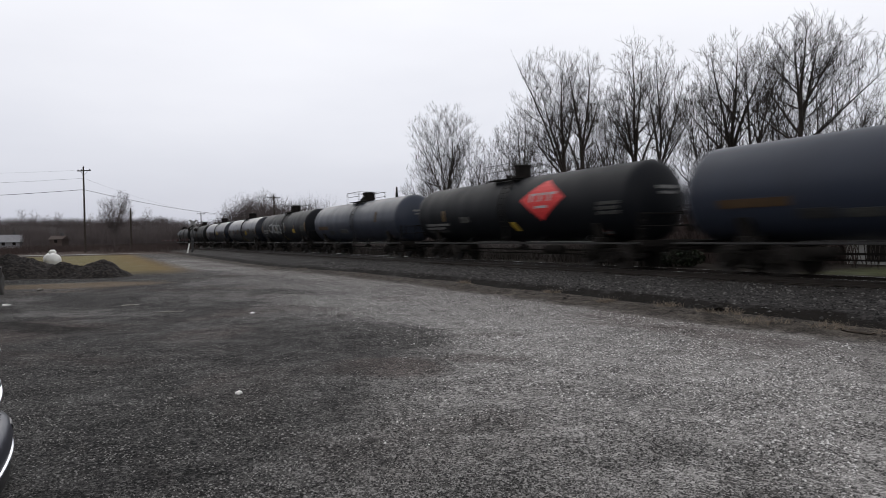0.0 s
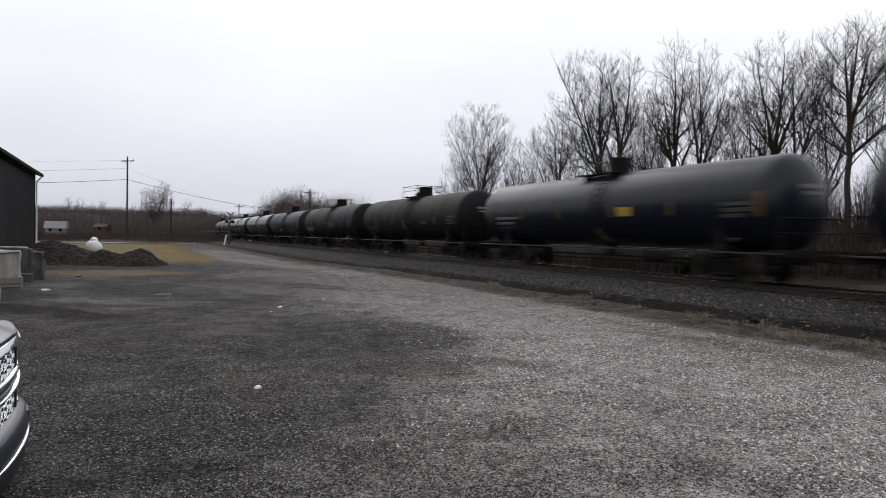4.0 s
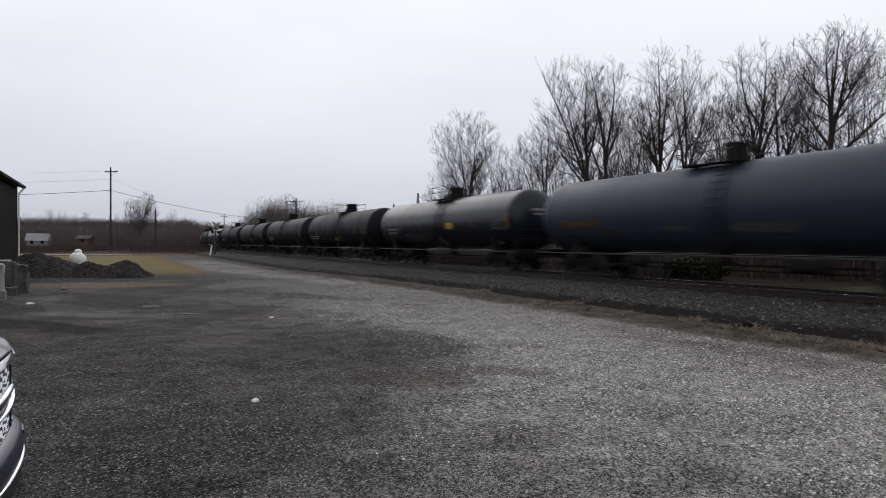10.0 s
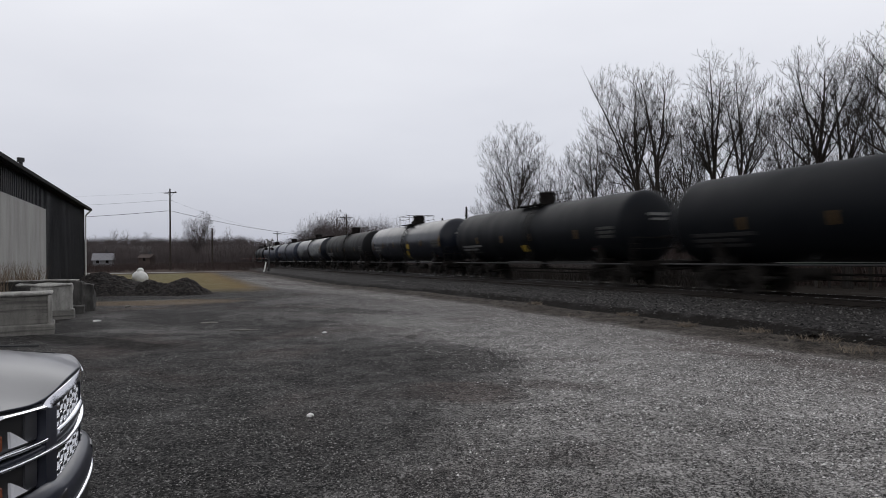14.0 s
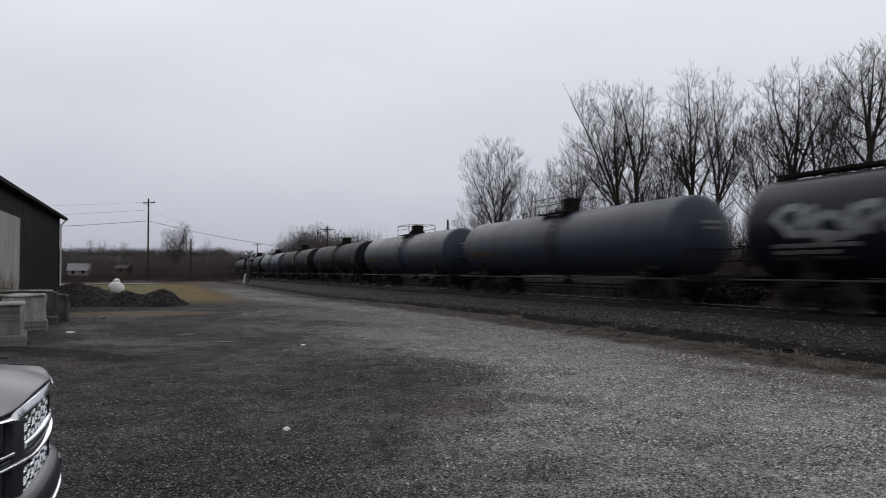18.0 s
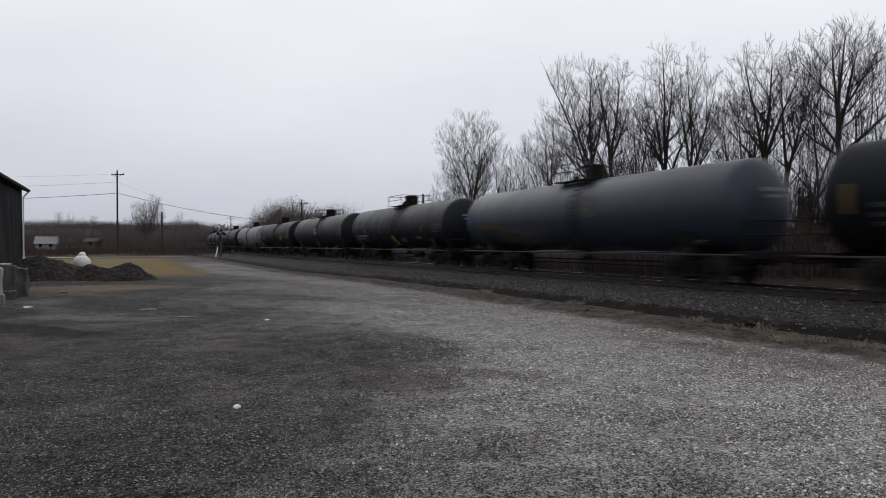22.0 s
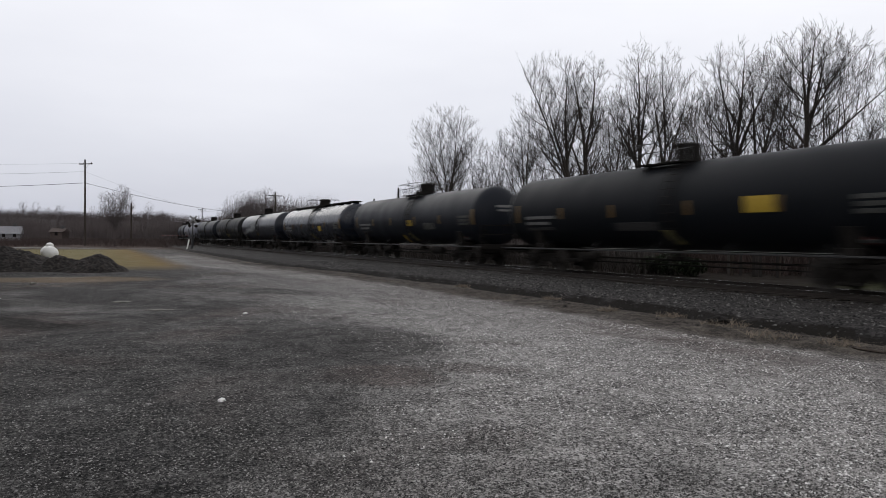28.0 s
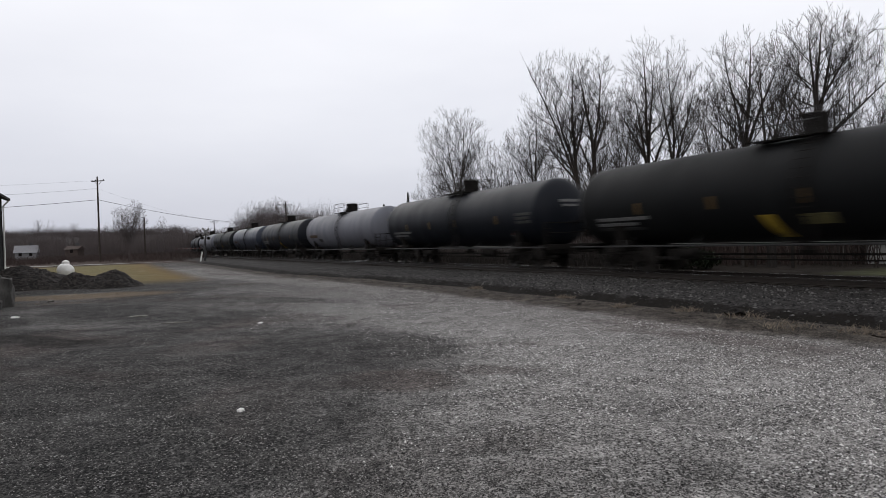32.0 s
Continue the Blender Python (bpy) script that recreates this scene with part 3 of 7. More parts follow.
def car_meshes():
    m = {}
    bm = bmesh.new()
    add_rod(bm, (0, 0, -0.06), (0, 0, 0.56), 0.46, 0.46, 20)
    add_rod(bm, (0, 0, 0.56), (0, 0, 0.60), 0.50, 0.50, 20)
    m["manway"] = finish(bm, "manway", MAT["under"], True)
    bm = bmesh.new()
    add_rod(bm, (0, 0, 0), (0, 0, 0.06), 0.45, 0.36, 20)
    for k in range(8):
        t = k * math.pi / 4
        add_rod(bm, (0.44 * math.cos(t), 0.44 * math.sin(t), -0.06), (0.44 * math.cos(t), 0.44 * math.sin(t), 0.05), 0.03, 0.03, 6)
    m["lid"] = finish(bm, "lid", MAT["under"], True)
    bm = bmesh.new()
    for sx in (-1, 1):
        add_box(bm, (0.42, 2.0, 0.04), (sx * 0.78, 0, 0), (0, 0, 0))
    for sy in (-1, 1):
        add_box(bm, (2.1, 0.5, 0.04), (0, sy * 0.95, 0.002))
    for sx in (-1, 1):
        for sy in (-0.9, 0, 0.9):
            add_rod(bm, (sx * 0.8, sy, -0.42), (sx * 0.8, sy, 0), 0.03, 0.03, 6)
    m["platform"] = finish(bm, "platform", MAT["under"])
    m["railing_post"] = rods_mesh("railing_post", [((0, 0, -0.25), (0, 0, 0.66), 0.02)], MAT["steel_dull"])
    m["railing_long"] = rods_mesh("top_rail", [((0, -1.2, 0), (0, 1.2, 0), 0.018)], MAT["steel_dull"])
    m["railing_cross"] = rods_mesh("cross_rail", [((-1.05, 0, 0), (1.05, 0, 0), 0.018)], MAT["steel_dull"])
    bm = bmesh.new()
    add_rod(bm, (0, 0, -0.05), (0, 0, 0.22), 0.16, 0.16, 12)
    add_rod(bm, (0, 0, 0.22), (0, 0, 0.34), 0.09, 0.06, 10)
    m["valve"] = finish(bm, "valve", MAT["under"], True)
    bm = bmesh.new()
    for sx in (-0.32, 0.32):
        add_box(bm, (0.05, 16.6, 0.07), (sx, 0, 0))
    for k in range(42):
        add_box(bm, (0.62, 0.30, 0.025), (0, -8.2 + k * 0.4, 0.035))
    for k in range(10):
        add_box(bm, (0.5, 0.06, 0.2), (0, -8.1 + k * 1.8, -0.1))
    m["running_board"] = finish(bm, "running_board", MAT["under"])
    # stub sill, bolster cradle and end works
    bm = bmesh.new()
    add_box(bm, (0.42, 3.3, 0.42), (0, 7.35, 0.86), (0, 0, 0), 0.02)
    add_box(bm, (2.5, 0.5, 0.42), (0, 6.55, 1.0), (0, 0, 0), 0.03)
    for sx in (-1, 1):
        add_box(bm, (0.16, 0.46, 0.9), (sx * 1.12, 6.55, 1.35), (0, sx * 16, 0), 0.02)
    m["stub_sill"] = finish(bm, "stub_sill", MAT["under"])
    bm = bmesh.new()
    add_box(bm, (2.7, 0.62, 0.06), (0, 8.72, 1.06), (0, 0, 0))
    add_box(bm, (2.9, 0.08, 0.24), (0, 9.02, 0.98), (0, 0, 0), 0.01)
    for sx in (-1, 1):
        for z in (0.45, 0.72):
            add_box(bm, (0.4, 0.06, 0.03), (sx * 1.3, 8.75, z))
        for dx in (-0.2, 0.2):
            add_rod(bm, (sx * 1.3 + dx, 8.75, 0.4), (sx * 1.3 + dx, 8.75, 1.05), 0.02, 0.02, 6)
    m["end_platform"] = finish(bm, "end_platform", MAT["under"])
    bm = bmesh.new()
    add_box(bm, (0.22, 0.75, 0.2), (0, 9.25, 0.86), (0, 0, 0), 0.03)
    add_box(bm, (0.30, 0.32, 0.30), (0.04, 9.72, 0.86), (0, 0, 12), 0.05)
    m["coupler"] = finish(bm, "coupler", MAT["under"])
    rods = [((-1.4, 9.0, 1.1), (-1.4, 9.0, 2.05), 0.022), ((1.4, 9.0, 1.1), (1.4, 9.0, 2.05), 0.022), ((-1.4, 9.0, 2.05), (1.4, 9.0, 2.05), 0.022), ((-1.4, 9.0, 1.6), (1.4, 9.0, 1.6), 0.018)]
    m["end_handrail"] = rods_mesh("end_handrail", rods, MAT["under"])
    ring = [(0.75 + 0.28 * math.cos(a), -9.12, 2.0 + 0.28 * math.sin(a)) for a in np.linspace(0, 2 * math.pi, 15)]
    m["brake_wheel"] = rods_mesh("brake_wheel", [(p, q, 0.018) for p, q in zip(ring, ring[1:])] + [((0.47, -9.12, 2.0), (1.03, -9.12, 2.0), 0.014), ((0.75, -9.12, 1.72), (0.75, -9.12, 2.28), 0.014)], MAT["under"])
    m["brake_mast"] = rods_mesh("brake_mast", [((0.75, -9.05, 1.05), (0.75, -9.05, 2.05), 0.05), ((0.75, -9.05, 1.5), (0.75, -8.85, 1.5), 0.12)], MAT["under"], 8)
    bow = [(0.35, 9.1 + 0.7 * t, 0.85 - 0.42 * math.sin(math.pi * 0.62 * t)) for t in np.linspace(0, 1, 8)]
    verts = [(x + 0.028 * math.cos(a), y, z + 0.028 * math.sin(a)) for x, y, z in bow for a in np.linspace(0, 2 * math.pi, 7)[:-1]]
    m["air_hose"] = mesh_of("air_hose", verts, [(6 * i + k, 6 * i + (k + 1) % 6, 6 * i + 6 + (k + 1) % 6, 6 * i + 6 + k) for i in range(7) for k in range(6)], MAT["under"], True)
    rods = [((sx, 8.9, 0.5), (sx, 8.9, 2.1), 0.02) for sx in (1.05, 1.42)] + [((1.05, 8.9, z), (1.42, 8.9, z), 0.016) for z in np.arange(0.6, 2.1, 0.3)]
    m["end_ladder"] = rods_mesh("end_ladder", rods, MAT["under"])
    m["side_rail"] = rods_mesh("side_rail", [((0, -9.0, 0), (0, 9.0, 0), 0.032)] + [((0, y, 0), (-0.42, y, 0.32), 0.02) for y in (-6, -3, 0, 3, 6)], MAT["steel_dull"])
    # ladder: two bent stiles, and rungs laid between them
    r = TANK_R + 0.12
    line = [(r * math.sin(a), TANK_Z + r * math.cos(a)) for a in np.radians(np.linspace(22, 122, 10))] + [(1.42, 0.95)]
    verts, faces = [], []
    for dy in (-0.22, 0.22):
        o = len(verts)
        for x, z in line:
            verts += [(x + 0.022, dy - 0.022, z), (x + 0.022, dy + 0.022, z), (x - 0.022, dy + 0.022, z - 0.01), (x - 0.022, dy - 0.022, z - 0.01)]
        for i in range(len(line) - 1):
            faces += [tuple(o + 4 * i + q for q in (k, (k + 1) % 4, 4 + (k + 1) % 4, 4 + k)) for k in range(4)]
    m["ladder"] = mesh_of("ladder", verts, faces, MAT["under"])
    m["rung"] = rods_mesh("rung", [((0, -0.22, 0), (0, 0.22, 0), 0.017)], MAT["under"], 5)
    bm = bmesh.new()
    add_rod(bm, (0, -0.35, 0), (0, 0.35, 0), 0.17, 0.17, 12)
    add_box(bm, (0.2, 0.5, 0.4), (0, -0.62, -0.05), (0, 0, 0), 0.03)
    m["brake_gear"] = finish(bm, "brake_gear", MAT["under"], True)
    bm = bmesh.new()
    add_rod(bm, (0, 0, 0.1), (0, 0, -0.35), 0.2, 0.14, 12)
    add_box(bm, (0.35, 0.5, 0.12), (0, 0, -0.3))
    m["bottom_outlet"] = finish(bm, "bottom_outlet", MAT["under"], True)
    m["brake_pipe"] = rods_mesh("brake_pipe", [((0.1, -5.3, 0.67), (0.1, 5.3, 0.67), 0.035), ((-0.05, -5.3, 0.49), (-0.05, 5.3, 0.49), 0.025)], MAT["under"], 6)
    m["reservoir"] = rods_mesh("air_reservoir", [((0, -0.55, 0), (0, 0.55, 0), 0.2), ((0, -0.62, 0), (0, 0.62, 0), 0.12)], MAT["under"], 12)
    # the four-wheeled bogie
    bm = bmesh.new()
    add_box(bm, (2.1, 0.36, 0.26), (0, 0, 0.56), (0, 0, 0), 0.03)
    m["bogie"] = finish(bm, "bogie", MAT["under"])
    bm = bmesh.new()
    add_box(bm, (0.14, 1.75, 0.14), (0, 0, 0.72), (0, 0, 0), 0.03)
    for sy in (-1, 1):
        add_box(bm, (0.15, 0.72, 0.13), (0, sy * 0.58, 0.46), (sy * -38, 0, 0), 0.03)
        add_box(bm, (0.2, 0.34, 0.3), (0, sy * 0.89, 0.53), (0, 0, 0), 0.04)
        add_rod(bm, (0.02, sy * 0.89, 0.48), (0.16, sy * 0.89, 0.48), 0.1, 0.1, 12)
    add_box(bm, (0.15, 0.6, 0.1), (0, 0, 0.26), (0, 0, 0), 0.03)
    for k in (-0.15, 0, 0.15):
        add_rod(bm, (0, k, 0.3), (0, k, 0.62), 0.065, 0.065, 10)
    m["sideframe"] = finish(bm, "sideframe", MAT["under"])
    verts, faces = [], []
    for sx in (-1, 1):
        prof = [(sx * 0.68, 0.03), (sx * 0.68, 0.43), (sx * 0.70, 0.505), (sx * 0.735, 0.505), (sx * 0.74, 0.4825), (sx * 0.82, 0.4765), (sx * 0.82, 0.41), (sx * 0.785, 0.36), (sx * 0.775, 0.2), (sx * 0.83, 0.13), (sx * 0.83, 0.03)]
        v, f = lathe(prof, 20)
        verts_x = [(b, a, c) for a, b, c in v]
        o = len(verts)
        verts += verts_x
        faces += [tuple(o + i for i in q) for q in f]
    v, f = lathe([(-1.05, 0.0), (-1.05, 0.08), (1.05, 0.08), (1.05, 0.0)], 14)
    o = len(verts)
    verts += [(b, a, c) for a, b, c in v]
    faces += [tuple(o + i for i in q) for q in f]
    me = mesh_of("wheelset", verts, faces, MAT["wheel"])
    m["wheelset"] = me
    return m


CM = car_meshes()


def on_shell(y0, y1, a0, a1, lift=0.018, nseg=6, slant=0.0):
    """A thin curved plate on the camera side of the tank between y0..y1 and a0..a1 degrees from the top."""
    verts, faces = [], []
    for j in range(2):
        r = TANK_R + (lift if j == 0 else 0.0)
        for i in range(nseg + 1):
            a = radians(a0 + (a1 - a0) * i / nseg)
            for y in (y0 + AHEAD + slant * i / nseg, y1 + AHEAD + slant * i / nseg):
                verts.append((r * math.sin(a), y, TANK_Z + r * math.cos(a)))
    n = 2 * (nseg + 1)
    for i in range(nseg):
        b = 2 * i
        faces.append((b, b + 1, b + 3, b + 2))
    rim = [2 * i for i in range(nseg + 1)] + [2 * i + 1 for i in range(nseg, -1, -1)]
    for a, b in zip(rim, rim[1:] + rim[:1]):
        faces.append((a, b, b + n, a + n))
    return verts, faces


def plate(name, mat, parent, y0, y1, a0, a1, lift=0.018, slant=0.0):
    v, f = on_shell(y0, y1, a0, a1, lift, 6, slant)
    return part(name, mesh_of(name, v, f, mat), parent)


def strokes(name, mat, parent, lines, width=0.16, lift=0.02):
    """Sprayed strokes: ribbons laid on the curved shell; lines of points (y, degrees from the top)."""
    verts, faces = [], []
    for line in lines:
        pts = []
        for (y0, a0), (y1, a1) in zip(line, line[1:]):
            for k in range(5):
                t = k / 5
                pts.append((y0 + (y1 - y0) * t, a0 + (a1 - a0) * t))
        pts.append(line[-1])
        o = len(verts)
        for i, (y, a) in enumerate(pts):
            q = pts[min(i + 1, len(pts) - 1)]
            w = pts[max(i - 1, 0)]
            dy, da = q[0] - w[0], radians(q[1] - w[1]) * TANK_R
            d = math.hypot(dy, da) or 1.0
            oy, oa = -da / d * width / 2, dy / d * width / 2
            for sgn in (-1, 1):
                aa = radians(a) + sgn * oa / TANK_R
                verts.append(((TANK_R + lift) * math.sin(aa), y + AHEAD + sgn * oy, TANK_Z + (TANK_R + lift) * math.cos(aa)))
        for i in range(len(pts) - 1):
            b = o + 2 * i
            faces.append((b, b + 1, b + 3, b + 2))
    return part(name, mesh_of(name, verts, faces, mat), parent)


COLOURS = {"black": "black", "gloss": "glossy black", "sheen": "shiny black", "olive": "grimy brown-black", "slate": "dusty dark grey", "grey": "weathered grey", "pale": "pale grey"}


def diamond(parent, y, a, half, mat, name="placard", lift=0.02, wide=1.0):
    """A lozenge on the shell, in strips so that it follows the curve."""
    verts, faces = [], []
    n = 10
    for i in range(n + 1):
        t = -1 + 2 * i / n
        aa = radians(a) + t * half / TANK_R
        w = max(half * wide * (1 - abs(t)), 0.004)
        for sgn in (-1, 1):
            verts.append(((TANK_R + lift) * math.sin(aa), y + AHEAD + sgn * w, TANK_Z + (TANK_R + lift) * math.cos(aa)))
    faces = [(2 * i, 2 * i + 1, 2 * i + 3, 2 * i + 2) for i in range(n)]
    return part(name, mesh_of(name, verts, faces, mat), parent)


ROLLING = []
DOMES = {14: -0.9, 15: 1.2, 33: -0.4, 1: 0.0, 23: 0.5}


def tank_car(index, colour, catwalk=False, panel=None, style="wide", extra=None):
    car = empty("tank_car", pose(*track_pose(car_s(index, 0))))
    word = "with roof walkway" if catwalk else "with railed platform"
    tagged(car, "%s tank car %s in a moving train" % (COLOURS[colour], word), "tank car", "tank cars of the train")
    part("tank_shell", SHELLS[colour], car, pose(0, 0, TANK_Z))
    part("tank_head", HEADS[colour], car, pose(0, SHELL_HALF, TANK_Z))
    part("tank_head", HEADS[colour], car, pose(0, -SHELL_HALF, TANK_Z, 0, 0, 180))
    top = TANK_Z + TANK_R
    dome = DOMES.get(index, 0.35)
    man = part("manway", CM["manway"], car, pose(0, dome, top))
    part("lid", CM["lid"], man, pose(0, 0, 0.60))
    part("platform", CM["platform"], car, pose(0, dome - 0.3, top - 0.06))
    dy = dome + (-0.6 if index % 3 else -0.3)
    for sx in (-1.05, 1.05):
        part("top_rail", CM["railing_long"], car, pose(sx, dy, top + 0.66))
        part("middle_rail", CM["railing_long"], car, pose(sx, dy, top + 0.34))
        for sy in (-1.2, 1.2):
            part("railing_post", CM["railing_post"], car, pose(sx, sy + dy, top))
    for sy in (-1.2, 1.2):
        part("cross_rail", CM["railing_cross"], car, pose(0, sy + dy, top + 0.66))
    part("valve", CM["valve"], car, pose(0.1, dome - 1.1, top))
    if catwalk:
        part("running_board", CM["running_board"], car, pose(0, 0, top + 0.14))
    for turn in (0, 180):
        part("stub_sill", CM["stub_sill"], car, pose(0, 0, 0, 0, 0, turn))
        part("end_platform", CM["end_platform"], car, pose(0, 0, 0, 0, 0, turn))
        part("coupler", CM["coupler"], car, pose(0, 0, 0, 0, 0, turn))
        part("end_handrail", CM["end_handrail"], car, pose(0, 0, 0, 0, 0, turn))
        part("side_rail", CM["side_rail"], car, pose(-1.45 if turn else 1.45, 0, 0.98, 0, 0, turn), "thin grey handrail pipe")
        bogie = part("bogie", CM["bogie"], car, pose(0, 6.55 if turn == 0 else -6.55, 0))
        for sx in (-1, 1):
            part("sideframe", CM["sideframe"], bogie, pose(sx * 1.0, 0, 0))
        for k, sy in enumerate((-0.89, 0.89)):
            ROLLING.append((k, part("wheelset", CM["wheelset"], bogie, pose(0, sy, 0.4825))))
    ladder = part("ladder", CM["ladder"], car, pose(0, dome + 0.5, 0))
    for a in np.radians(np.linspace(24, 120, 11)):
        part("rung", CM["rung"], ladder, pose((TANK_R + 0.12) * math.sin(a), 0, TANK_Z + (TANK_R + 0.12) * math.cos(a)))
    part("brake_wheel", CM["brake_wheel"], car)
    part("brake_mast", CM["brake_mast"], car)
    for turn in (0, 180):
        part("air_hose", CM["air_hose"], car, pose(0, 0, 0, 0, 0, turn))
        part("end_ladder", CM["end_ladder"], car, pose(0, 0, 0, 0, 0, turn))
    part("brake_gear", CM["brake_gear"], car, pose(1.0, -4.2 + (index % 4) * 0.4, 0.72))
    part("bottom_outlet", CM["bottom_outlet"], car, pose(0, 0, TANK_Z - TANK_R))
    part("brake_pipe", CM["brake_pipe"], car)
    if index % 2:
        part("air_reservoir", CM["reservoir"], car, pose(0.8, 3.4, 0.7))
    # lettering blocks that cannot be read, as plain bars
    jig = random.Random(index)
    first, step = (98, 9.5) if style == "wide" else (110, 8.0)
    marks = MAT["white_mark"] if jig.random() < 0.7 else MAT["letter_dim"]
    if style == "plain":
        plate("lettering", MAT["rust_mark"], car, -8.1, -5.8, 100, 110)
        plate("lettering", MAT["letter_dim"], car, -5.6, -4.6, 114, 126)
    else:
        for row, width in enumerate((2.0, 1.55, 1.75)):
            y0 = -8.0 if style == "wide" else -8.35
            plate("lettering", marks if row < 2 else MAT["letter_dim"], car, y0, y0 + width * (1.0 if style == "wide" else 1.3), first + row * step, first + row * step + 4.6)
        for k in range(3):
            plate("data_panel", MAT["stencil"], car, 5.95 + 0.1 * jig.random(), 6.9 + 0.4 * jig.random(), 90 + k * 7, 94.5 + k * 7)
    spot = 6.1 if style != "close" else 5.4
    low = 140 if style != "close" else 132
    diamond(car, spot, low, 0.2, MAT["red_dim"], "hazard_placard")
    plate("hazard_number", MAT["white_mark"], car, spot - 0.2, spot + 0.2, low - 2.5, low + 2.5, 0.026)
    for z0, z1, half in ((0.40, 0.52, 0.52), (0.20, 0.30, 0.42)):
        part("head_lettering", HEAD_MARKS[(z0, z1, half)], car, pose(0, SHELL_HALF, TANK_Z))
    if panel:
        ya, yb, aa, ab, *slant = panel
        ya, yb = ya + 0.12 * (yb - ya), yb - 0.12 * (yb - ya)
        plate("warning_panel", MAT["yellow"], car, ya, yb, aa, ab, 0.018, slant[0] if slant else 0.0)
    if style == "wide":
        for y in (-5.6, -2.7, 0.78, 3.88):
            plate("reflector", MAT["amber"], car, y - 0.09, y + 0.09, 87, 104)
        plate("reflector", MAT["amber"], car, 7.3, 7.56, 79, 108)
        plate("reflector", MAT["amber"], car, -8.7, -8.5, 79, 108)
        if not panel or panel[2] < 112:
            plate("placard_panel", MAT["faded_yellow"], car, -0.5, -0.1, 124, 150, 0.018, 0.3)
    elif style == "close":
        for y in (-6.15, -3.0, 0.1, 4.3):
            plate("reflector", MAT["amber"], car, y - 0.09, y + 0.09, 92, 107)
    if extra:
        extra(car)
    return car


def track_pose(s):
    x, y, h = track_at(s)
    return x, y, RAIL_Z, 0, 0, math.degrees(h) + 180


MAT["letter_dim"] = surface("faded_stencil_block", (0.04, 0.04, 0.04), (0.014, 0.014, 0.014), 12, 0.7)
MAT["stencil"] = surface("grey_stencil_block", (0.07, 0.072, 0.068), (0.02, 0.02, 0.019), 9, 0.7)
MAT["rust_mark"] = surface("faded_orange_lettering", (0.075, 0.042, 0.018), (0.03, 0.022, 0.014), 7, 0.7)
MAT["faded_yellow"] = surface("faded_yellow_panel", (0.13, 0.115, 0.045), (0.06, 0.056, 0.03), 6, 0.7)


def head_mark(z0, z1, half):
    """A bar of lettering that follows the dished end of the tank."""
    verts = []
    for i in range(9):
        x = half * (i / 4 - 1)
        for z in (z0, z1):
            verts.append((x, HEAD * math.sqrt(1 - (x * x + z * z) / TANK_R ** 2) + 0.02, z))
    return mesh_of("head_lettering", verts, [(2 * i, 2 * i + 2, 2 * i + 3, 2 * i + 1) for i in range(8)], MAT["white_mark"])


HEAD_MARKS = {k: head_mark(*k) for k in ((0.40, 0.52, 0.52), (0.20, 0.30, 0.42))}
MAT["red_dim"] = surface("faded_red_placard", (0.17, 0.05, 0.045), (0.12, 0.06, 0.055), 6, 0.6)


def red_lozenge(car):
    diamond(car, 2.55, 78, 0.95, MAT["red"], "emblem", 0.02, 1.6)
    for k, y in enumerate((1.75, 2.38, 3.0)):
        plate("emblem_mark", MAT["house_wall"], car, y, y + 0.16, 68, 82, 0.026)
        plate("emblem_mark", MAT["house_wall"], car, y + 0.16, y + 0.46, 68, 72, 0.026)
    plate("emblem_mark", MAT["house_wall"], car, 2.15, 2.95, 89, 93, 0.026)


def tag_word(y0, a0, step, height, count, seed, width=0.2, mat="tag"):
    def put(car):
        r = random.Random(seed)
        lines = []
        for k in range(count):
            y, mid = y0 + (k + 0.5) * step, a0 + height * 0.5 + r.uniform(-0.12, 0.12) * height
            loop, turns, lean = [], r.choice((9, 11, 14)), r.uniform(-0.4, 0.4)
            for j in range(turns + 1):
                t = j / turns * 2 * math.pi * r.choice((1.0, 1.0, 1.25)) + k
                w = 0.62 * step * (1 + 0.45 * math.sin(2.3 * t + 5 * k))
                up = math.sin(t) * height * 0.5 * (1 + 0.3 * math.cos(1.7 * t + k))
                loop.append((y + math.cos(t) * w * 0.8 + lean * up * 0.02, mid + up))
            lines.append(loop)
            if r.random() < 0.6:
                lines.append([(y - step * 0.3, mid + height * 0.45), (y + r.uniform(-0.1, 0.3) * step, mid - height * 0.1), (y + step * 0.5, mid - height * 0.5)])
        strokes("graffiti", MAT[mat], car, lines, width)
    return put


def both(*puts):
    def put(car):
        for p in puts:
            p(car)
    return put


def scrap(y0, y1, a0, a1, mat):
    def put(car):
        plate("paint_patch", MAT[mat], car, y0, y1, a0, a1)
    return put


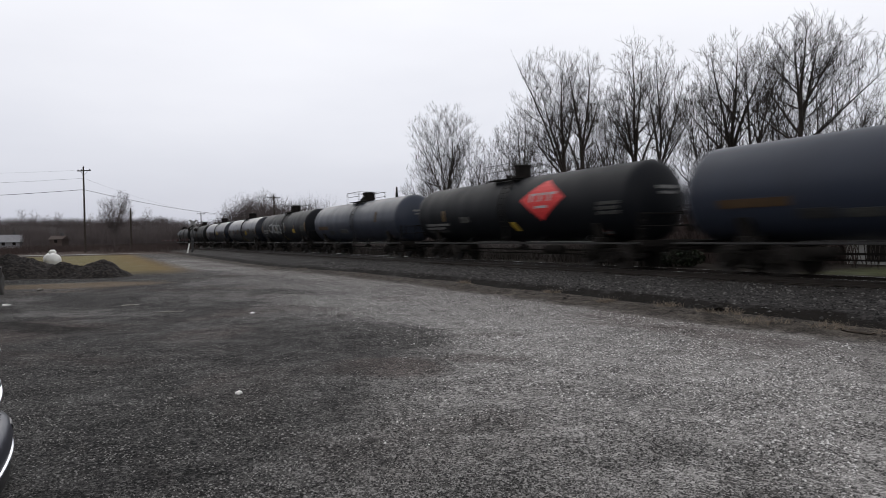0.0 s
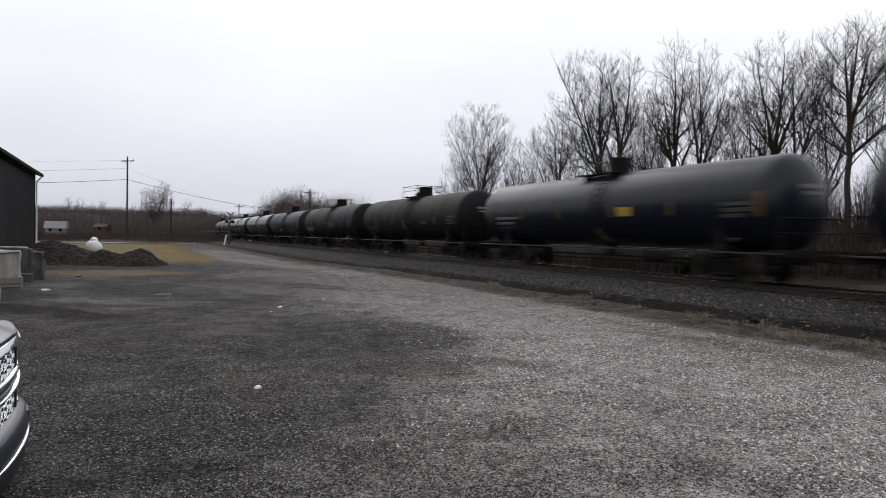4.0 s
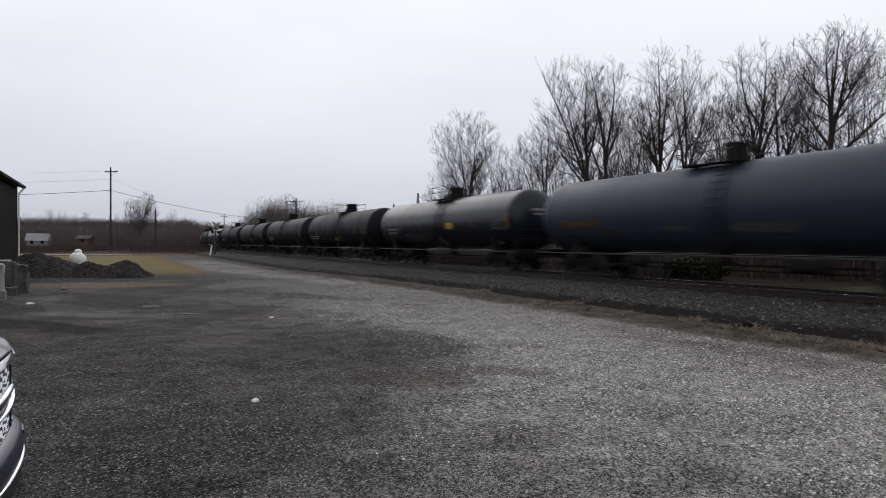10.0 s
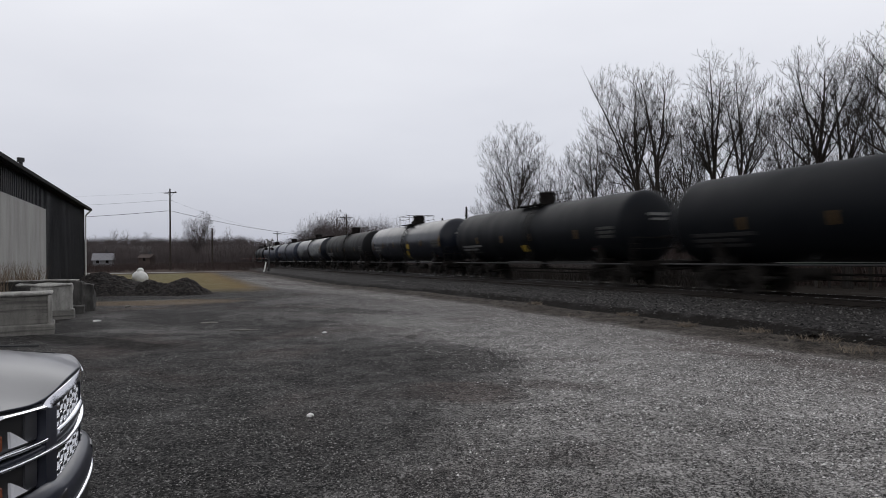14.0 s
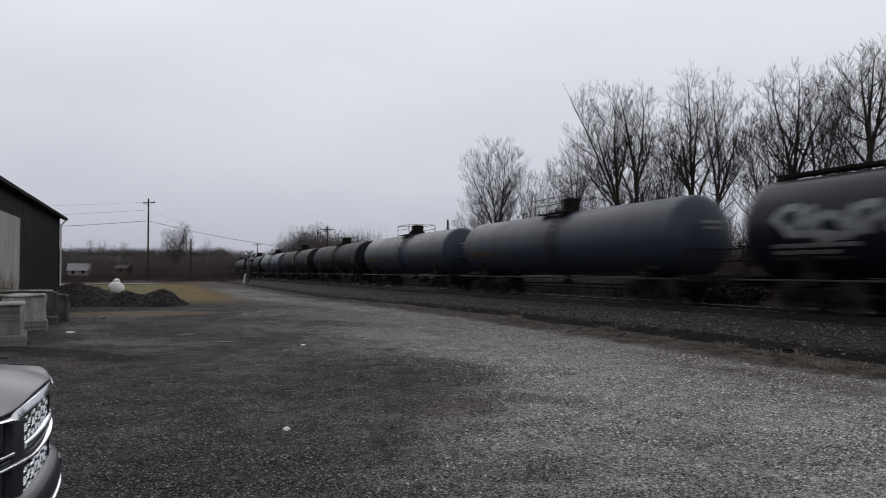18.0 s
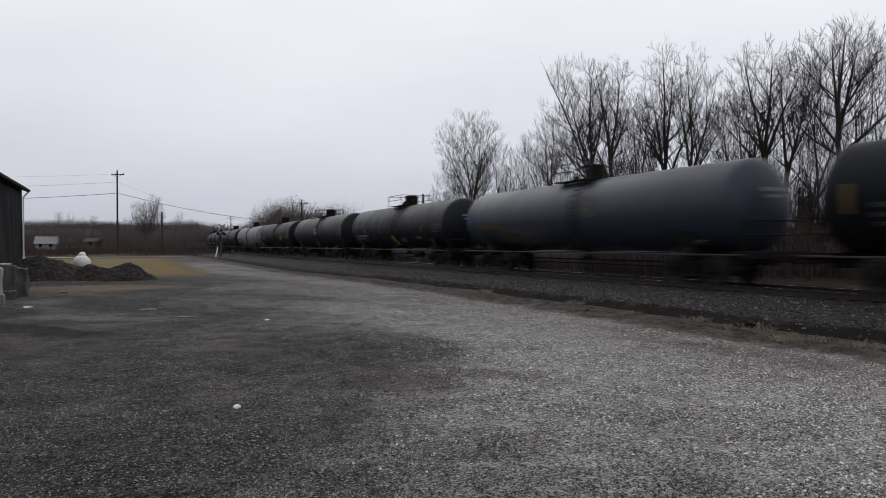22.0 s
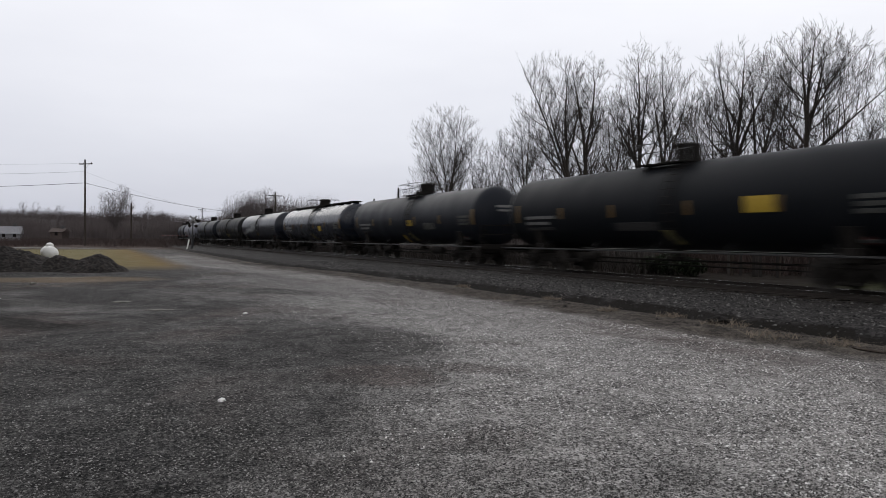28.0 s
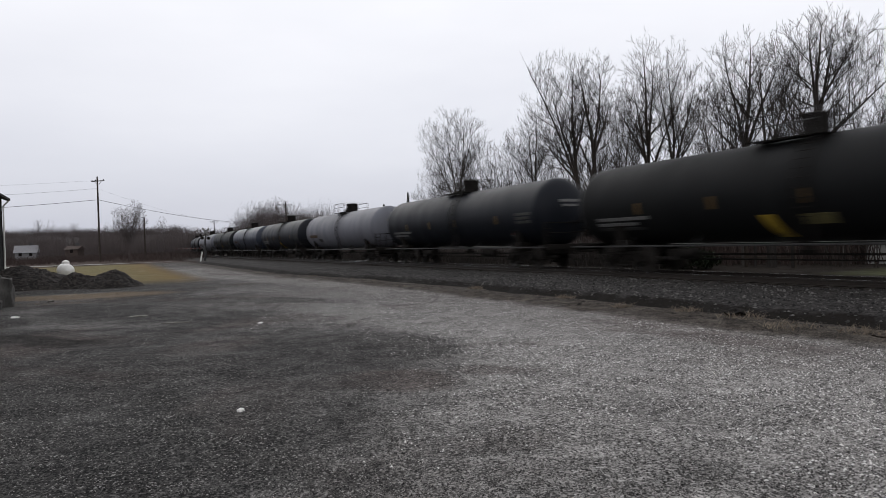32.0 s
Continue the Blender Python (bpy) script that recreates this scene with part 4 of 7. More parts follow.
SLANT = (-0.7, -0.2, 118, 152, 0.35)
CLOSE = (-1.0, -0.2, 115, 129)
CARS = [
    ("grey", False, None, "plain", scrap(-4.4, -3.4, 116, 126, "stencil")),
    ("black", False, (0.0, 0.45, 114, 132, 0.2), "bare", both(red_lozenge, scrap(-4.4, -3.5, 99, 110, "stencil"), scrap(-6.3, -6.0, 84, 106, "amber"))),
    ("grey", False, None, "plain", both(scrap(-3.0, -1.5, 111, 122, "stencil"), scrap(4.1, 4.4, 70, 96, "rust_mark"))),
    ("black", False, (3.2, 4.15, 100, 114), "wide", tag_word(-5.4, 74, 1.5, 40, 4, 3, 0.13)),
    ("gloss", False, (1.75, 2.55, 94, 112), "wide", scrap(-1.0, 0.0, 112, 114, "white_mark")),
    ("gloss", False, (1.05, 2.05, 90, 103), "wide", None),
    ("olive", False, None, "close", both(scrap(-1.0, -0.6, 96, 120, "amber"), scrap(2.2, 3.0, 100, 108, "stencil"))),
    ("olive", False, None, "close", tag_word(-1.0, 92, 1.4, 20, 2, 5, 0.25, "stencil")),
    ("slate", False, (-2.9, -2.2, 113, 124), "wide", tag_word(2.0, 110, 0.75, 22, 4, 7, 0.16, "stencil")),
    ("gloss", False, (0.9, 1.9, 90, 105), "wide", both(tag_word(-4.6, 108, 0.8, 24, 3, 8, 0.2, "stencil"), tag_word(2.4, 112, 0.8, 20, 4, 18, 0.16, "letter_dim"))),
    ("sheen", True, (1.5, 2.45, 95, 114), "wide", both(scrap(-2.4, -1.1, 106, 126, "tag"), scrap(-0.25, 1.05, 104, 116, "stencil"), tag_word(2.4, 120, 0.55, 18, 3, 9, 0.16, "letter_dim"))),
    ("grey", False, None, "plain", both(scrap(-2.3, -1.4, 113, 120, "stencil"), tag_word(0.6, 112, 0.7, 10, 3, 11, 0.14, "stencil"))),
    ("gloss", False, (0.85, 1.8, 91, 104), "wide", tag_word(-5.0, 112, 0.85, 20, 4, 12, 0.1, "stencil")),
    ("black", False, (-1.25, -0.3, 118, 131), "close", scrap(-0.05, 0.7, 112, 132, "stencil")),
    ("black", False, None, "close", None),
    ("black", False, CLOSE, "close", None),
    ("black", False, CLOSE, "close", None),
    ("gloss", False, (0.5, 1.2, 96, 110), "wide", scrap(0.2, 0.6, 116, 130, "yellow")),
    ("olive", False, None, "close", None),
    ("gloss", True, (1.85, 2.55, 96, 113), "bare", both(tag_word(-8.0, 72, 1.0, 34, 4, 21, 0.24), tag_word(0.8, 70, 1.1, 44, 5, 22, 0.38), scrap(7.15, 7.6, 72, 104, "amber"), scrap(-0.3, 0.1, 121, 145, "faded_yellow"))),
    ("grey", False, None, "plain", None),
    ("grey", False, None, "plain", scrap(0.3, 0.8, 86, 110, "blue_dim")),
    ("black", False, (-0.4, 0.1, 119, 150, 0.3), "close", scrap(-3.2, -2.6, 117, 127, "faded_yellow")),
    ("black", False, (-0.75, -0.35, 123, 156, 0.3), "wide", both(tag_word(-1.1, 77, 0.6, 26, 2, 41, 0.2), scrap(2.65, 3.1, 112, 120, "faded_yellow"))),
    ("grey", False, None, "plain", both(tag_word(-5.8, 110, 0.9, 32, 4, 31, 0.3, "stencil"), scrap(0.5, 1.2, 64, 96, "stencil"), scrap(-9.2, -8.7, 76, 99, "blue_dim"))),
    ("slate", False, (-0.95, -0.45, 116, 145, 0.3), "close", both(scrap(0.65, 1.3, 121, 134, "faded_yellow"), scrap(3.4, 3.9, 118, 126, "faded_yellow"))),
    ("slate", False, (-1.6, -1.2, 128, 156, 0.3), "wide", tag_word(-1.2, 78, 0.5, 22, 2, 43, 0.18)),
    ("black", False, (2.7, 3.65, 101, 113), "wide", tag_word(5.6, 94, 0.5, 18, 3, 47, 0.16, "stencil")),
    ("pale", False, None, "plain", None),
    ("slate", False, None, "close", None),
    ("black", False, (2.7, 3.95, 86, 104), "wide", scrap(-2.6, -0.6, 112, 124, "letter_dim")),
    ("slate", False, (-0.35, 0.48, 94, 107), "wide", both(scrap(1.9, 3.2, 102, 116, "stencil"), scrap(-1.5, -1.2, 130, 158, "yellow"))),
    ("sheen", True, (2.0, 2.9, 97, 115), "wide", scrap(-3.5, -2.8, 118, 128, "letter_dim")),
    ("gloss", False, (-1.2, -0.7, 120, 128), "bare", both(tag_word(-6.4, 70, 1.15, 42, 5, 61, 0.2), scrap(0.0, 0.35, 79, 113, "stencil"))),
    ("olive", False, (-1.45, -0.95, 118, 153, 0.3), "close", scrap(-0.1, 0.75, 119, 132, "faded_yellow")),
    ("slate", False, None, "close", None),
    ("pale", False, None, "plain", None),
    ("slate", False, SLANT, "close", None),
    ("grey", False, None, "plain", None),
    ("black", False, CLOSE, "close", None),
    ("pale", False, None, "plain", None),
    ("slate", False, None, "close", None),
    ("grey", False, None, "plain", None),
    ("black", False, CLOSE, "close", None),
    ("gloss", False, None, "wide", None),
    ("grey", False, None, "plain", None),
]
TRAIN = [tank_car(k, *spec) for k, spec in enumerate(CARS)]


# ---- bare winter trees ----
def crown_segments(seed, height, crown, leaders, trunk_lean=0.0, girth=0.16, tip=0.0085, gap=1.3, levels=4, limbs=True):
    """Branch segments (start, end, start radius, end radius) of a leafless tree: straight limbs that give off ever finer ones at sharp angles.
    crown: middle x, bottom z, half width, half depth. leaders: (start height, lean in degrees, length), the main limbs."""
    rng = random.Random(seed)
    mid_x, low, half_w, half_d = crown
    mid_z, half_h = (height + low) / 2, (height - low) / 2
    segs = []

    def room(p, d):
        """How far the uneven egg of the crown reaches from p along d."""
        o = Vector(((p.x - mid_x) / half_w, p.y / half_d, (p.z - mid_z) / half_h))
        e = Vector((d.x / half_w, d.y / half_d, d.z / half_h))
        qa, qb, qc = e.dot(e), 2 * o.dot(e), o.dot(o) - 1.0
        disc = qb * qb - 4 * qa * qc
        if disc < 0:
            return 0.3
        far = (-qb + math.sqrt(disc)) / (2 * qa)
        return max(far * (0.94 + 0.26 * noise.noise(o * 1.9 + e + Vector((seed, 0, 0)))), 0.25)

    spread = (43, 41, 39, 35, 32)
    every = (0.52, 0.42, 0.30, 0.24, 0.2)
    longest = (12.0, 5.2, 2.4, 1.0, 0.5)

    def branch(p, d, length, r, level, clear=0.0):
        n = max(2, int(length / (0.55, 0.45, 0.34, 0.26, 0.22)[level]))
        n = min(n, 20)
        step = length / n
        phase, due = rng.uniform(0, 6.28), clear + rng.uniform(0.1, every[level] * gap)
        gone = 0.0
        for i in range(n):
            t0, t1 = i / n, (i + 1) / n
            wob = (0.035, 0.06, 0.085, 0.10, 0.1)[level]
            d = (d + Vector((rng.gauss(0, wob), rng.gauss(0, wob), rng.gauss(0, wob) + (0.02, 0.035, 0.03, 0.03, 0.02)[level]))).normalized()
            q = p + d * step
            ra, rb = max(r * (1 - t0) ** 0.95, tip * 0.9), max(r * (1 - t1) ** 0.95, tip * 0.7)
            segs.append((p, q, ra, rb))
            if level < levels:
                while due <= gone + step:
                    f = (due - gone) / step
                    due += every[level] * gap * rng.uniform(0.6, 1.4)
                    at = p.lerp(q, f)
                    phase += 2.4 + rng.gauss(0, 0.5)
                    u = d.orthogonal().normalized()
                    w = d.cross(u)
                    side = u * math.cos(phase) + w * math.sin(phase)
                    if side.z < -0.35 and rng.random() < 0.7:
                        side = -side
                    th = radians(spread[level] * rng.uniform(0.75, 1.3))
                    way = (d * math.cos(th) + side * math.sin(th) + Vector((0, 0, 0.05))).normalized()
                    left = length * (1 - (gone + f * step) / length)
                    reach = min(left * rng.uniform(0.5, 0.85) + (0.9, 0.55, 0.4, 0.25, 0.15)[level], longest[level + 1] * rng.uniform(0.7, 1.0), room(at, way))
                    if reach > 0.16:
                        branch(at, way, reach, max(min(ra * 0.6, tip + (0.017, 0.014, 0.011, 0.01, 0.01)[level] * reach), tip), level + 1)
            gone += step
            p = q

    top = max(z for z, _, _ in leaders)
    m = max(3, int(top / 0.7))
    stem = [Vector((0, 0, -0.2))]
    for k in range(1, m + 1):
        z = top * k / m
        stem.append(Vector((trunk_lean * z + rng.gauss(0, 0.03), rng.gauss(0, 0.04), z)))
    for k, (p, q) in enumerate(zip(stem, stem[1:])):
        segs.append((p, q, girth * (1.45 if k == 0 else 1.1 - 0.4 * k / m), girth * (1.1 - 0.4 * (k + 1) / m)))
    for z0, lean, length in leaders:
        at = min(stem[1:], key=lambda q: abs(q.z - z0))
        deep = rng.gauss(0, 0.15)
        d = Vector((math.sin(radians(lean)), deep, math.cos(radians(lean)))).normalized()
        branch(at, d, min(length * 1.1, room(at, d) * 1.02) if length > 3 else length, girth * (0.62 if abs(lean) < 25 else 0.48), 0, 0.6)
    # lesser limbs all the way up the trunk
    z0, flip = max(low - 1.2, 0.45 * top), 1 if seed % 2 else -1
    while limbs and z0 < top + 0.6:
        at = min(stem[1:], key=lambda q: abs(q.z - z0))
        lean = radians(flip * rng.uniform(30, 62))
        d = Vector((math.sin(lean), rng.gauss(0, 0.35), math.cos(lean))).normalized()
        branch(at, d, min(rng.uniform(2.6, 5.0), room(at, d)), girth * 0.3, 0, 0.3)
        z0, flip = z0 + rng.uniform(0.5, 1.0), -flip if rng.random() < 0.8 else flip
    return segs


def tubes(segs, sides_of=lambda r: 7 if r > 0.09 else (4 if r > 0.03 else 3)):
    """Vertices and faces of tapered tubes round the segments."""
    groups = {}
    for sg in segs:
        groups.setdefault(sides_of(sg[2]), []).append(sg)
    all_v, all_f, off = [], [], 0
    for sides, part_segs in groups.items():
        a = np.array([sg[0] for sg in part_segs])
        b = np.array([sg[1] for sg in part_segs])
        ra = np.array([sg[2] for sg in part_segs])[:, None]
        rb = np.array([sg[3] for sg in part_segs])[:, None]
        d = b - a
        d /= np.maximum(np.linalg.norm(d, axis=1, keepdims=True), 1e-6)
        ref = np.where(np.abs(d[:, 2:3]) > 0.9, np.array([[1.0, 0, 0]]), np.array([[0, 0, 1.0]]))
        u = np.cross(d, ref)
        u /= np.linalg.norm(u, axis=1, keepdims=True)
        v = np.cross(d, u)
        ring = []
        for base, r in ((a, ra), (b, rb)):
            for k in range(sides):
                t = 2 * math.pi * k / sides
                ring.append(base + r * (u * math.cos(t) + v * math.sin(t)))
        n = len(part_segs)
        verts = np.stack(ring, 1).reshape(-1, 3)
        idx = np.arange(n)[:, None] * (2 * sides) + off
        for k in range(sides):
            k2 = (k + 1) % sides
            all_f.append(np.concatenate([idx + k, idx + k2, idx + sides + k2, idx + sides + k], 1))
        all_v.append(verts)
        off += len(verts)
    return np.concatenate(all_v), np.concatenate(all_f)


def quick_mesh(name, v, f, mat, smooth=False):
    """A mesh straight from arrays of corners and equal-sided faces."""
    me = bpy.data.meshes.new(name)
    k = f.shape[1]
    me.vertices.add(len(v))
    me.vertices.foreach_set("co", np.asarray(v, np.float32).ravel())
    me.loops.add(f.size)
    me.loops.foreach_set("vertex_index", f.astype(np.int32).ravel())
    me.polygons.add(len(f))
    me.polygons.foreach_set("loop_start", np.arange(0, f.size, k, dtype=np.int32))
    me.update(calc_edges=True)
    me.materials.append(mat)
    if smooth:
        me.shade_smooth()
    return me


def bare_tree(x, y, height, seed, label, crown, leaders, bark="bark", twig="twig", **how):
    """A leafless tree whose local x axis lies across the line of sight from the lot."""
    segs = crown_segments(seed, height, crown, leaders, **how)
    tree = tagged(empty("bare_tree", pose(x, y, ground_z(x, y), 0, 0, -math.degrees(math.atan2(x, y)))), label, "tree", "bare trees beyond the track")
    v, f = tubes([sg for sg in segs if sg[2] > 0.045])
    part("trunk", quick_mesh("trunk", v, f, MAT[bark], True), tree)
    v, f = tubes([sg for sg in segs if sg[2] <= 0.045])
    part("crown", quick_mesh("crown", v, f, MAT[twig]), tree, None, "fine leafless twigs")
    return tree


MAT["twig"] = surface("twig_bark", (0.018, 0.0155, 0.014), (0.040, 0.034, 0.030), 1.5, 0.95)
TALL = "tall leafless deciduous tree with dark bark beyond the railway"
SLIM = "slender leafless tree crowded among taller ones"
LOW_TREE = "low spreading leafless tree beyond the railway"
bare_tree(6.7, 75.5, 11.0, 201, LOW_TREE, (-1.2, 4.4, 2.8, 2.4), ((3.0, -34, 4.5), (3.6, -14, 5.0), (4.0, 6, 5.5)), girth=0.12)
bare_tree(8.7, 73.5, 17.4, 202, "leafless tree with a rounded fan of ascending limbs", (-0.3, 5.6, 5.2, 4.0), ((5.2, -24, 8.5), (5.6, -9, 10.5), (6.0, 4, 10.5), (6.2, 14, 9.5), (5.0, 29, 8.0), (4.6, -44, 6.0)), girth=0.17)
bare_tree(12.1, 65.2, 11.2, 203, SLIM, (-0.2, 4.6, 2.2, 1.9), ((3.6, -16, 5.0), (4.0, 2, 6.0), (4.5, 18, 4.5)), girth=0.10)
bare_tree(15.1, 63.0, 15.0, 204, LOW_TREE, (-0.9, 4.2, 4.1, 3.3), ((4.0, -46, 6.0), (4.4, -28, 7.5), (5.0, -10, 8.5), (6.0, 6, 8.5), (4.6, 26, 5.5)), girth=0.17)
bare_tree(18.4, 57.6, 19.2, 205, TALL, (-2.3, 6.0, 3.7, 3.3), ((6.0, -10, 13.0), (7.2, -19, 8.0), (8.0, 2, 10.0), (6.5, -40, 6.0), (8.8, 16, 6.5)), trunk_lean=-0.09, girth=0.22)
bare_tree(18.7, 55.7, 18.3, 206, TALL, (0.2, 6.6, 2.6, 2.4), ((8.0, -4, 10.5), (9.0, 7, 9.5), (7.0, -20, 5.0), (8.6, 24, 5.0), (9.6, -10, 7.0)), girth=0.20)
bare_tree(19.8, 51.7, 15.2, 207, SLIM, (-0.1, 5.0, 2.0, 1.9), ((5.0, -8, 9.5), (5.5, 7, 9.0), (6.0, -20, 5.0)), girth=0.13)
bare_tree(20.4, 52.6, 14.0, 217, SLIM, (0.0, 4.6, 2.0, 1.9), ((4.6, -10, 8.5), (5.2, 6, 8.5), (5.6, 22, 5.0)), girth=0.12)
bare_tree(20.8, 49.3, 17.8, 208, TALL, (0.1, 5.8, 2.8, 2.5), ((6.4, -10, 11.5), (7.2, 4, 10.5), (6.0, 17, 8.0), (7.0, -24, 6.0), (8.0, -3, 9.5)), trunk_lean=0.02, girth=0.20)
bare_tree(21.9, 47.8, 17.1, 209, TALL, (0.8, 5.4, 2.7, 2.5), ((6.2, 2, 11.5), (6.6, 14, 9.0), (7.0, -10, 8.5), (6.0, 28, 6.0)), trunk_lean=0.05, girth=0.18)
bare_tree(22.9, 41.5, 11.8, 210, LOW_TREE, (-0.6, 4.4, 3.1, 2.6), ((3.8, -42, 6.0), (4.4, -22, 6.5), (4.6, -4, 7.0), (5.0, 16, 6.0), (4.0, 40, 5.0)), girth=0.13)
bare_tree(24.2, 41.0, 15.6, 211, "tall leafless tree forking low into upright limbs", (-0.5, 5.8, 3.0, 2.6), ((6.6, -9, 9.5), (7.0, -26, 7.0), (8.0, 4, 8.0), (7.0, 20, 6.5), (6.2, -42, 4.5)), girth=0.20)
bare_tree(24.6, 40.1, 13.5, 212, TALL, (0.9, 5.4, 2.3, 2.2), ((5.6, 12, 8.6), (6.2, 26, 6.0), (6.4, -4, 7.0)), trunk_lean=0.06, girth=0.17)
bare_tree(25.9, 38.2, 11.4, 213, SLIM, (0.0, 4.6, 2.7, 2.3), ((4.0, -34, 6.0), (4.2, 30, 6.0), (4.8, -6, 6.5), (5.0, 12, 6.0)), girth=0.12)
bare_tree(25.7, 36.1, 14.7, 214, "large leafless tree with a wide open fan of limbs", (0.45, 6.0, 4.5, 3.7), ((7.4, -34, 8.0), (8.8, -15, 7.0), (9.6, 1, 6.2), (8.2, 15, 7.2), (9.2, 33, 6.6), (7.0, 52, 6.0), (6.4, -56, 5.4)), girth=0.18)
bare_tree(26.9, 34.5, 9.9, 215, LOW_TREE, (0.8, 4.0, 2.9, 2.4), ((3.6, 38, 5.0), (4.0, 16, 5.6), (4.4, -4, 5.6), (4.6, -26, 4.8)), girth=0.13)
bare_tree(28.3, 31.1, 8.2, 216, LOW_TREE, (0.0, 3.6, 2.0, 1.8), ((3.0, -18, 4.4), (3.2, 0, 4.8), (3.4, 18, 4.4)), girth=0.09)
bare_tree(28.5, 28.1, 9.2, 218, LOW_TREE, (0.1, 3.4, 2.4, 2.1), ((3.0, -22, 5.0), (3.2, 0, 5.4), (3.4, 22, 5.0)), girth=0.10)
bare_tree(-44.8, 118.5, 11.5, 220, "bushy leafless tree standing beside a utility pole", (0.1, 1.6, 3.1, 2.8), ((1.6, -30, 8.0), (1.8, -17, 8.5), (1.9, -5, 9.0), (2.0, 7, 9.0), (1.8, 18, 8.5), (1.6, 32, 7.5)), girth=0.12, tip=0.0095, gap=1.15, limbs=False, bark="wood", twig="wood")


def copse(name, label, spots, seeds, mat, thick=0.03, wide=2.6, gap=1.2, levels=3, low=2.2):
    """Far woods: many small bare trees in one piece."""
    kinds = []
    for sd in seeds:
        q = random.Random(sd)
        leaders = tuple((q.uniform(1.8, 3.2), k * 15 + q.uniform(-6, 6), q.uniform(4.5, 6.5)) for k in (-1.6, -0.6, 0.4, 1.5))
        segs = crown_segments(sd, 10.0, (0.0, low, wide, wide), leaders, girth=0.14, tip=thick, gap=gap, levels=levels, limbs=False)
        kinds.append(tubes(segs, lambda r: 3))
    vs, fs, off = [], [], 0
    rng = random.Random(seeds[0])
    for x, y, h, *up in spots:
        v, f = kinds[rng.randrange(len(kinds))]
        a, k = rng.uniform(0, 6.28), h / 10.0
        w = k * rng.uniform(0.8, 1.2)
        c, s = math.cos(a) * w, math.sin(a) * w
        m = np.array([[c, -s, 0], [s, c, 0], [0, 0, k]])
        vs.append(v @ m.T + np.array([x, y, up[0] - 0.3 if up else ground_z(x, y)]))
        fs.append(f + off)
        off += len(v)
    ob = new(name, quick_mesh(name, np.concatenate(vs), np.concatenate(fs), mat))
    return tagged(ob, label, "woods", kind="stuff")


wr = random.Random(5)


def rise(a, y):
    """Height of the wooded rise at y in the direction a."""
    return 0.35 + smooth_step(228, 286, y) * (3.6 + 4.4 * smooth_step(-0.25, -0.31, a) + 1.2 * noise.noise(Vector((a * 9, 0, 2))))


spots = []
for k in range(76):
    p, along = wr.uniform(31, 38), wr.uniform(146, 250)
    q = land(p, along)
    spots.append((q.x, q.y, (8.4 + 6.2 * math.exp(-((along - 166) / 20) ** 2)) * wr.uniform(0.82, 1.06)))
copse("bare_wood", "grove of grey leafless trees beside the railway line", spots, (31, 32, 33), MAT["wood"], 0.018, 2.7, 2.2, 3)
spots = []
for k in range(60):
    a = wr.uniform(-0.92, -0.2)
    y = wr.uniform(240, 286)
    spots.append((a * y, y, wr.uniform(6.5, 10.0) * (1 + 0.3 * noise.noise(Vector((a * 24, 0, 7)))), rise(a, y)))
for k in range(90):
    a = wr.uniform(-0.92, -0.205)
    y = wr.uniform(196, 238)
    spots.append((a * y, y, wr.uniform(7.5, 12.0) * (1 + 0.3 * noise.noise(Vector((a * 30, 3, 7))))))
for k in range(50):
    a = wr.uniform(-0.9, -0.24)
    y = wr.uniform(158, 194)
    if abs(a + 0.535) < 0.03 or abs(a + 0.46) < 0.018:
        continue
    spots.append((a * y, y, wr.uniform(4.0, 7.0)))
copse("far_wood", "dark band of leafless winter woods on the horizon", spots, (41, 42, 43, 44), MAT["wood"], 0.032, 2.4, 2.3, 2)
spots = []
for k in range(70):
    q = land(wr.uniform(46, 80), wr.uniform(-8, 130))
    spots.append((q.x, q.y, wr.uniform(4.5, 9.0)))
for k in range(90):
    q = land(wr.uniform(44, 64), wr.uniform(8, 80))
    spots.append((q.x, q.y, wr.uniform(4.5, 8.0)))
copse("undergrowth", "tangled leafless saplings behind the tall trees", spots, (51, 52), MAT["wood"], 0.024, 3.0, 2.4, 2, 0.8)
spots = []
for k in range(30):
    q = land(wr.uniform(35, 46), wr.uniform(34, 84))
    spots.append((q.x, q.y, wr.uniform(7.5, 13.0)))
for k in range(42):
    q = land(wr.uniform(36.5, 46), wr.uniform(2, 40))
    spots.append((q.x, q.y, wr.uniform(4.0, 7.4)))
copse("undergrowth", "slender leafless saplings among the tall trees", spots, (53, 54, 55), MAT["twig"], 0.009, 1.7, 1.5, 3, 3.0)


def ridge():
    """Rising ground behind the woods, covered in the same brush."""
    verts, faces = [], []
    n, m = 90, 5
    for i in range(n + 1):
        a = -1.1 + 2.0 * i / n
        for j in range(m):
            y = 226 + j * 16
            z = rise(a, y) + 0.9 * smooth_step(228, 250, y) - 0.3
            verts.append((a * y, y, z))
    for i in range(n):
        for j in range(m - 1):
            faces.append((i * m + j, i * m + j + 1, (i + 1) * m + j + 1, (i + 1) * m + j))
    ob = new("backdrop", mesh_of("backdrop", verts, faces, MAT["wood_floor"], True))
    tagged(ob, "low brush-covered rise behind the far woods", "hill", kind="structure")


ridge()


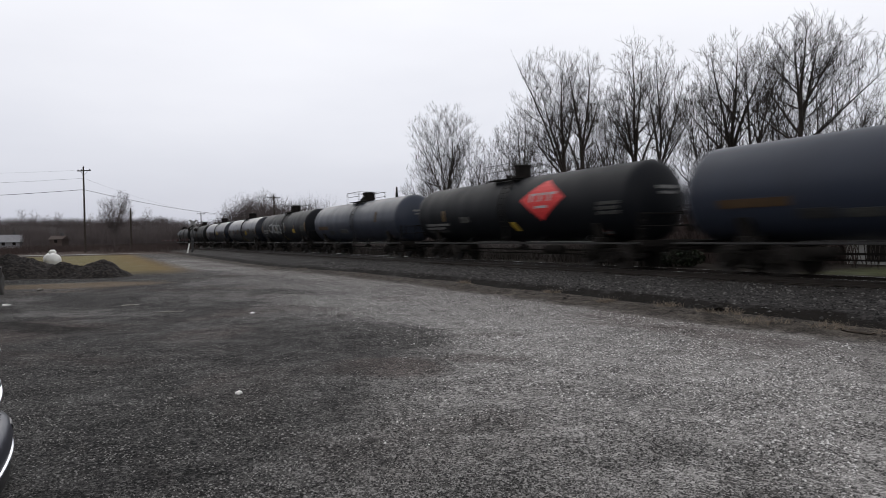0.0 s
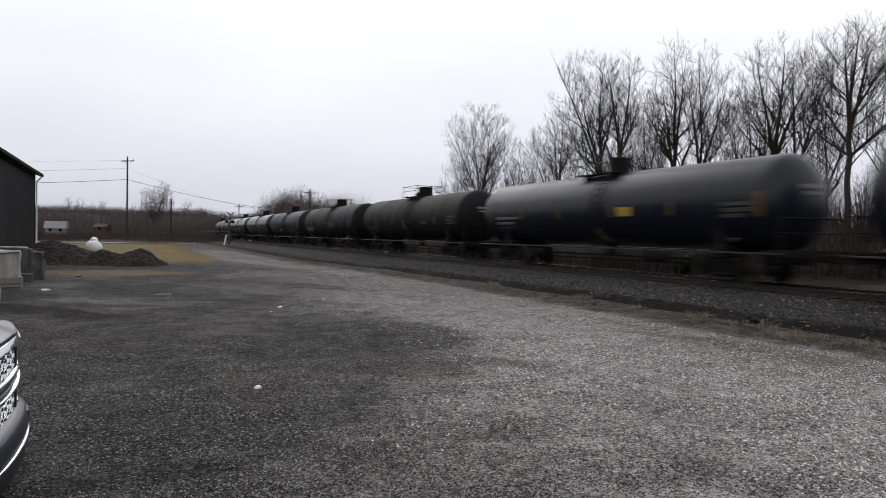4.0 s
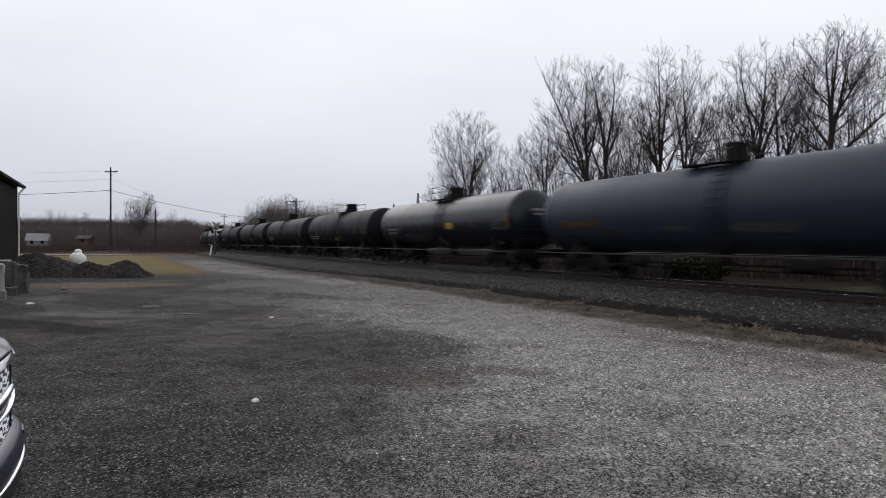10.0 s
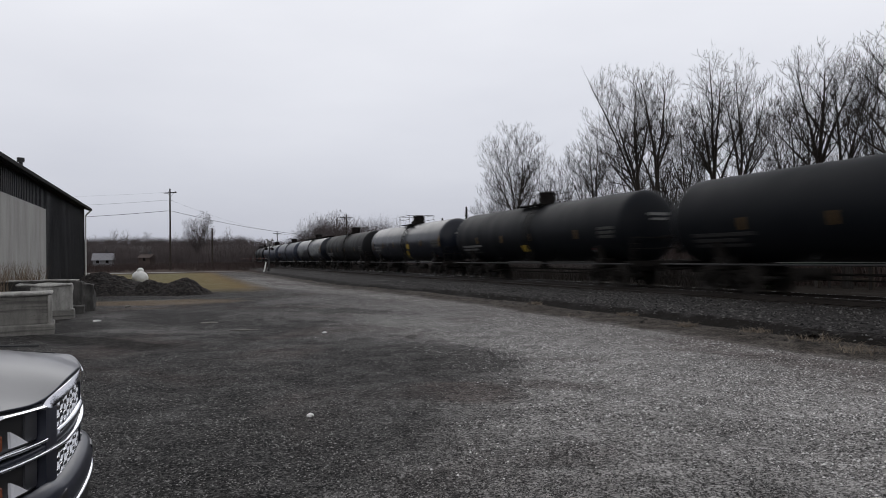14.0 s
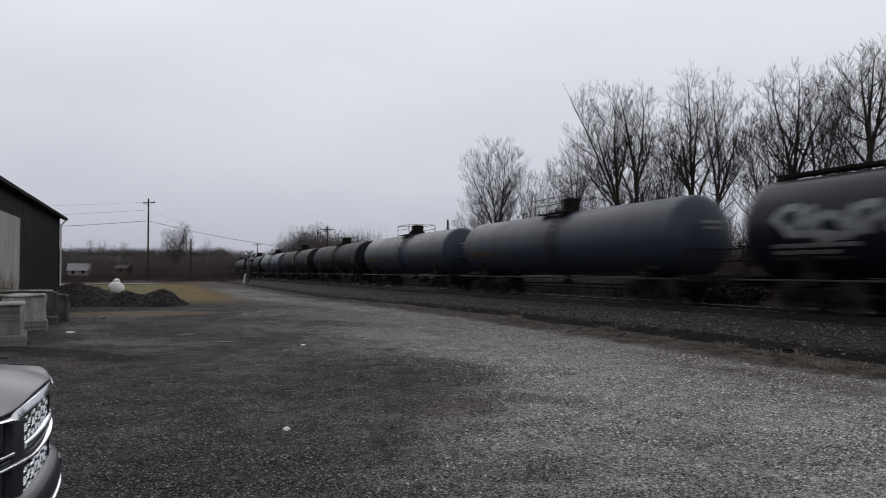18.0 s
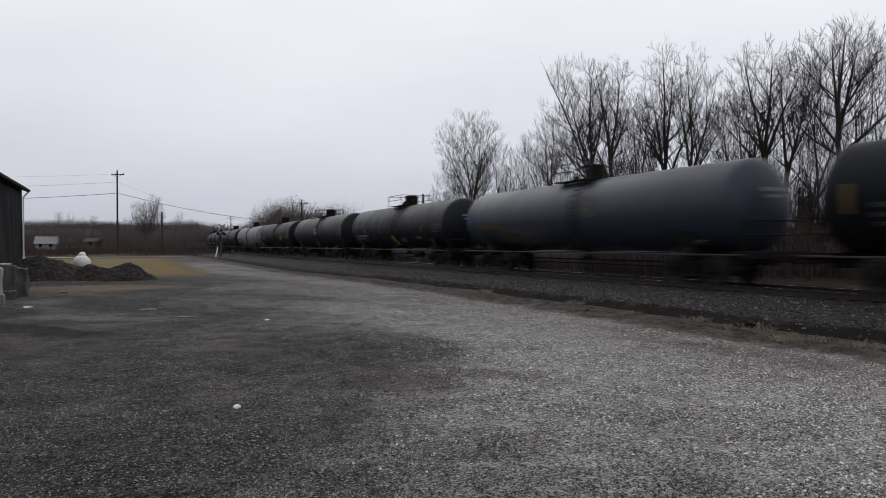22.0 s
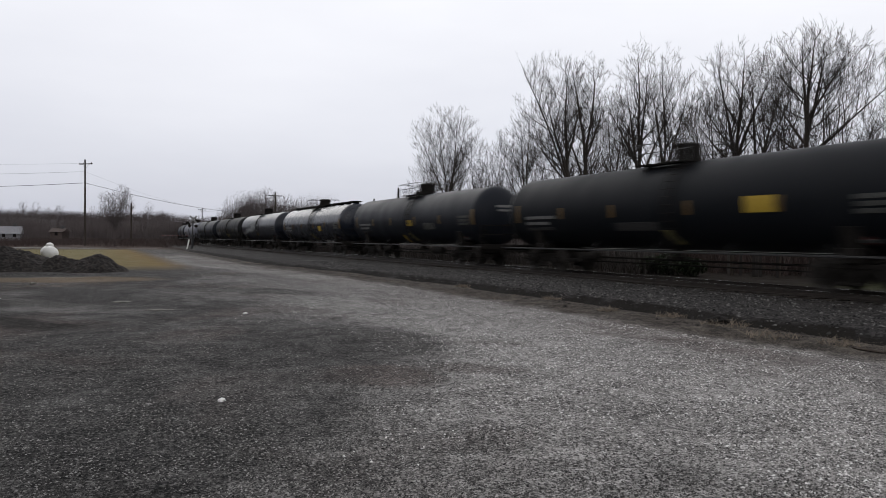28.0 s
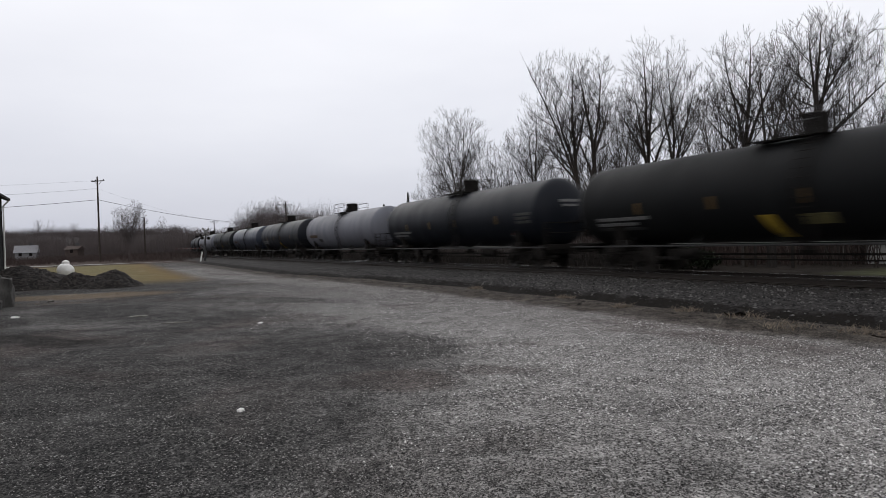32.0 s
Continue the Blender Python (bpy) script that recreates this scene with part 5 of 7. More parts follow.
def thicket(name, label, spots, mat, rng, tall, blades, width, splay=0.25, lie=None):
    """Upright stems or grass: narrow bent blades of three faces each."""
    vs, fs = [], []
    n = 0
    for x, y, r, *top in spots:
        z = ground_z(x, y) if lie is None else lie(x / y, y)
        for _ in range(blades):
            a, d = rng.uniform(0, 6.28), r * math.sqrt(rng.random())
            bx, by = x + d * math.cos(a), y + d * math.sin(a)
            h = (top[0] if top else tall) * rng.uniform(0.4, 1.0)
            lx, ly = rng.gauss(0, splay) * h, rng.gauss(0, splay) * h
            t = rng.uniform(0, 3.14)
            wx, wy = math.cos(t) * width, math.sin(t) * width
            zz = z - 0.01
            vs += [(bx - wx, by - wy, zz), (bx + wx, by + wy, zz), (bx + lx * 0.4 + wx * 0.8, by + ly * 0.4 + wy * 0.8, zz + h * 0.6), (bx + lx * 0.4 - wx * 0.8, by + ly * 0.4 - wy * 0.8, zz + h * 0.6), (bx + lx + wx * 0.15, by + ly + wy * 0.15, zz + h), (bx + lx - wx * 0.15, by + ly - wy * 0.15, zz + h)]
            fs += [(n, n + 1, n + 2, n + 3), (n + 3, n + 2, n + 4, n + 5)]
            n += 6
    ob = new(name, quick_mesh(name, np.array(vs), np.array(fs), mat))
    return tagged(ob, label, "grass", kind="stuff")


spots = []
for k in range(520):
    a, y = wr.uniform(-0.95, -0.27), wr.uniform(96, 186)
    if y > 150 and (abs(a + 0.52) < 0.03 or abs(a + 0.45) < 0.02):
        continue
    spots.append((a * y, y, 2.5))
thicket("brush", "reddish-brown leafless brush along the far road", spots, MAT["red_brush"], wr, 1.35, 50, 0.02, 0.6)
spots = []
for k in range(330):
    p, s = wr.uniform(27, 48), wr.uniform(-20, 95)
    if p < 38 and 8 < s < 24.5:
        continue
    q = land(p, s)
    spots.append((q.x, q.y, 1.6))
thicket("brush", "low brown brush under the trees beyond the railway", spots, MAT["brush"], wr, 1.9, 40, 0.014)
spots = []
for k in range(420):
    q = land(wr.uniform(50, 66), wr.uniform(-30, 190))
    spots.append((q.x, q.y, 2.2))
for k in range(160):
    q = land(wr.uniform(28, 40), wr.uniform(25, 42))
    spots.append((q.x, q.y, 1.2))
thicket("brush", "dense brown brush closing the view beyond the trees", spots, MAT["red_brush"], wr, 3.4, 36, 0.02, 0.3)
spots = []
for k in range(400):
    a, y = wr.uniform(-0.92, -0.2), wr.uniform(206, 288)
    spots.append((a * y, y, 3.4))
for k in range(300):
    a, y = wr.uniform(-0.92, -0.2), wr.uniform(276, 289)
    spots.append((a * y, y, 4.2))
thicket("wood_fringe", "fine grey-brown treetops of the woods on the horizon", spots, MAT["wood"], wr, 4.2, 64, 0.026, 0.36, rise)
spots = []
for k in range(420):
    a, y = wr.uniform(-0.92, -0.22), wr.uniform(188, 240)
    if y < 208 and (abs(a + 0.535) < 0.035 or abs(a + 0.46) < 0.022):
        continue
    spots.append((a * y, y, 3.0))
thicket("wood_stems", "crowded thin grey stems of the far winter woods", spots, MAT["wood"], wr, 8.2, 64, 0.028, 0.22)
spots = []
for k in range(190):
    along = wr.uniform(138, 252)
    q = land(wr.uniform(31, 39), along)
    spots.append((q.x, q.y, 1.6, (7.8 + 5.8 * math.exp(-((along - 166) / 20) ** 2)) * wr.uniform(0.7, 1.02)))
for k in range(70):
    q = land(wr.uniform(38, 46), wr.uniform(140, 174))
    spots.append((q.x, q.y, 1.6, wr.uniform(9.0, 12.0)))
thicket("wood_stems", "crowded thin grey stems of the grove beside the railway", spots, MAT["wood"], wr, 8.0, 110, 0.02, 0.12)
spots = []
for k in range(240):
    q = land(wr.uniform(36, 52), wr.uniform(4, 96))
    spots.append((q.x, q.y, 2.0))
thicket("wood_stems", "crowded thin dark stems between the tall trees", spots, MAT["red_brush"], wr, 5.6, 26, 0.014, 0.16)
spots = []
for k in range(300):
    q = land(wr.uniform(22.6, 26.4), 30 + 120 * wr.random())
    spots.append((q.x, q.y, 1.1))
thicket("brambles", "dense dark brambles along the far side of the rails", spots, MAT["twig"], wr, 1.25, 46, 0.016, 0.5)
spots = []
for k in range(26):
    q = land(wr.uniform(27, 30), wr.uniform(9, 25))
    spots.append((q.x, q.y, 0.5))
thicket("brush", "thin dark stems before a low white outbuilding", spots, MAT["twig"], wr, 2.8, 9, 0.02, 0.1)
# dead grass along the edge of the lot
spots = []
for k in range(22):
    s = wr.uniform(2, 60)
    q = land(wr.gauss(9.6, 0.3) + verge(s), s)
    spots.append((q.x, q.y, wr.uniform(0.12, 0.4)))
thicket("dry_grass", "straw-coloured tufts of dead grass along the gravel edge", spots, MAT["straw"], wr, 0.07, 24, 0.004, 1.3)
spots = [(q.x, q.y, r) for q, r in ((land(p + verge(s), s), r) for p, s, r in ((9.7, 15.6, 0.4), (9.9, 17.0, 0.3), (9.3, 14.4, 0.42), (9.6, 12.4, 0.4), (9.5, 18.4, 0.22), (10.0, 21.0, 0.25), (9.3, 10.6, 0.4), (9.9, 25.5, 0.25), (9.5, 13.4, 0.3)))]
thicket("dry_grass", "pale bushy clump of dead grass beside the ditch", spots, MAT["straw"], wr, 0.12, 130, 0.004, 1.3)
spots = [(wr.uniform(-14.5, -8.5), wr.uniform(21.5, 26.6), 0.6) for k in range(80)]
thicket("dry_grass", "tan flattened weeds in front of the soil heaps", spots, MAT["straw"], wr, 0.04, 60, 0.005, 2.4)
spots = []
for k in range(260):
    q = land(wr.uniform(-12, 4.6), wr.uniform(50, 88))
    spots.append((q.x, q.y, 1.0))
thicket("lawn_grass", "short yellow-brown winter lawn grass", spots, MAT["turf"], wr, 0.022, 30, 0.012, 2.2)
spots = [(land(-5.15, s).x, land(-5.15, s).y, 0.35) for s in np.arange(26, 37.6, 0.4)]
thicket("dead_stalks", "tall dead weed stalks against the pale wall panel", spots, MAT["stalk"], wr, 1.7, 34, 0.010, 0.16)


# ---- utility poles and wires ----
def utility_pole(x, y, top, arm=True, turn=0.0, label="tall wooden utility pole with a crossarm and insulators"):
    z = ground_z(x, y)
    pole = tagged(empty("utility_pole", pose(x, y, z, 0, 0, turn)), label, "utility pole")
    h = top - z
    bm = bmesh.new()
    add_rod(bm, (0, 0, -0.3), (0, 0, h), 0.17, 0.11, 12)
    part("shaft", finish(bm, "shaft", MAT["wood_pole"], True), pole)
    if arm:
        part("crossarm", box_mesh("crossarm", (2.5, 0.12, 0.14), MAT["wood_pole"], 0.01), pole, pose(0, 0.12, h - 0.6))
        brace = rods_mesh("brace", [((-0.7, 0.15, h - 0.62), (0, 0.1, h - 1.3), 0.025), ((0.7, 0.15, h - 0.62), (0, 0.1, h - 1.3), 0.025)], MAT["steel_dull"])
        part("brace", brace, pole)
        ins = rods_mesh("insulator", [((0, 0, 0), (0, 0, 0.16), 0.045), ((0, 0, 0.05), (0, 0, 0.09), 0.075)], MAT["under"], 8)
        for dx in (-1.1, -0.45, 1.1):
            part("insulator", ins, pole, pose(dx, 0.12, h - 0.53))
        part("insulator", ins, pole, pose(0, 0, h))
    return pole


utility_pole(-45.3, 108.0, 13.6, True, -20)
utility_pole(-39.0, 110.0, 7.1, False, 0, "short wooden utility pole without a crossarm")
utility_pole(-17.8, 121.5, 9.9, True, 20)
utility_pole(-118.0, 96.0, 13.4, True, -20)
utility_pole(-52.0, 205.0, 10.5, True, 10)


def wire(a, b, sag, r=0.022):
    pts = []
    for k in range(25):
        t = k / 24
        q = Vector(a).lerp(Vector(b), t)
        q.z -= sag * 4 * t * (1 - t)
        pts.append(q)
    side = (Vector(b) - Vector(a)).cross(Vector((0, 0, 1))).normalized() * r
    up = Vector((0, 0, r))
    v = np.array([(q + d)[:] for q in pts for d in (side, up, -side, -up)])
    f = np.array([(4 * i + k, 4 * i + (k + 1) % 4, 4 * i + 4 + (k + 1) % 4, 4 * i + 4 + k) for i in range(24) for k in range(4)])
    ob = new("overhead_wire", quick_mesh("overhead_wire", v, f, MAT["wire"]))
    return tagged(ob, "thin black overhead wire between utility poles", "wire", "overhead wires")


for dz, sag, r in ((13.1, 1.2, 0.008), (11.8, 1.5, 0.014), (10.0, 1.7, 0.032)):
    wire((-45.3, 108.0, dz), (-118.0, 96.0, dz - 0.1), sag, r)
wire((-45.3, 108.0, 10.0), (-30.0, 190.0, 8.4), 1.2, 0.034)
wire((-45.3, 108.0, 11.8), (-46.0, 190.0, 9.6), 1.0, 0.009)
wire((-17.8, 121.5, 9.3), (-52.0, 205.0, 9.6), 1.0, 0.018)


# ---- road and level crossing ----
def strip(name, pts, half, z, mat):
    verts, faces = [], []
    for i, (x, y) in enumerate(pts):
        x0, y0 = pts[max(i - 1, 0)]
        x1, y1 = pts[min(i + 1, len(pts) - 1)]
        d = math.hypot(x1 - x0, y1 - y0)
        w = half * min(1.0, (len(pts) - i) / 7)
        nx, ny = -(y1 - y0) / d * w, (x1 - x0) / d * w
        for sgn in (-1, 1):
            k = 1 + 0.22 * noise.noise(Vector((x * 0.13, sgn * 5.0, 1.5)))
            gx, gy = x + sgn * nx * k, y + sgn * ny * k
            verts.append((gx, gy, ground_z(gx, gy) + z))
    for i in range(len(pts) - 1):
        b = 2 * i
        faces.append((b, b + 1, b + 3, b + 2))
    return new(name, mesh_of(name, verts, faces, mat))


MAT["road"] = surface("pale_worn_asphalt", (0.25, 0.245, 0.238), (0.15, 0.147, 0.142), 0.4, 0.9, vec=(1, 1, 1))
road_pts = [(-160 + k * 4.0, 80.0 + max(0, k * 4.0 - 100) * 0.26) for k in range(34)]
road = tagged(strip("road", road_pts, 3.9, 0.06, MAT["road"]), "pale grey country road leading to the level crossing", "road", kind="structure")


MAT["sign_back"] = surface("grey_sign_back", (0.20, 0.20, 0.20), (0.13, 0.13, 0.13), 3, 0.7)


def crossing_signal(x, y, turn):
    z = ground_z(x, y)
    sig = tagged(empty("crossing_signal", pose(x, y, z, 0, 3, turn)), "level-crossing mast with crossbuck and twin round lights", "signal")
    part("mast", rods_mesh("mast", [((0, 0, -0.1), (0, 0, 4.1), 0.07), ((0, 0, 0), (0, 0, 0.35), 0.16)], MAT["steel_dull"], 10), sig)
    bm = bmesh.new()
    add_box(bm, (1.25, 0.03, 0.22), (0, 0, 0), (0, 45, 0))
    part("crossbuck", finish(bm, "crossbuck", MAT["sign_back"]), sig, pose(0, -0.09, 3.85))
    bm = bmesh.new()
    add_box(bm, (1.25, 0.03, 0.22), (0, 0, 0), (0, -45, 0))
    part("crossbuck", finish(bm, "crossbuck", MAT["sign_back"]), sig, pose(0, -0.13, 3.85))
    part("light_bar", rods_mesh("light_bar", [((-0.45, -0.1, 3.0), (0.45, -0.1, 3.0), 0.03)], MAT["under"]), sig)
    lamp = rods_mesh("light_hood", [((0, -0.12, 0), (0, 0.16, 0), 0.2)], MAT["under"], 18)
    for dx in (-0.4, 0.4):
        part("light_hood", lamp, sig, pose(dx, -0.14, 3.0))
    return sig


crossing_signal(-23.6, 88.0, 6)
marker = new("marker_post", rods_mesh("marker_post", [((0, 0, -0.1), (0.27, 0, 1.2), 0.09)], MAT["white"], 10))
marker.matrix_basis = pose(-23.1, 84.0, ground_z(-23.1, 84.0))
tagged(marker, "leaning white marker post beside the level crossing", "post")


def gate_arm(x, y, turn, length):
    g = tagged(empty("crossing_gate", pose(x, y, ground_z(x, y), 0, 0, turn)), "lowered red and white striped level-crossing gate", "gate")
    part("stand", box_mesh("stand", (0.35, 0.35, 1.9), MAT["steel_dull"], 0.03), g, pose(0, 0, 0.9))
    n = 12
    for k in range(n):
        part("stripe", box_mesh("stripe", (length / n, 0.04, 0.08), MAT["red_dim"] if k % 2 else MAT["sign_back"]), g, pose(0.3 + (k + 0.5) * length / n, 0, 1.72))
    return g


gate_arm(-29.9, 112.0, 180, 4.6)


# ---- houses far off ----
def far_house(x, y, turn, w, d, wall_h, roof_h, label, wall="house_wall", roof="house_roof", lift=0.0):
    h = tagged(empty("house", pose(x, y, ground_z(x, y) + lift, 0, 0, turn)), label, "house")
    part("wall", box_mesh("wall", (w, d, wall_h + lift), MAT[wall], 0.0, (0, 0, (wall_h - lift) / 2)), h)
    o = 0.4
    v = [(-w / 2 - o, -d / 2 - o, wall_h - 0.1), (w / 2 + o, -d / 2 - o, wall_h - 0.1), (w / 2 + o, d / 2 + o, wall_h - 0.1), (-w / 2 - o, d / 2 + o, wall_h - 0.1), (-w / 2 - o, 0, wall_h + roof_h), (w / 2 + o, 0, wall_h + roof_h)]
    part("roof", mesh_of("roof", v, [(0, 1, 5, 4), (2, 3, 4, 5), (0, 4, 3), (1, 2, 5), (0, 3, 2, 1)], MAT[roof]), h)
    pane = box_mesh("window", (0.8, 0.08, 0.9), MAT["under"])
    panes = max(1, int(w / 2.6))
    for k in range(panes):
        part("window", pane, h, pose(-w / 2 + w * (k + 0.5) / panes, -d / 2 - 0.03, wall_h * 0.5))
    part("chimney", box_mesh("chimney", (0.7, 0.7, 1.6), MAT["house_roof"], 0.02), h, pose(w * 0.2, 0.3, wall_h + roof_h))
    return h


MAT["brown_siding"] = surface("brown_house_siding", (0.075, 0.058, 0.052), (0.052, 0.041, 0.037), 2, 0.85)
far_house(-104.0, 199.0, 20, 5.2, 5, 1.1, 2.1, "low pale house with a steep grey roof before the woods", "white_roof", "white_roof", 1.0)
far_house(-86.5, 190.0, -8, 3.4, 3, 1.2, 0.9, "brown house half hidden by bare trees", "brown_siding", "brown_siding", 1.5)


# ---- the shed beside the lot, its long wall parallel to the railway ----
SHED_P, SHED_A, SHED_B, EAVE = -5.6, 22.0, 56.0, 5.1


def shed():
    turn = math.degrees(math.atan2(TU.y, TU.x))
    q = land(SHED_P, SHED_A)
    sh = tagged(empty("shed", pose(q.x, q.y, 0.0, 0, 0, turn)), "long charcoal metal-clad shed with a pale concrete wall panel", "shed")
    n, depth = SHED_B - SHED_A, 14.0
    # local x runs along the wall away from the camera, y to the side away from the railway
    part("wall", box_mesh("wall", (n, 0.2, EAVE), MAT["siding"], 0, (n / 2, 0.1, EAVE / 2)), sh)
    part("wall", box_mesh("wall", (0.2, depth - 0.4, EAVE), MAT["siding"], 0, (n - 0.1, depth / 2, EAVE / 2)), sh)
    part("wall", box_mesh("wall", (0.2, depth - 0.4, EAVE), MAT["siding"], 0, (0.1, depth / 2, EAVE / 2)), sh)
    part("wall", box_mesh("wall", (n, 0.2, EAVE), MAT["siding"], 0, (n / 2, depth - 0.1, EAVE / 2)), sh)
    split = 41.9 - SHED_A
    rib = box_mesh("siding_rib", (0.06, 0.03, 1.0), MAT["siding"], 0.01)
    x = 0.15
    while x < n:
        low = 4.08 if x < split else 0.05
        part("siding_rib", rib, sh, pose(x, -0.012, (low + EAVE) / 2 - 0.05) @ Matrix.Diagonal((1, 1, EAVE - low - 0.12, 1)))
        x += 0.3
    part("concrete_panel", box_mesh("concrete_panel", (split - 0.3, 0.12, 4.03), MAT["panel"], 0.02, ((split + 0.3) / 2, -0.06, 2.015)), sh, None, "weathered pale concrete panel with vertical stains")
    part("panel_trim", box_mesh("panel_trim", (0.12, 0.10, 4.06), MAT["steel_dull"], 0.01), sh, pose(split + 0.06, -0.05, 2.03))
    part("corner_trim", box_mesh("corner_trim", (0.16, 0.06, EAVE), MAT["roof"], 0.01), sh, pose(n - 0.08, -0.03, EAVE / 2))
    # roof with overhang, fascia and gutter
    o, rise = 0.32, 3.0
    v = []
    for xx in (-o, n + o):
        v += [(xx, -o, EAVE - 0.12), (xx, depth / 2, EAVE + rise), (xx, depth + o, EAVE - 0.12), (xx, -o, EAVE + 0.10), (xx, depth / 2, EAVE + rise + 0.22), (xx, depth + o, EAVE + 0.10)]
    f = [(0, 1, 4, 3), (1, 2, 5, 4), (6, 9, 10, 7), (7, 10, 11, 8), (3, 4, 10, 9), (4, 5, 11, 10), (0, 6, 7, 1), (1, 7, 8, 2), (0, 3, 9, 6), (2, 8, 11, 5)]
    part("roof", mesh_of("roof", v, f, MAT["roof"]), sh)
    bm = bmesh.new()
    add_box(bm, (n + 1.0, 0.02, 0.13), (n / 2, -o - 0.13, EAVE - 0.02))
    add_box(bm, (n + 1.0, 0.13, 0.02), (n / 2, -o - 0.07, EAVE - 0.09))
    part("gutter", finish(bm, "gutter", MAT["roof"]), sh)
    rods = [((n + 0.3, -o - 0.07, EAVE - 0.1), (n + 0.25, -0.1, EAVE - 0.45), 0.045), ((n + 0.25, -0.1, EAVE - 0.45), (n + 0.25, -0.1, 0.3), 0.045)]
    part("downpipe", rods_mesh("downpipe", rods, MAT["white"], 8), sh, None, "white downpipe at the corner")
    part("roof_vent", rods_mesh("roof_vent", [((0, 0, -0.1), (0, 0, 0.24), 0.07), ((0, 0, 0.2), (0, 0, 0.36), 0.13)], MAT["steel_dull"], 10), sh, pose(14.7, -0.12, EAVE + 0.16))
    return sh


shed()


def cast_material(name, a, b, lines):
    """Cast concrete: stains that run down, pores, and the marks of the form boards."""
    g = Nodes(name, 0.9, 0.0, 0.25)
    stain = g.noise(1.0, 5, 0.65, g.coords((3.0, 3.0, 0.7)))
    pores = g.noise(22, 4, 0.7)
    c = g.mix(g.span(stain, 0.36, 0.64), a, b)
    c = g.mix(g.math("MULTIPLY", g.span(pores, 0.55, 0.72), 0.6), c, tuple(0.3 * q for q in a))
    if lines:
        band = g.noise(9.0, 2, 0.5, g.coords((0.05, 0.05, 1.6)))
        c = g.mix(g.math("MULTIPLY", g.span(band, 0.5, 0.6), 0.6), c, tuple(0.4 * q for q in b))
    g.bump(pores, 0.5, 0.015)
    return g.done(c)


MAT["cast_grey"] = cast_material("lined_cast_concrete", (0.225, 0.218, 0.2), (0.13, 0.125, 0.115), True)
MAT["cast_pale"] = cast_material("pale_broken_concrete", (0.42, 0.41, 0.385), (0.19, 0.185, 0.17), False)
MAT["cast_dark"] = cast_material("dark_cast_concrete", (0.10, 0.096, 0.09), (0.035, 0.034, 0.032), False)


def rough_block(name, size, at, turn, label, seed, chips=0.03, cuts=5, mat="cast_grey"):
    """A cast concrete block with worn, uneven edges."""
    bm = bmesh.new()
    bmesh.ops.create_cube(bm, size=1.0, matrix=Matrix.Diagonal((*size, 1)))
    bmesh.ops.bevel(bm, geom=list(bm.edges), offset=0.025, segments=1, affect="EDGES")
    bmesh.ops.subdivide_edges(bm, edges=list(bm.edges), cuts=cuts, use_grid_fill=True)
    for v in bm.verts:
        k = noise.noise_vector(v.co * 2.3 + Vector((seed, 0, 0))) * chips + noise.noise_vector(v.co * 9.0 + Vector((0, seed, 0))) * chips * 0.35
        v.co += k
    me = finish(bm, name, MAT[mat], True)
    ob = new(name, me)
    x, y = at
    ob.matrix_basis = pose(x, y, ground_z(x, y) + size[2] / 2 - 0.05, 0, 0, turn)
    return tagged(ob, label, "concrete block")


rough_block("concrete_block", (3.1, 1.35, 0.28), (-10.43, 14.38), 30, "low concrete footing slab under a barrier block", 1.0, 0.012)
top_block = rough_block("concrete_block", (2.95, 1.1, 0.66), (-10.45, 14.42), 30, "grey cast concrete barrier block with horizontal form marks", 2.0, 0.012)
top_block.location.z = 0.28 + 0.33 - 0.08
lid_slab = rough_block("concrete_slab", (3.02, 1.2, 0.07), (-10.44, 14.4), 30, "thin pale concrete cap slab on a barrier block", 3.0, 0.01, 5, "cast_pale")
lid_slab.location.z = 0.28 + 0.66 - 0.055
rough_block("concrete_block", (0.98, 0.9, 0.98), (-10.97, 18.17), 28, "broken concrete block with a crumbling stained face", 4.0, 0.05, 7, "cast_pale")
cap = rough_block("concrete_slab", (1.3, 1.0, 0.07), (-11.1, 18.1), 28, "cracked pale slab lying on a broken concrete block", 8.0, 0.05, 7, "cast_pale")
cap.location.z = 0.96
footing = rough_block("concrete_footing", (1.1, 1.0, 0.3), (-10.95, 18.12), 28, "low grey concrete footing under a broken block", 9.0, 0.03, 5, "cast_grey")
coping = rough_block("concrete_slab", (3.4, 0.5, 0.06), (-13.6, 20.75), 18, "thin pale coping slab on the low concrete wall", 10.0, 0.02, 6, "cast_pale")
coping.location.z = 1.0
edge_post = new("corner_post", box_mesh("corner_post", (0.09, 0.09, 0.7), MAT["cast_pale"], 0.012))
edge_post.matrix_basis = pose(-10.45 + 1.46 * math.cos(radians(30)) + 0.56 * math.sin(radians(30)), 14.42 + 1.46 * math.sin(radians(30)) - 0.56 * math.cos(radians(30)), 0.54, 0, 0, 30)
tagged(edge_post, "pale concrete strip at the corner of a barrier block", "post")
# the wall's dark colour also stands for the shadow below its coping
rough_block("concrete_wall", (5.6, 0.45, 1.02), (-14.5, 20.45), 18, "low weathered concrete wall beside the shed", 5.0, 0.05, 8, "cast_dark")
rough_block("concrete_block", (0.5, 0.9, 0.95), (-11.9, 21.6), 25, "dark broken concrete stub at the wall's end", 6.0, 0.10, 6, "cast_dark")
rough_block("concrete_rubble", (0.7, 0.5, 0.3), (-11.4, 19.9), 30, "dark rubble piece at the foot of the wall", 7.0, 0.08, 4, "cast_dark")


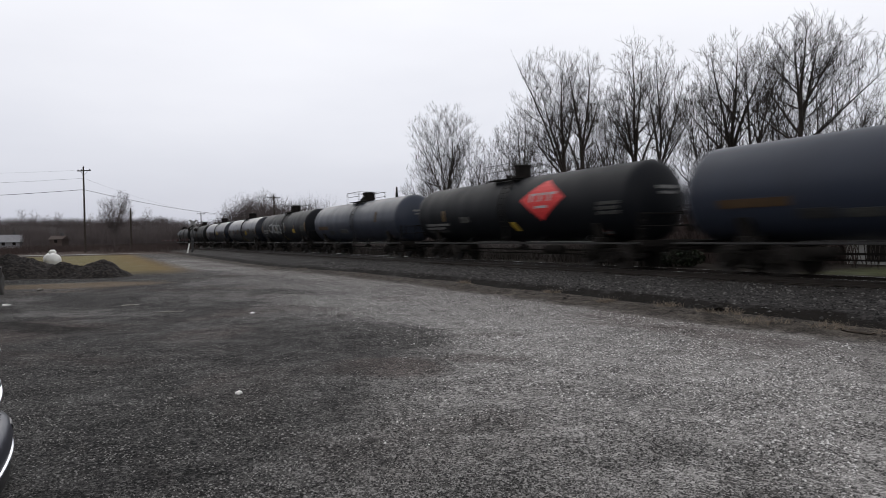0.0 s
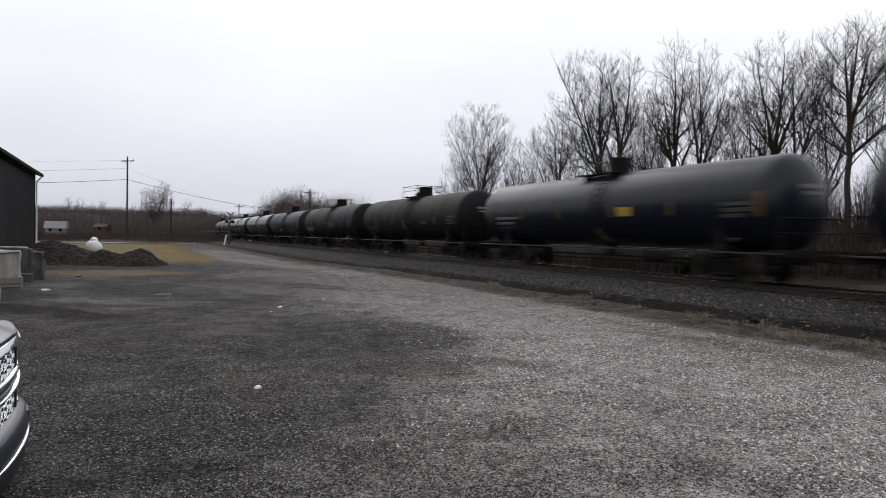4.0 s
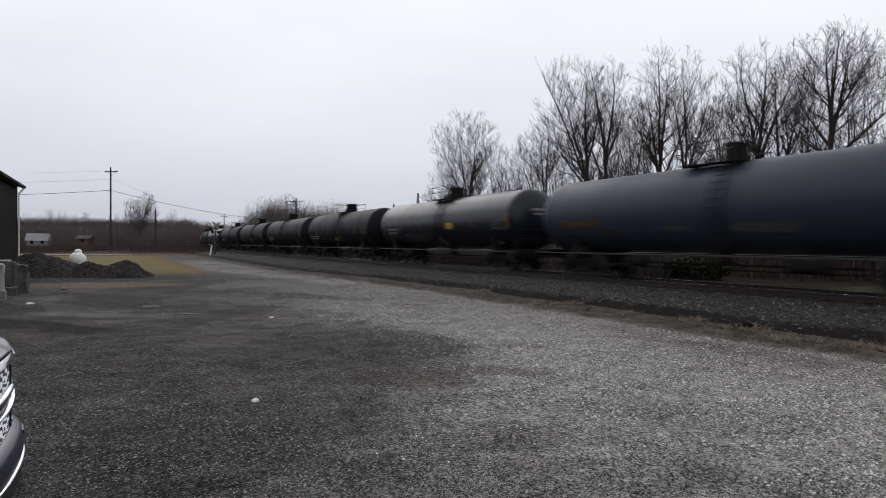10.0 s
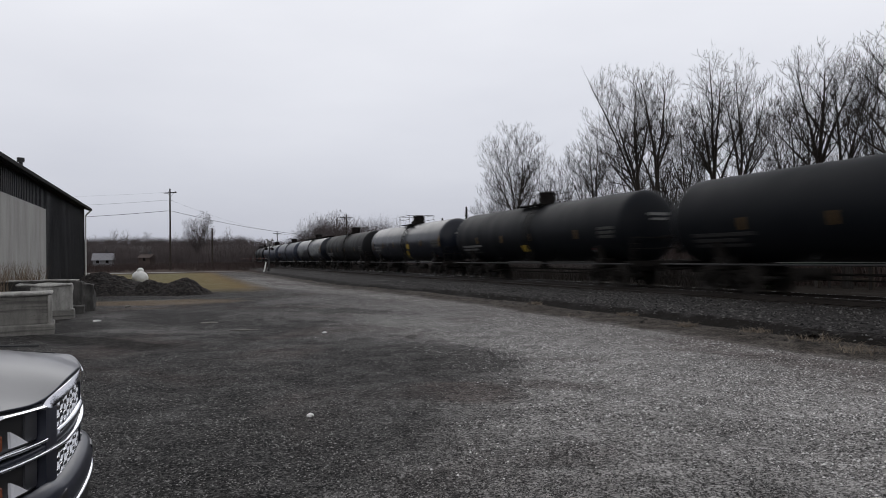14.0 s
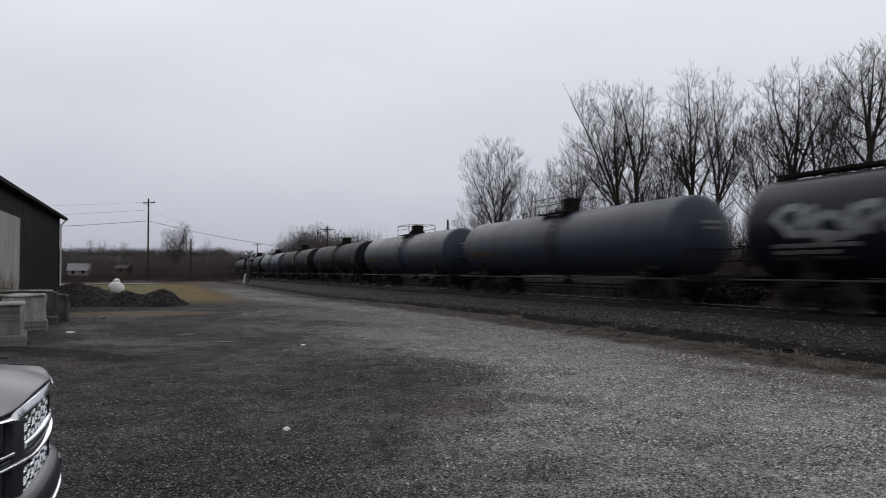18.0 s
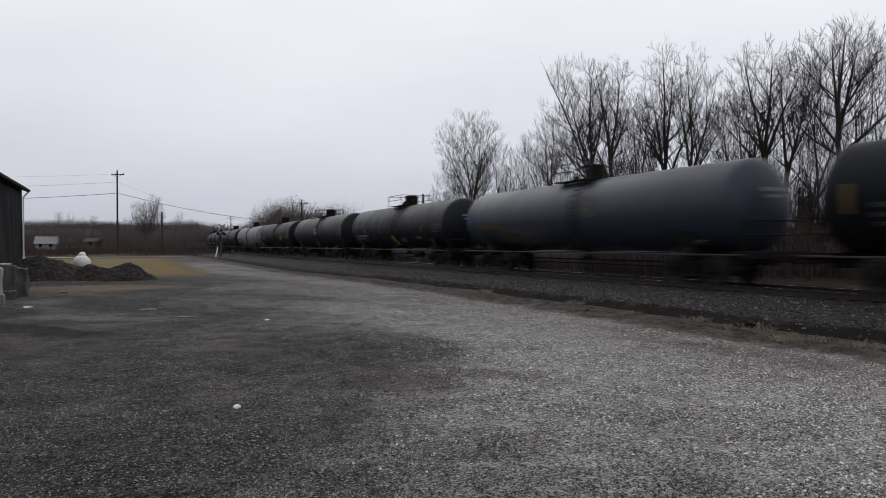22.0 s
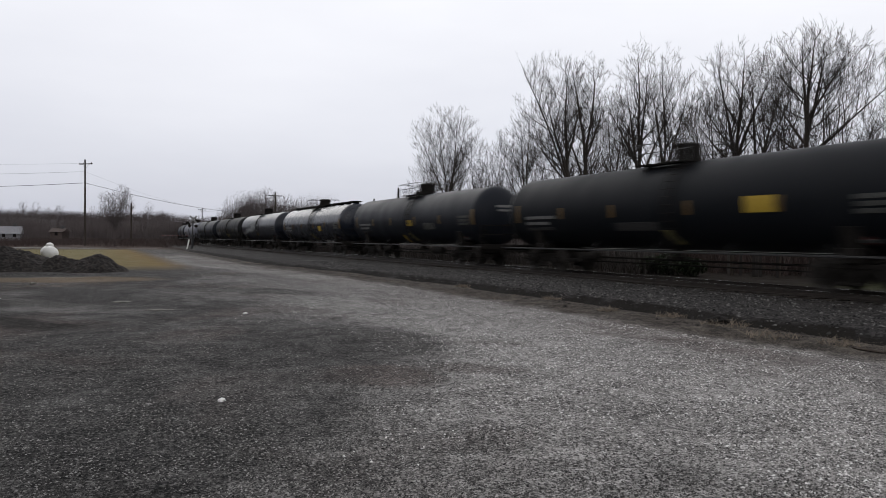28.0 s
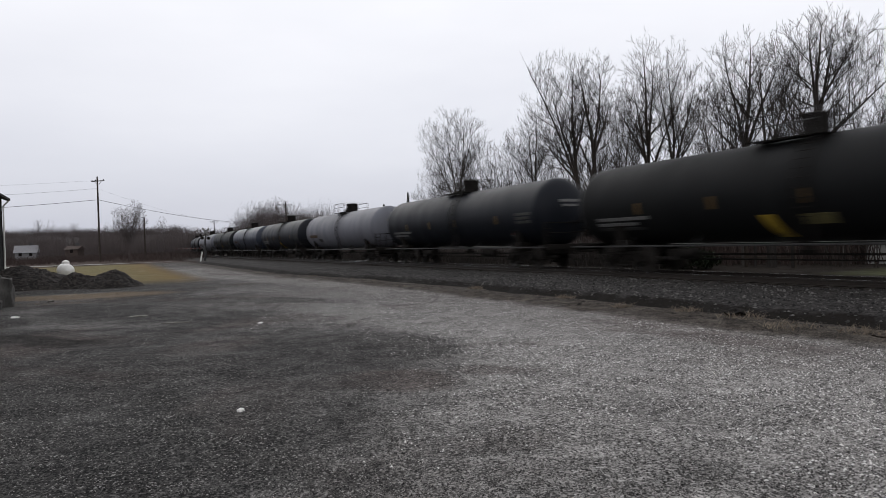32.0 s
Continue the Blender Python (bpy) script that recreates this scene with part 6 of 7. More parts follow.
# ---- soil heaps ----
def heap(at, rx, ry, h, turn, seed, label):
    """A heap of soil and stone: a lumpy mound."""
    n, m = 30, 64
    verts, faces = [], []
    for j in range(n + 1):
        r = j / n
        for i in range(m):
            a = 2 * math.pi * i / m
            wob = 1 + 0.16 * noise.noise(Vector((math.cos(a) * 1.6, math.sin(a) * 1.6, seed)))
            x, y = rx * r * math.cos(a) * wob, ry * r * math.sin(a) * wob
            z = h * (max(0, 1 - r ** 1.35)) * (1 + 0.30 * noise.noise(Vector((x * 1.3, y * 1.3, seed))))
            z += (0.07 * noise.noise(Vector((x * 4, y * 4, seed + 3))) + 0.03 * noise.noise(Vector((x * 11, y * 11, seed)))) * min(1, (1 - r) * 4)
            verts.append((x, y, z - 0.06))
    for j in range(n):
        for i in range(m):
            i2 = (i + 1) % m
            faces.append((j * m + i, (j + 1) * m + i, (j + 1) * m + i2, j * m + i2))
    ob = new("soil_mound", mesh_of("soil_mound", verts, faces, MAT["soil"]))
    ob.matrix_basis = pose(at[0], at[1], ground_z(*at), 0, 0, turn)
    return tagged(ob, label, "heap", "soil heaps beside the lot")


def soil_material():
    g = Nodes("dark_soil", 0.95, 0.0, 0.2)
    clod = g.cells(11, "Color")
    sp = g.n.new("ShaderNodeSeparateColor")
    g.l.new(clod, sp.inputs[0])
    c = g.mix(g.span(sp.outputs[0], 0.3, 0.98), (0.012, 0.0105, 0.0098), (0.036, 0.031, 0.028))
    c = g.mix(g.span(g.noise(16, 2, 0.6), 0.69, 0.75), c, (0.2, 0.19, 0.18))
    g.bump(g.noise(14, 4, 0.7), 0.7, 0.05)
    return g.done(c)


MAT["soil"] = soil_material()
heap((-16.2, 31.2), 2.9, 2.0, 1.12, 10, 1.0, "large heap of dark soil beside the shed wall")
heap((-18.6, 30.6), 2.0, 1.6, 0.85, -20, 5.0, "dark soil heap with weeds against the shed")
heap((-13.9, 31.0), 1.5, 1.1, 0.74, 0, 2.0, "small heap of dark stony soil")
heap((-12.3, 30.6), 1.5, 1.1, 0.84, 15, 3.0, "rounded heap of dark rubble and soil")


def propane_tank(x, y, turn):
    t = tagged(empty("propane_tank", pose(x, y, ground_z(x, y) - 0.14, 0, 0, turn) @ Matrix.Diagonal((0.94, 0.94, 0.9, 1))), "white horizontal propane tank with a domed cover", "tank")
    prof = [(-1.6 - 0.38 * math.sin(a), 0.47 * math.cos(a)) for a in np.radians([88, 70, 50, 30, 12])] + [(-1.6, 0.47), (1.6, 0.47)] + [(1.6 + 0.38 * math.sin(a), 0.47 * math.cos(a)) for a in np.radians([12, 30, 50, 70, 88])]
    v, f = lathe(prof, 28)
    part("vessel", mesh_of("vessel", v, f, MAT["white"], True), t, pose(0, 0, 0.76))
    bm = bmesh.new()
    add_rod(bm, (0, 0, 0), (0, 0, 0.16), 0.22, 0.22, 16)
    add_rod(bm, (0, 0, 0.16), (0, 0, 0.27), 0.22, 0.08, 16)
    part("dome", finish(bm, "dome", MAT["white"], True), t, pose(0, -0.9, 1.2))
    leg = box_mesh("leg", (0.8, 0.14, 0.4), MAT["concrete"], 0.02)
    for dy in (-1.1, 1.1):
        part("leg", leg, t, pose(0, dy, 0.16))
    return t


propane_tank(-19.72, 42.2, 27)


# ---- fence and shrubs beyond the railway ----
def board_fence(p, s0, s1, label, whole=0.94):
    q = land(p, s0)
    fence = tagged(empty("board_fence", pose(q.x, q.y, 0, 0, 0, math.degrees(math.atan2(TU.y, TU.x)))), label, "fence", "board fences beyond the railway")
    n = s1 - s0
    for z in (0.45, 1.15):
        part("fence_rail", box_mesh("fence_rail", (n, 0.05, 0.09), MAT["fence"]), fence, pose(n / 2, -0.05, z))
    boards = [box_mesh("board", (0.14, 0.025, h), MAT["fence_board"], 0.004) for h in (1.35, 1.42, 1.3)]
    x = 0.0
    k = 0
    while x < n:
        if RND.random() < whole:
            part("board", boards[k % 3], fence, pose(x, 0, 0.68 + RND.uniform(-0.04, 0.04), 0, RND.uniform(-1.5, 1.5), 0))
        x += 0.165
        k += 1
    post = box_mesh("post", (0.12, 0.12, 1.6), MAT["fence"], 0.01)
    for k in range(int(n / 2.4) + 1):
        part("post", post, fence, pose(k * 2.4, -0.13, 0.7))
    return fence


def fence_board_material():
    g = Nodes("fence_board_wood", 0.9, 0.0, 0.2)
    v = g.coords((9, 9, 0.7))
    c = g.mix(g.noise(3, 4, 0.6, v), (0.034, 0.030, 0.028), (0.085, 0.076, 0.070))
    c = g.mix(g.span(g.random(), 0.1, 0.8, 0.85, 0.0), c, (0.014, 0.0122, 0.0112))
    return g.done(c)


MAT["fence_board"] = fence_board_material()
board_fence(25.4, 31.6, 37.0, "old grey board fence beyond the railway")
board_fence(26.6, 25.6, 28.4, "broken board fence with missing boards in brown brush", 0.6)


q = land(33.0, 18.2)
far_house(q.x, q.y, math.degrees(math.atan2(TU.y, TU.x)) + 180, 13.5, 4, 1.35, 0.5, "low white outbuilding beyond the railway and a strip of lawn", "house_wall", "fence")


def evergreen_shrub(x, y, r, h, seed):
    rng = random.Random(seed)
    vs, fs = [], []
    n = 0
    for _ in range(900):
        d = Vector((rng.gauss(0, 1), rng.gauss(0, 1), rng.gauss(0, 1))).normalized() * (0.35 + 0.65 * rng.random() ** 0.5)
        c = Vector((d.x * r, d.y * r, h * 0.5 + d.z * h * 0.5))
        t = Vector((rng.gauss(0, 1), rng.gauss(0, 1), rng.gauss(0, 0.6))).normalized()
        u = t.cross(Vector((0.3, 0.2, 1))).normalized() * 0.035
        L = t * 0.1
        vs += [c - L, c + u, c + L, c - u]
        fs.append((n, n + 1, n + 2, n + 3))
        n += 4
    sh = tagged(empty("evergreen_shrub", pose(x, y, ground_z(x, y))), "small dark green evergreen shrub by the fence", "shrub", "evergreen shrubs by the fence")
    part("foliage", quick_mesh("foliage", np.array([v[:] for v in vs]), np.array(fs), MAT["leaf"]), sh)
    for _ in range(7):
        part("stem", rods_mesh("stem", [((0, 0, -0.05), (rng.gauss(0, r * 0.4), rng.gauss(0, r * 0.4), h * 0.8), 0.015)], MAT["bark"], 5), sh)
    return sh


MAT["leaf"] = surface("evergreen_leaf", (0.010, 0.019, 0.009), (0.024, 0.036, 0.016), 6, 0.6)
for k, (s, r, h) in enumerate(((29.2, 0.95, 1.1), (28.1, 0.7, 0.85), (30.4, 0.8, 0.9))):
    q = land(24.1, s)
    evergreen_shrub(q.x, q.y, r, h, 70 + k)


def conifer(x, y, h, seed):
    rng = random.Random(seed)
    tree = tagged(empty("conifer", pose(x, y, ground_z(x, y))), "small dark pointed spruce among the bare trees", "tree")
    part("trunk", rods_mesh("trunk", [((0, 0, -0.1), (0, 0, h), 0.09)], MAT["bark"], 7), tree)
    vs, fs, n = [], [], 0
    for k in range(1900):
        t = rng.random() ** 0.8
        z = h * (0.12 + 0.88 * t)
        reach = (1 - t) * h * 0.17 * rng.uniform(0.2, 1.0) + 0.03
        a = rng.uniform(0, 6.283)
        c = Vector((math.cos(a) * reach, math.sin(a) * reach, z - reach * 0.25))
        d = Vector((math.cos(a), math.sin(a), -0.25)) * 0.17
        s = Vector((-math.sin(a), math.cos(a), 0)) * 0.04
        vs += [c - d, c + s, c + d, c - s]
        fs.append((n, n + 1, n + 2, n + 3))
        n += 4
    part("crown", quick_mesh("crown", np.array([v[:] for v in vs]), np.array(fs), MAT["needle"]), tree)


conifer(3.4, 86.0, 8.3, 1)
conifer(0.2, 92.0, 7.2, 2)
conifer(5.2, 88.0, 7.2, 3)


# ---- loose stones ----
def stones(name, label, mat, count, place, lo, hi, seed):
    """Angular stones in one piece, each a faceted chip with its own proportions."""
    rng = np.random.default_rng(seed)
    pts = place(rng, count)
    n = len(pts)
    r = lo + (hi - lo) * rng.random(n) ** 2
    base = np.array([[1, 0.3, 0], [-0.2, 1, 0], [-1, -0.2, 0], [0.2, -1, 0], [0, 0, 1]], float)
    tri = np.array([[0, 1, 4], [1, 2, 4], [2, 3, 4], [3, 0, 4]])
    v = base[None] * (1 + 0.5 * (rng.random((n, 5, 1)) - 0.5)) + 0.5 * (rng.random((n, 5, 3)) - 0.5) * np.array([1, 1, 0.3])
    v *= (np.c_[0.9 + 0.6 * rng.random(n), 0.6 + 0.4 * rng.random(n), 0.55 + 0.5 * rng.random(n)] * r[:, None])[:, None]
    a = rng.random(n) * 6.283
    c, s = np.cos(a)[:, None], np.sin(a)[:, None]
    x, y = v[..., 0] * c - v[..., 1] * s, v[..., 0] * s + v[..., 1] * c
    v = np.stack([x, y, v[..., 2]], -1) + pts[:, None]
    v[..., 2] -= 0.05 * r[:, None]
    f = (tri[None] + 5 * np.arange(n)[:, None, None]).reshape(-1, 3)
    ob = new(name, quick_mesh(name, v.reshape(-1, 3), f, mat))
    return tagged(ob, label, "gravel", kind="stuff")


def stone_material(name, a, b, pale):
    g = Nodes(name, 0.9, 0.0, 0.06)
    k = g.island()
    c = g.mix(k, a, b)
    c = g.mix(g.span(g.math("FRACT", g.math("MULTIPLY", k, 37.0)), 0.70, 0.86), c, pale)
    g.bump(g.noise(120, 2, 0.6), 0.2, 0.004)
    return g.done(c)


def on_land(rng, count, p_of, s_of):
    p, s = p_of(rng, count), s_of(rng, count)
    out = np.zeros((count, 3))
    for k in range(count):
        q = land(p[k] + verge(s[k]) * min(max((19.0 - p[k]) / 8.0, 0.0), 1.0), s[k])
        out[k] = (q.x, q.y, ground_z(q.x, q.y))
    return out


def near_lot(rng, count):
    """Stones of the lot, thick near the camera and thinning with distance."""
    d = 3.3 + 25 * rng.random(count) ** 1.75
    a = rng.uniform(-0.66, 0.62, count) + 0.07
    x, y = d * np.tan(a), d
    p = x * TN.x + y * TN.y
    s = (x - TRACK.x) * TU.x + y * TU.y
    keep = p < 8.6 + np.array([verge(k) for k in s])
    mx, my = (x + 6.9) * 0.866 - (y - 12.9) * 0.5, (x + 6.9) * 0.5 + (y - 12.9) * 0.866
    keep &= (mx / 2.9) ** 2 + (my / 0.6) ** 2 > 1
    x, y = x[keep], y[keep]
    return np.c_[x, y, [ground_z(i, j) for i, j in zip(x, y)]]


MAT["pebble"] = stone_material("lot_pebbles", (0.026, 0.0252, 0.0245), (0.32, 0.310, 0.300), (0.57, 0.557, 0.543))
MAT["pebble_dark"] = stone_material("dark_pebbles", (0.008, 0.008, 0.0083), (0.085, 0.0825, 0.080), (0.24, 0.234, 0.226))
MAT["ballast"] = stone_material("ballast_stone", (0.009, 0.0086, 0.0085), (0.042, 0.040, 0.039), (0.095, 0.092, 0.089))


def split_lot(light):
    def place(rng, count):
        pts = near_lot(rng, count)
        p = pts[:, 0] * TN.x + pts[:, 1] * TN.y
        p = p + np.array([2.2 * noise.noise(Vector((x * 0.3, y * 0.3, 9))) for x, y in pts[:, :2]])
        w = np.clip((p - 2.6) / 3.2, 0, 1) * np.clip(1.35 - pts[:, 1] / 34, 0.4, 1)
        for sx, sy, half_l, half_w, turn_, amount, tone_ in STAINS:
            if tone_ in ("damp", "rust", "mud"):
                c, n = math.cos(radians(turn_)), math.sin(radians(turn_))
                dx, dy = pts[:, 0] - sx, pts[:, 1] - sy
                far = np.hypot((dx * c + dy * n) / half_l, (dy * c - dx * n) / half_w)
                w = w * (1 - amount * np.clip(1.7 - 1.2 * far, 0, 1))
        keep = (rng.random(len(pts)) < w) == light
        return pts[keep]
    return place


stones("loose_gravel", "pale grey angular gravel on the drive", MAT["pebble"], 380000, split_lot(True), 0.0055, 0.014, 1)
stones("loose_gravel", "dark wet gravel on the lot", MAT["pebble_dark"], 230000, split_lot(False), 0.004, 0.0105, 2)
stones("ballast_stones", "dark crushed-stone ballast beside the rails", MAT["ballast"], 30000, lambda r, n: on_land(r, n, lambda r, n: 11.4 + 9.2 * r.random(n), lambda r, n: 1 + 48 * r.random(n) ** 1.3), 0.02, 0.05, 3)
stones("soil_clods", "dark clods in the ditch beside the ballast", MAT["soil"], 1200, lambda r, n: on_land(r, n, lambda r, n: 9.2 + 1.2 * r.random(n), lambda r, n: 1 + 45 * r.random(n)), 0.015, 0.045, 4)


def flat_scrap(name, x, y, w, d, h, mat, turn, label, seed):
    bm = bmesh.new()
    bmesh.ops.create_icosphere(bm, subdivisions=3, radius=0.5)
    for v in bm.verts:
        q = v.co.copy()
        v.co += noise.noise_vector(q * 3.0 + Vector((seed * 7.0, 0, 0))) * 0.22 + noise.noise_vector(q * 8.0 + Vector((0, seed, 0))) * 0.07
        v.co = Vector((v.co.x * w * 1.15, v.co.y * d * 1.15, max(v.co.z, -0.35) * h * 1.3))
    ob = new(name, finish(bm, name, MAT[mat], True))
    ob.matrix_basis = pose(x, y, ground_z(x, y) + h * 0.3, 0, 0, turn)
    return tagged(ob, label, "debris")


flat_scrap("stone", -1.41, 6.62, 0.062, 0.05, 0.036, "white", 20, "small white stone lying on dark gravel", 1)
flat_scrap("stone", -6.0, 16.6, 0.34, 0.2, 0.03, "concrete", 5, "flat pale slab of stone lying in the gravel", 2)
flat_scrap("stone", -4.5, 14.6, 0.5, 0.1, 0.02, "concrete", 4, "long thin strip of pale scrap in the gravel", 3)
flat_scrap("stone", -2.6, 14.0, 0.09, 0.06, 0.025, "white", 40, "small pale stone on dark gravel", 4)
flat_scrap("stone", -9.2, 17.2, 0.16, 0.1, 0.04, "white", 30, "crumpled white scrap beside the concrete block", 5)
flat_scrap("stone", -11.0, 22.6, 0.18, 0.13, 0.08, "concrete", 60, "pale stone at the foot of the soil heap", 6)
qs = land(9.95 + verge(15.9), 15.9)
flat_scrap("tyre_scrap", qs.x, qs.y, 0.5, 0.22, 0.14, "under", 30, "black rubber scrap lying in dead grass", 7)
qs = land(9.3 + verge(12.9), 12.9)
flat_scrap("plank", qs.x, qs.y, 0.4, 0.08, 0.03, "fence", 112, "weathered plank half buried in gravel", 8)


# ---- the parked pickup ----
def glossy(name, colour, rough, metal, coat=0.0, spec=0.5):
    g = Nodes(name, rough, metal, spec)
    g.bsdf.inputs["Coat Weight"].default_value = coat
    g.bsdf.inputs["Coat Roughness"].default_value = 0.05
    n = g.noise(60, 2, 0.6)
    c = g.mix(g.span(n, 0.3, 0.7, 0.0, 0.12), colour, tuple(min(1, q * 1.4 + 0.01) for q in colour))
    return g.done(c)


MAT["car_paint"] = glossy("dark_silver_paint", (0.024, 0.0265, 0.038), 0.30, 0.1, 0.08, 0.22)
MAT["chrome"] = glossy("chrome_trim", (0.62, 0.63, 0.66), 0.12, 1.0)
MAT["smoked"] = glossy("smoked_lamp_interior", (0.045, 0.045, 0.05), 0.3, 0.0)
MAT["amber_lens"] = glossy("amber_lens", (0.20, 0.06, 0.025), 0.25, 0.0)
MAT["grille_chrome"] = glossy("grille_chrome", (0.5, 0.51, 0.53), 0.18, 1.0)
MAT["black_plastic"] = glossy("black_plastic", (0.012, 0.012, 0.013), 0.35, 0.0)
MAT["lamp_white"] = surface("white_lamp_reflector", (0.8, 0.8, 0.82), (0.7, 0.7, 0.72), 8, 0.25)
MAT["tyre"] = surface("tyre_rubber", (0.015, 0.015, 0.015), (0.03, 0.029, 0.028), 6, 0.85)


def glass_material(name, tint):
    g = Nodes(name, 0.03, 0.0, 0.5)
    g.bsdf.inputs["Transmission Weight"].default_value = 0.9
    return g.done(tint)


MAT["car_glass"] = glass_material("tinted_car_glass", (0.10, 0.11, 0.11))


def bow(y, z=0.8):
    """How far forward the truck's nose stands at y across it."""
    return -0.16 * (abs(y) / 0.95) ** 2.4 - 0.10 * max(0.0, abs(y) - 0.8) ** 1.0


def band(name, rows, out, thick, mat, truck, label="", segs=4, round_=0.008, lean=0.0):
    """A band on the bowed nose through rows of (y, low z, high z), standing out in front of it by out."""
    line = []
    for (ya, la, ha), (yb, lb, hb) in zip(rows, rows[1:]):
        for k in range(segs):
            t = k / segs
            line.append((ya + (yb - ya) * t, la + (lb - la) * t, ha + (hb - ha) * t))
    line.append(rows[-1])
    verts, faces = [], []
    for y, z0, z1 in line:
        rr = min(round_, (z1 - z0) * 0.35)
        for x, z in ((-thick, z0), (-rr, z0), (0.0, z0 + rr), (lean, z1 - rr), (lean - rr, z1), (lean - thick, z1)):
            verts.append((bow(y) + out + x, y, z))
    n = len(line)
    for i in range(n - 1):
        for j in range(6):
            p, q = i * 6 + j, i * 6 + (j + 1) % 6
            faces.append((p, q, q + 6, p + 6))
    faces += [tuple(range(5, -1, -1)), tuple((n - 1) * 6 + j for j in range(6))]
    me = mesh_of(name, verts, faces, MAT[mat], True)
    me.set_sharp_from_angle(angle=radians(50))
    return part(name, me, truck, None, label)


def mirrored(rows, sgn):
    """Rows for the near or the far side, always from low y to high y."""
    return rows if sgn < 0 else [(-y, a, b) for y, a, b in reversed(rows)]


def cell_rods(y0, y1, z0, z1, out, cols, rows):
    """A honeycomb of rods on the bowed nose."""
    rods = []
    wy, hz = (y1 - y0) / cols, (z1 - z0) / rows
    for i in range(cols):
        for j in range(rows):
            cy, cz = y0 + (i + 0.5) * wy, z0 + (j + (0.5 if i % 2 else 0.28)) * hz
            ring = [(cy + 0.56 * wy * math.cos(k * math.pi / 3), cz + 0.46 * hz * math.sin(k * math.pi / 3)) for k in range(7)]
            pts = [(bow(y) + out, y, min(max(z, z0), z1)) for y, z in ring]
            rods += [(p, q, 0.0095) for p, q in zip(pts, pts[1:]) if (Vector(p) - Vector(q)).length > 0.004]
    return rods


def pickup(x, y, turn):
    t = tagged(empty("pickup_truck", pose(x, y, ground_z(x, y), 0, 0, turn)), "dark silver pickup truck with chrome grille parked on gravel", "truck")
    # hood: a nearly level sheet with a raised middle, rolled down sharply at the nose
    verts, faces = [], []
    us = [0, 0.15, 0.3, 0.45, 0.6, 0.72, 0.8, 0.86, 0.9, 0.93, 0.955, 0.975, 0.99, 1.0]
    nx, ny = len(us) - 1, 32
    for u in us:
        for j in range(ny + 1):
            yy = -0.95 + 1.9 * j / ny
            k = abs(yy)
            rim = 0.957 - 0.035 * smooth_step(0.12, 0.56, k) + 0.03 * smooth_step(0.6, 0.95, k)
            xx = -1.35 + (bow(yy) + 0.012 + 1.35) * u
            crown = 1.082 - 0.01 * u - 0.09 * (k / 0.95) ** 2.2
            crown += 0.024 * smooth_step(0.50, 0.42, k) * smooth_step(0.9, 0.5, u)
            roll = (max(u - 0.62, 0.0) / 0.38) ** 2.1
            verts.append((xx, yy, crown + (rim - crown) * roll))
    w = ny + 1
    for i in range(nx):
        for j in range(ny):
            faces.append((i * w + j, (i + 1) * w + j, (i + 1) * w + j + 1, i * w + j + 1))
    n = len(verts)
    edge = [nx * w + j for j in range(w)]
    for j in edge:
        a, b, c = verts[j]
        verts.append((a - 0.03, b, c - 0.012))
    for k in range(w - 1):
        faces.append((edge[k], n + k, n + k + 1, edge[k + 1]))
    part("hood", mesh_of("hood", verts, faces, MAT["car_paint"], True), t)
    part("cowl", box_mesh("cowl", (0.2, 1.7, 0.05), MAT["black_plastic"], 0.015), t, pose(-1.42, 0, 1.08), "black plastic cowl at the hood's rear edge")
    for sgn in (-1, 1):
        crease = [((-1.3, sgn * 0.47, 1.102), (-0.62, sgn * 0.455, 1.094), 0.006), ((-0.62, sgn * 0.455, 1.094), (-0.24, sgn * 0.44, 1.078), 0.006)]
        part("hood_crease", rods_mesh("hood_crease", crease, MAT["black_plastic"], 6), t)
    # fender sides
    for sgn in (-1, 1):
        verts, faces = [], []
        prof = [(0.95, 1.03), (0.975, 1.0), (0.99, 0.9), (0.99, 0.62), (0.96, 0.45)]
        xs = np.linspace(-1.35, -0.24, 10)
        for xx in xs:
            for yy, zz in prof:
                verts.append((xx, sgn * (yy - 0.03 * smooth_step(-0.7, -0.2, xx)), zz - (0.06 * smooth_step(-0.8, -0.2, xx) if zz > 0.95 else 0)))
        k = len(prof)
        for i in range(len(xs) - 1):
            for j in range(k - 1):
                faces.append((i * k + j, i * k + j + 1, (i + 1) * k + j + 1, (i + 1) * k + j))
        part("fender", mesh_of("fender", verts, faces, MAT["car_paint"], True), t)
    # nose: black core, then chrome, lamps, posts and two grilles
    band("nose_core", [(-0.95, 0.30, 0.94), (-0.5, 0.30, 0.91), (0.5, 0.30, 0.91), (0.95, 0.30, 0.94)], -0.06, 0.4, "black_plastic", t)
    band("grille_brow", [(-0.535, 0.875, 0.902), (-0.47, 0.862, 0.932), (-0.25, 0.876, 0.938), (0.0, 0.893, 0.942), (0.25, 0.876, 0.938), (0.47, 0.862, 0.932), (0.535, 0.875, 0.902)], 0.026, 0.06, "chrome", t, "broad chrome bar over the grille", 5, 0.012, -0.014)
    band("body_band", [(-0.95, 0.695, 0.725), (-0.5, 0.67, 0.70), (0.0, 0.655, 0.705), (0.5, 0.67, 0.70), (0.95, 0.695, 0.725)], 0.006, 0.05, "car_paint", t)
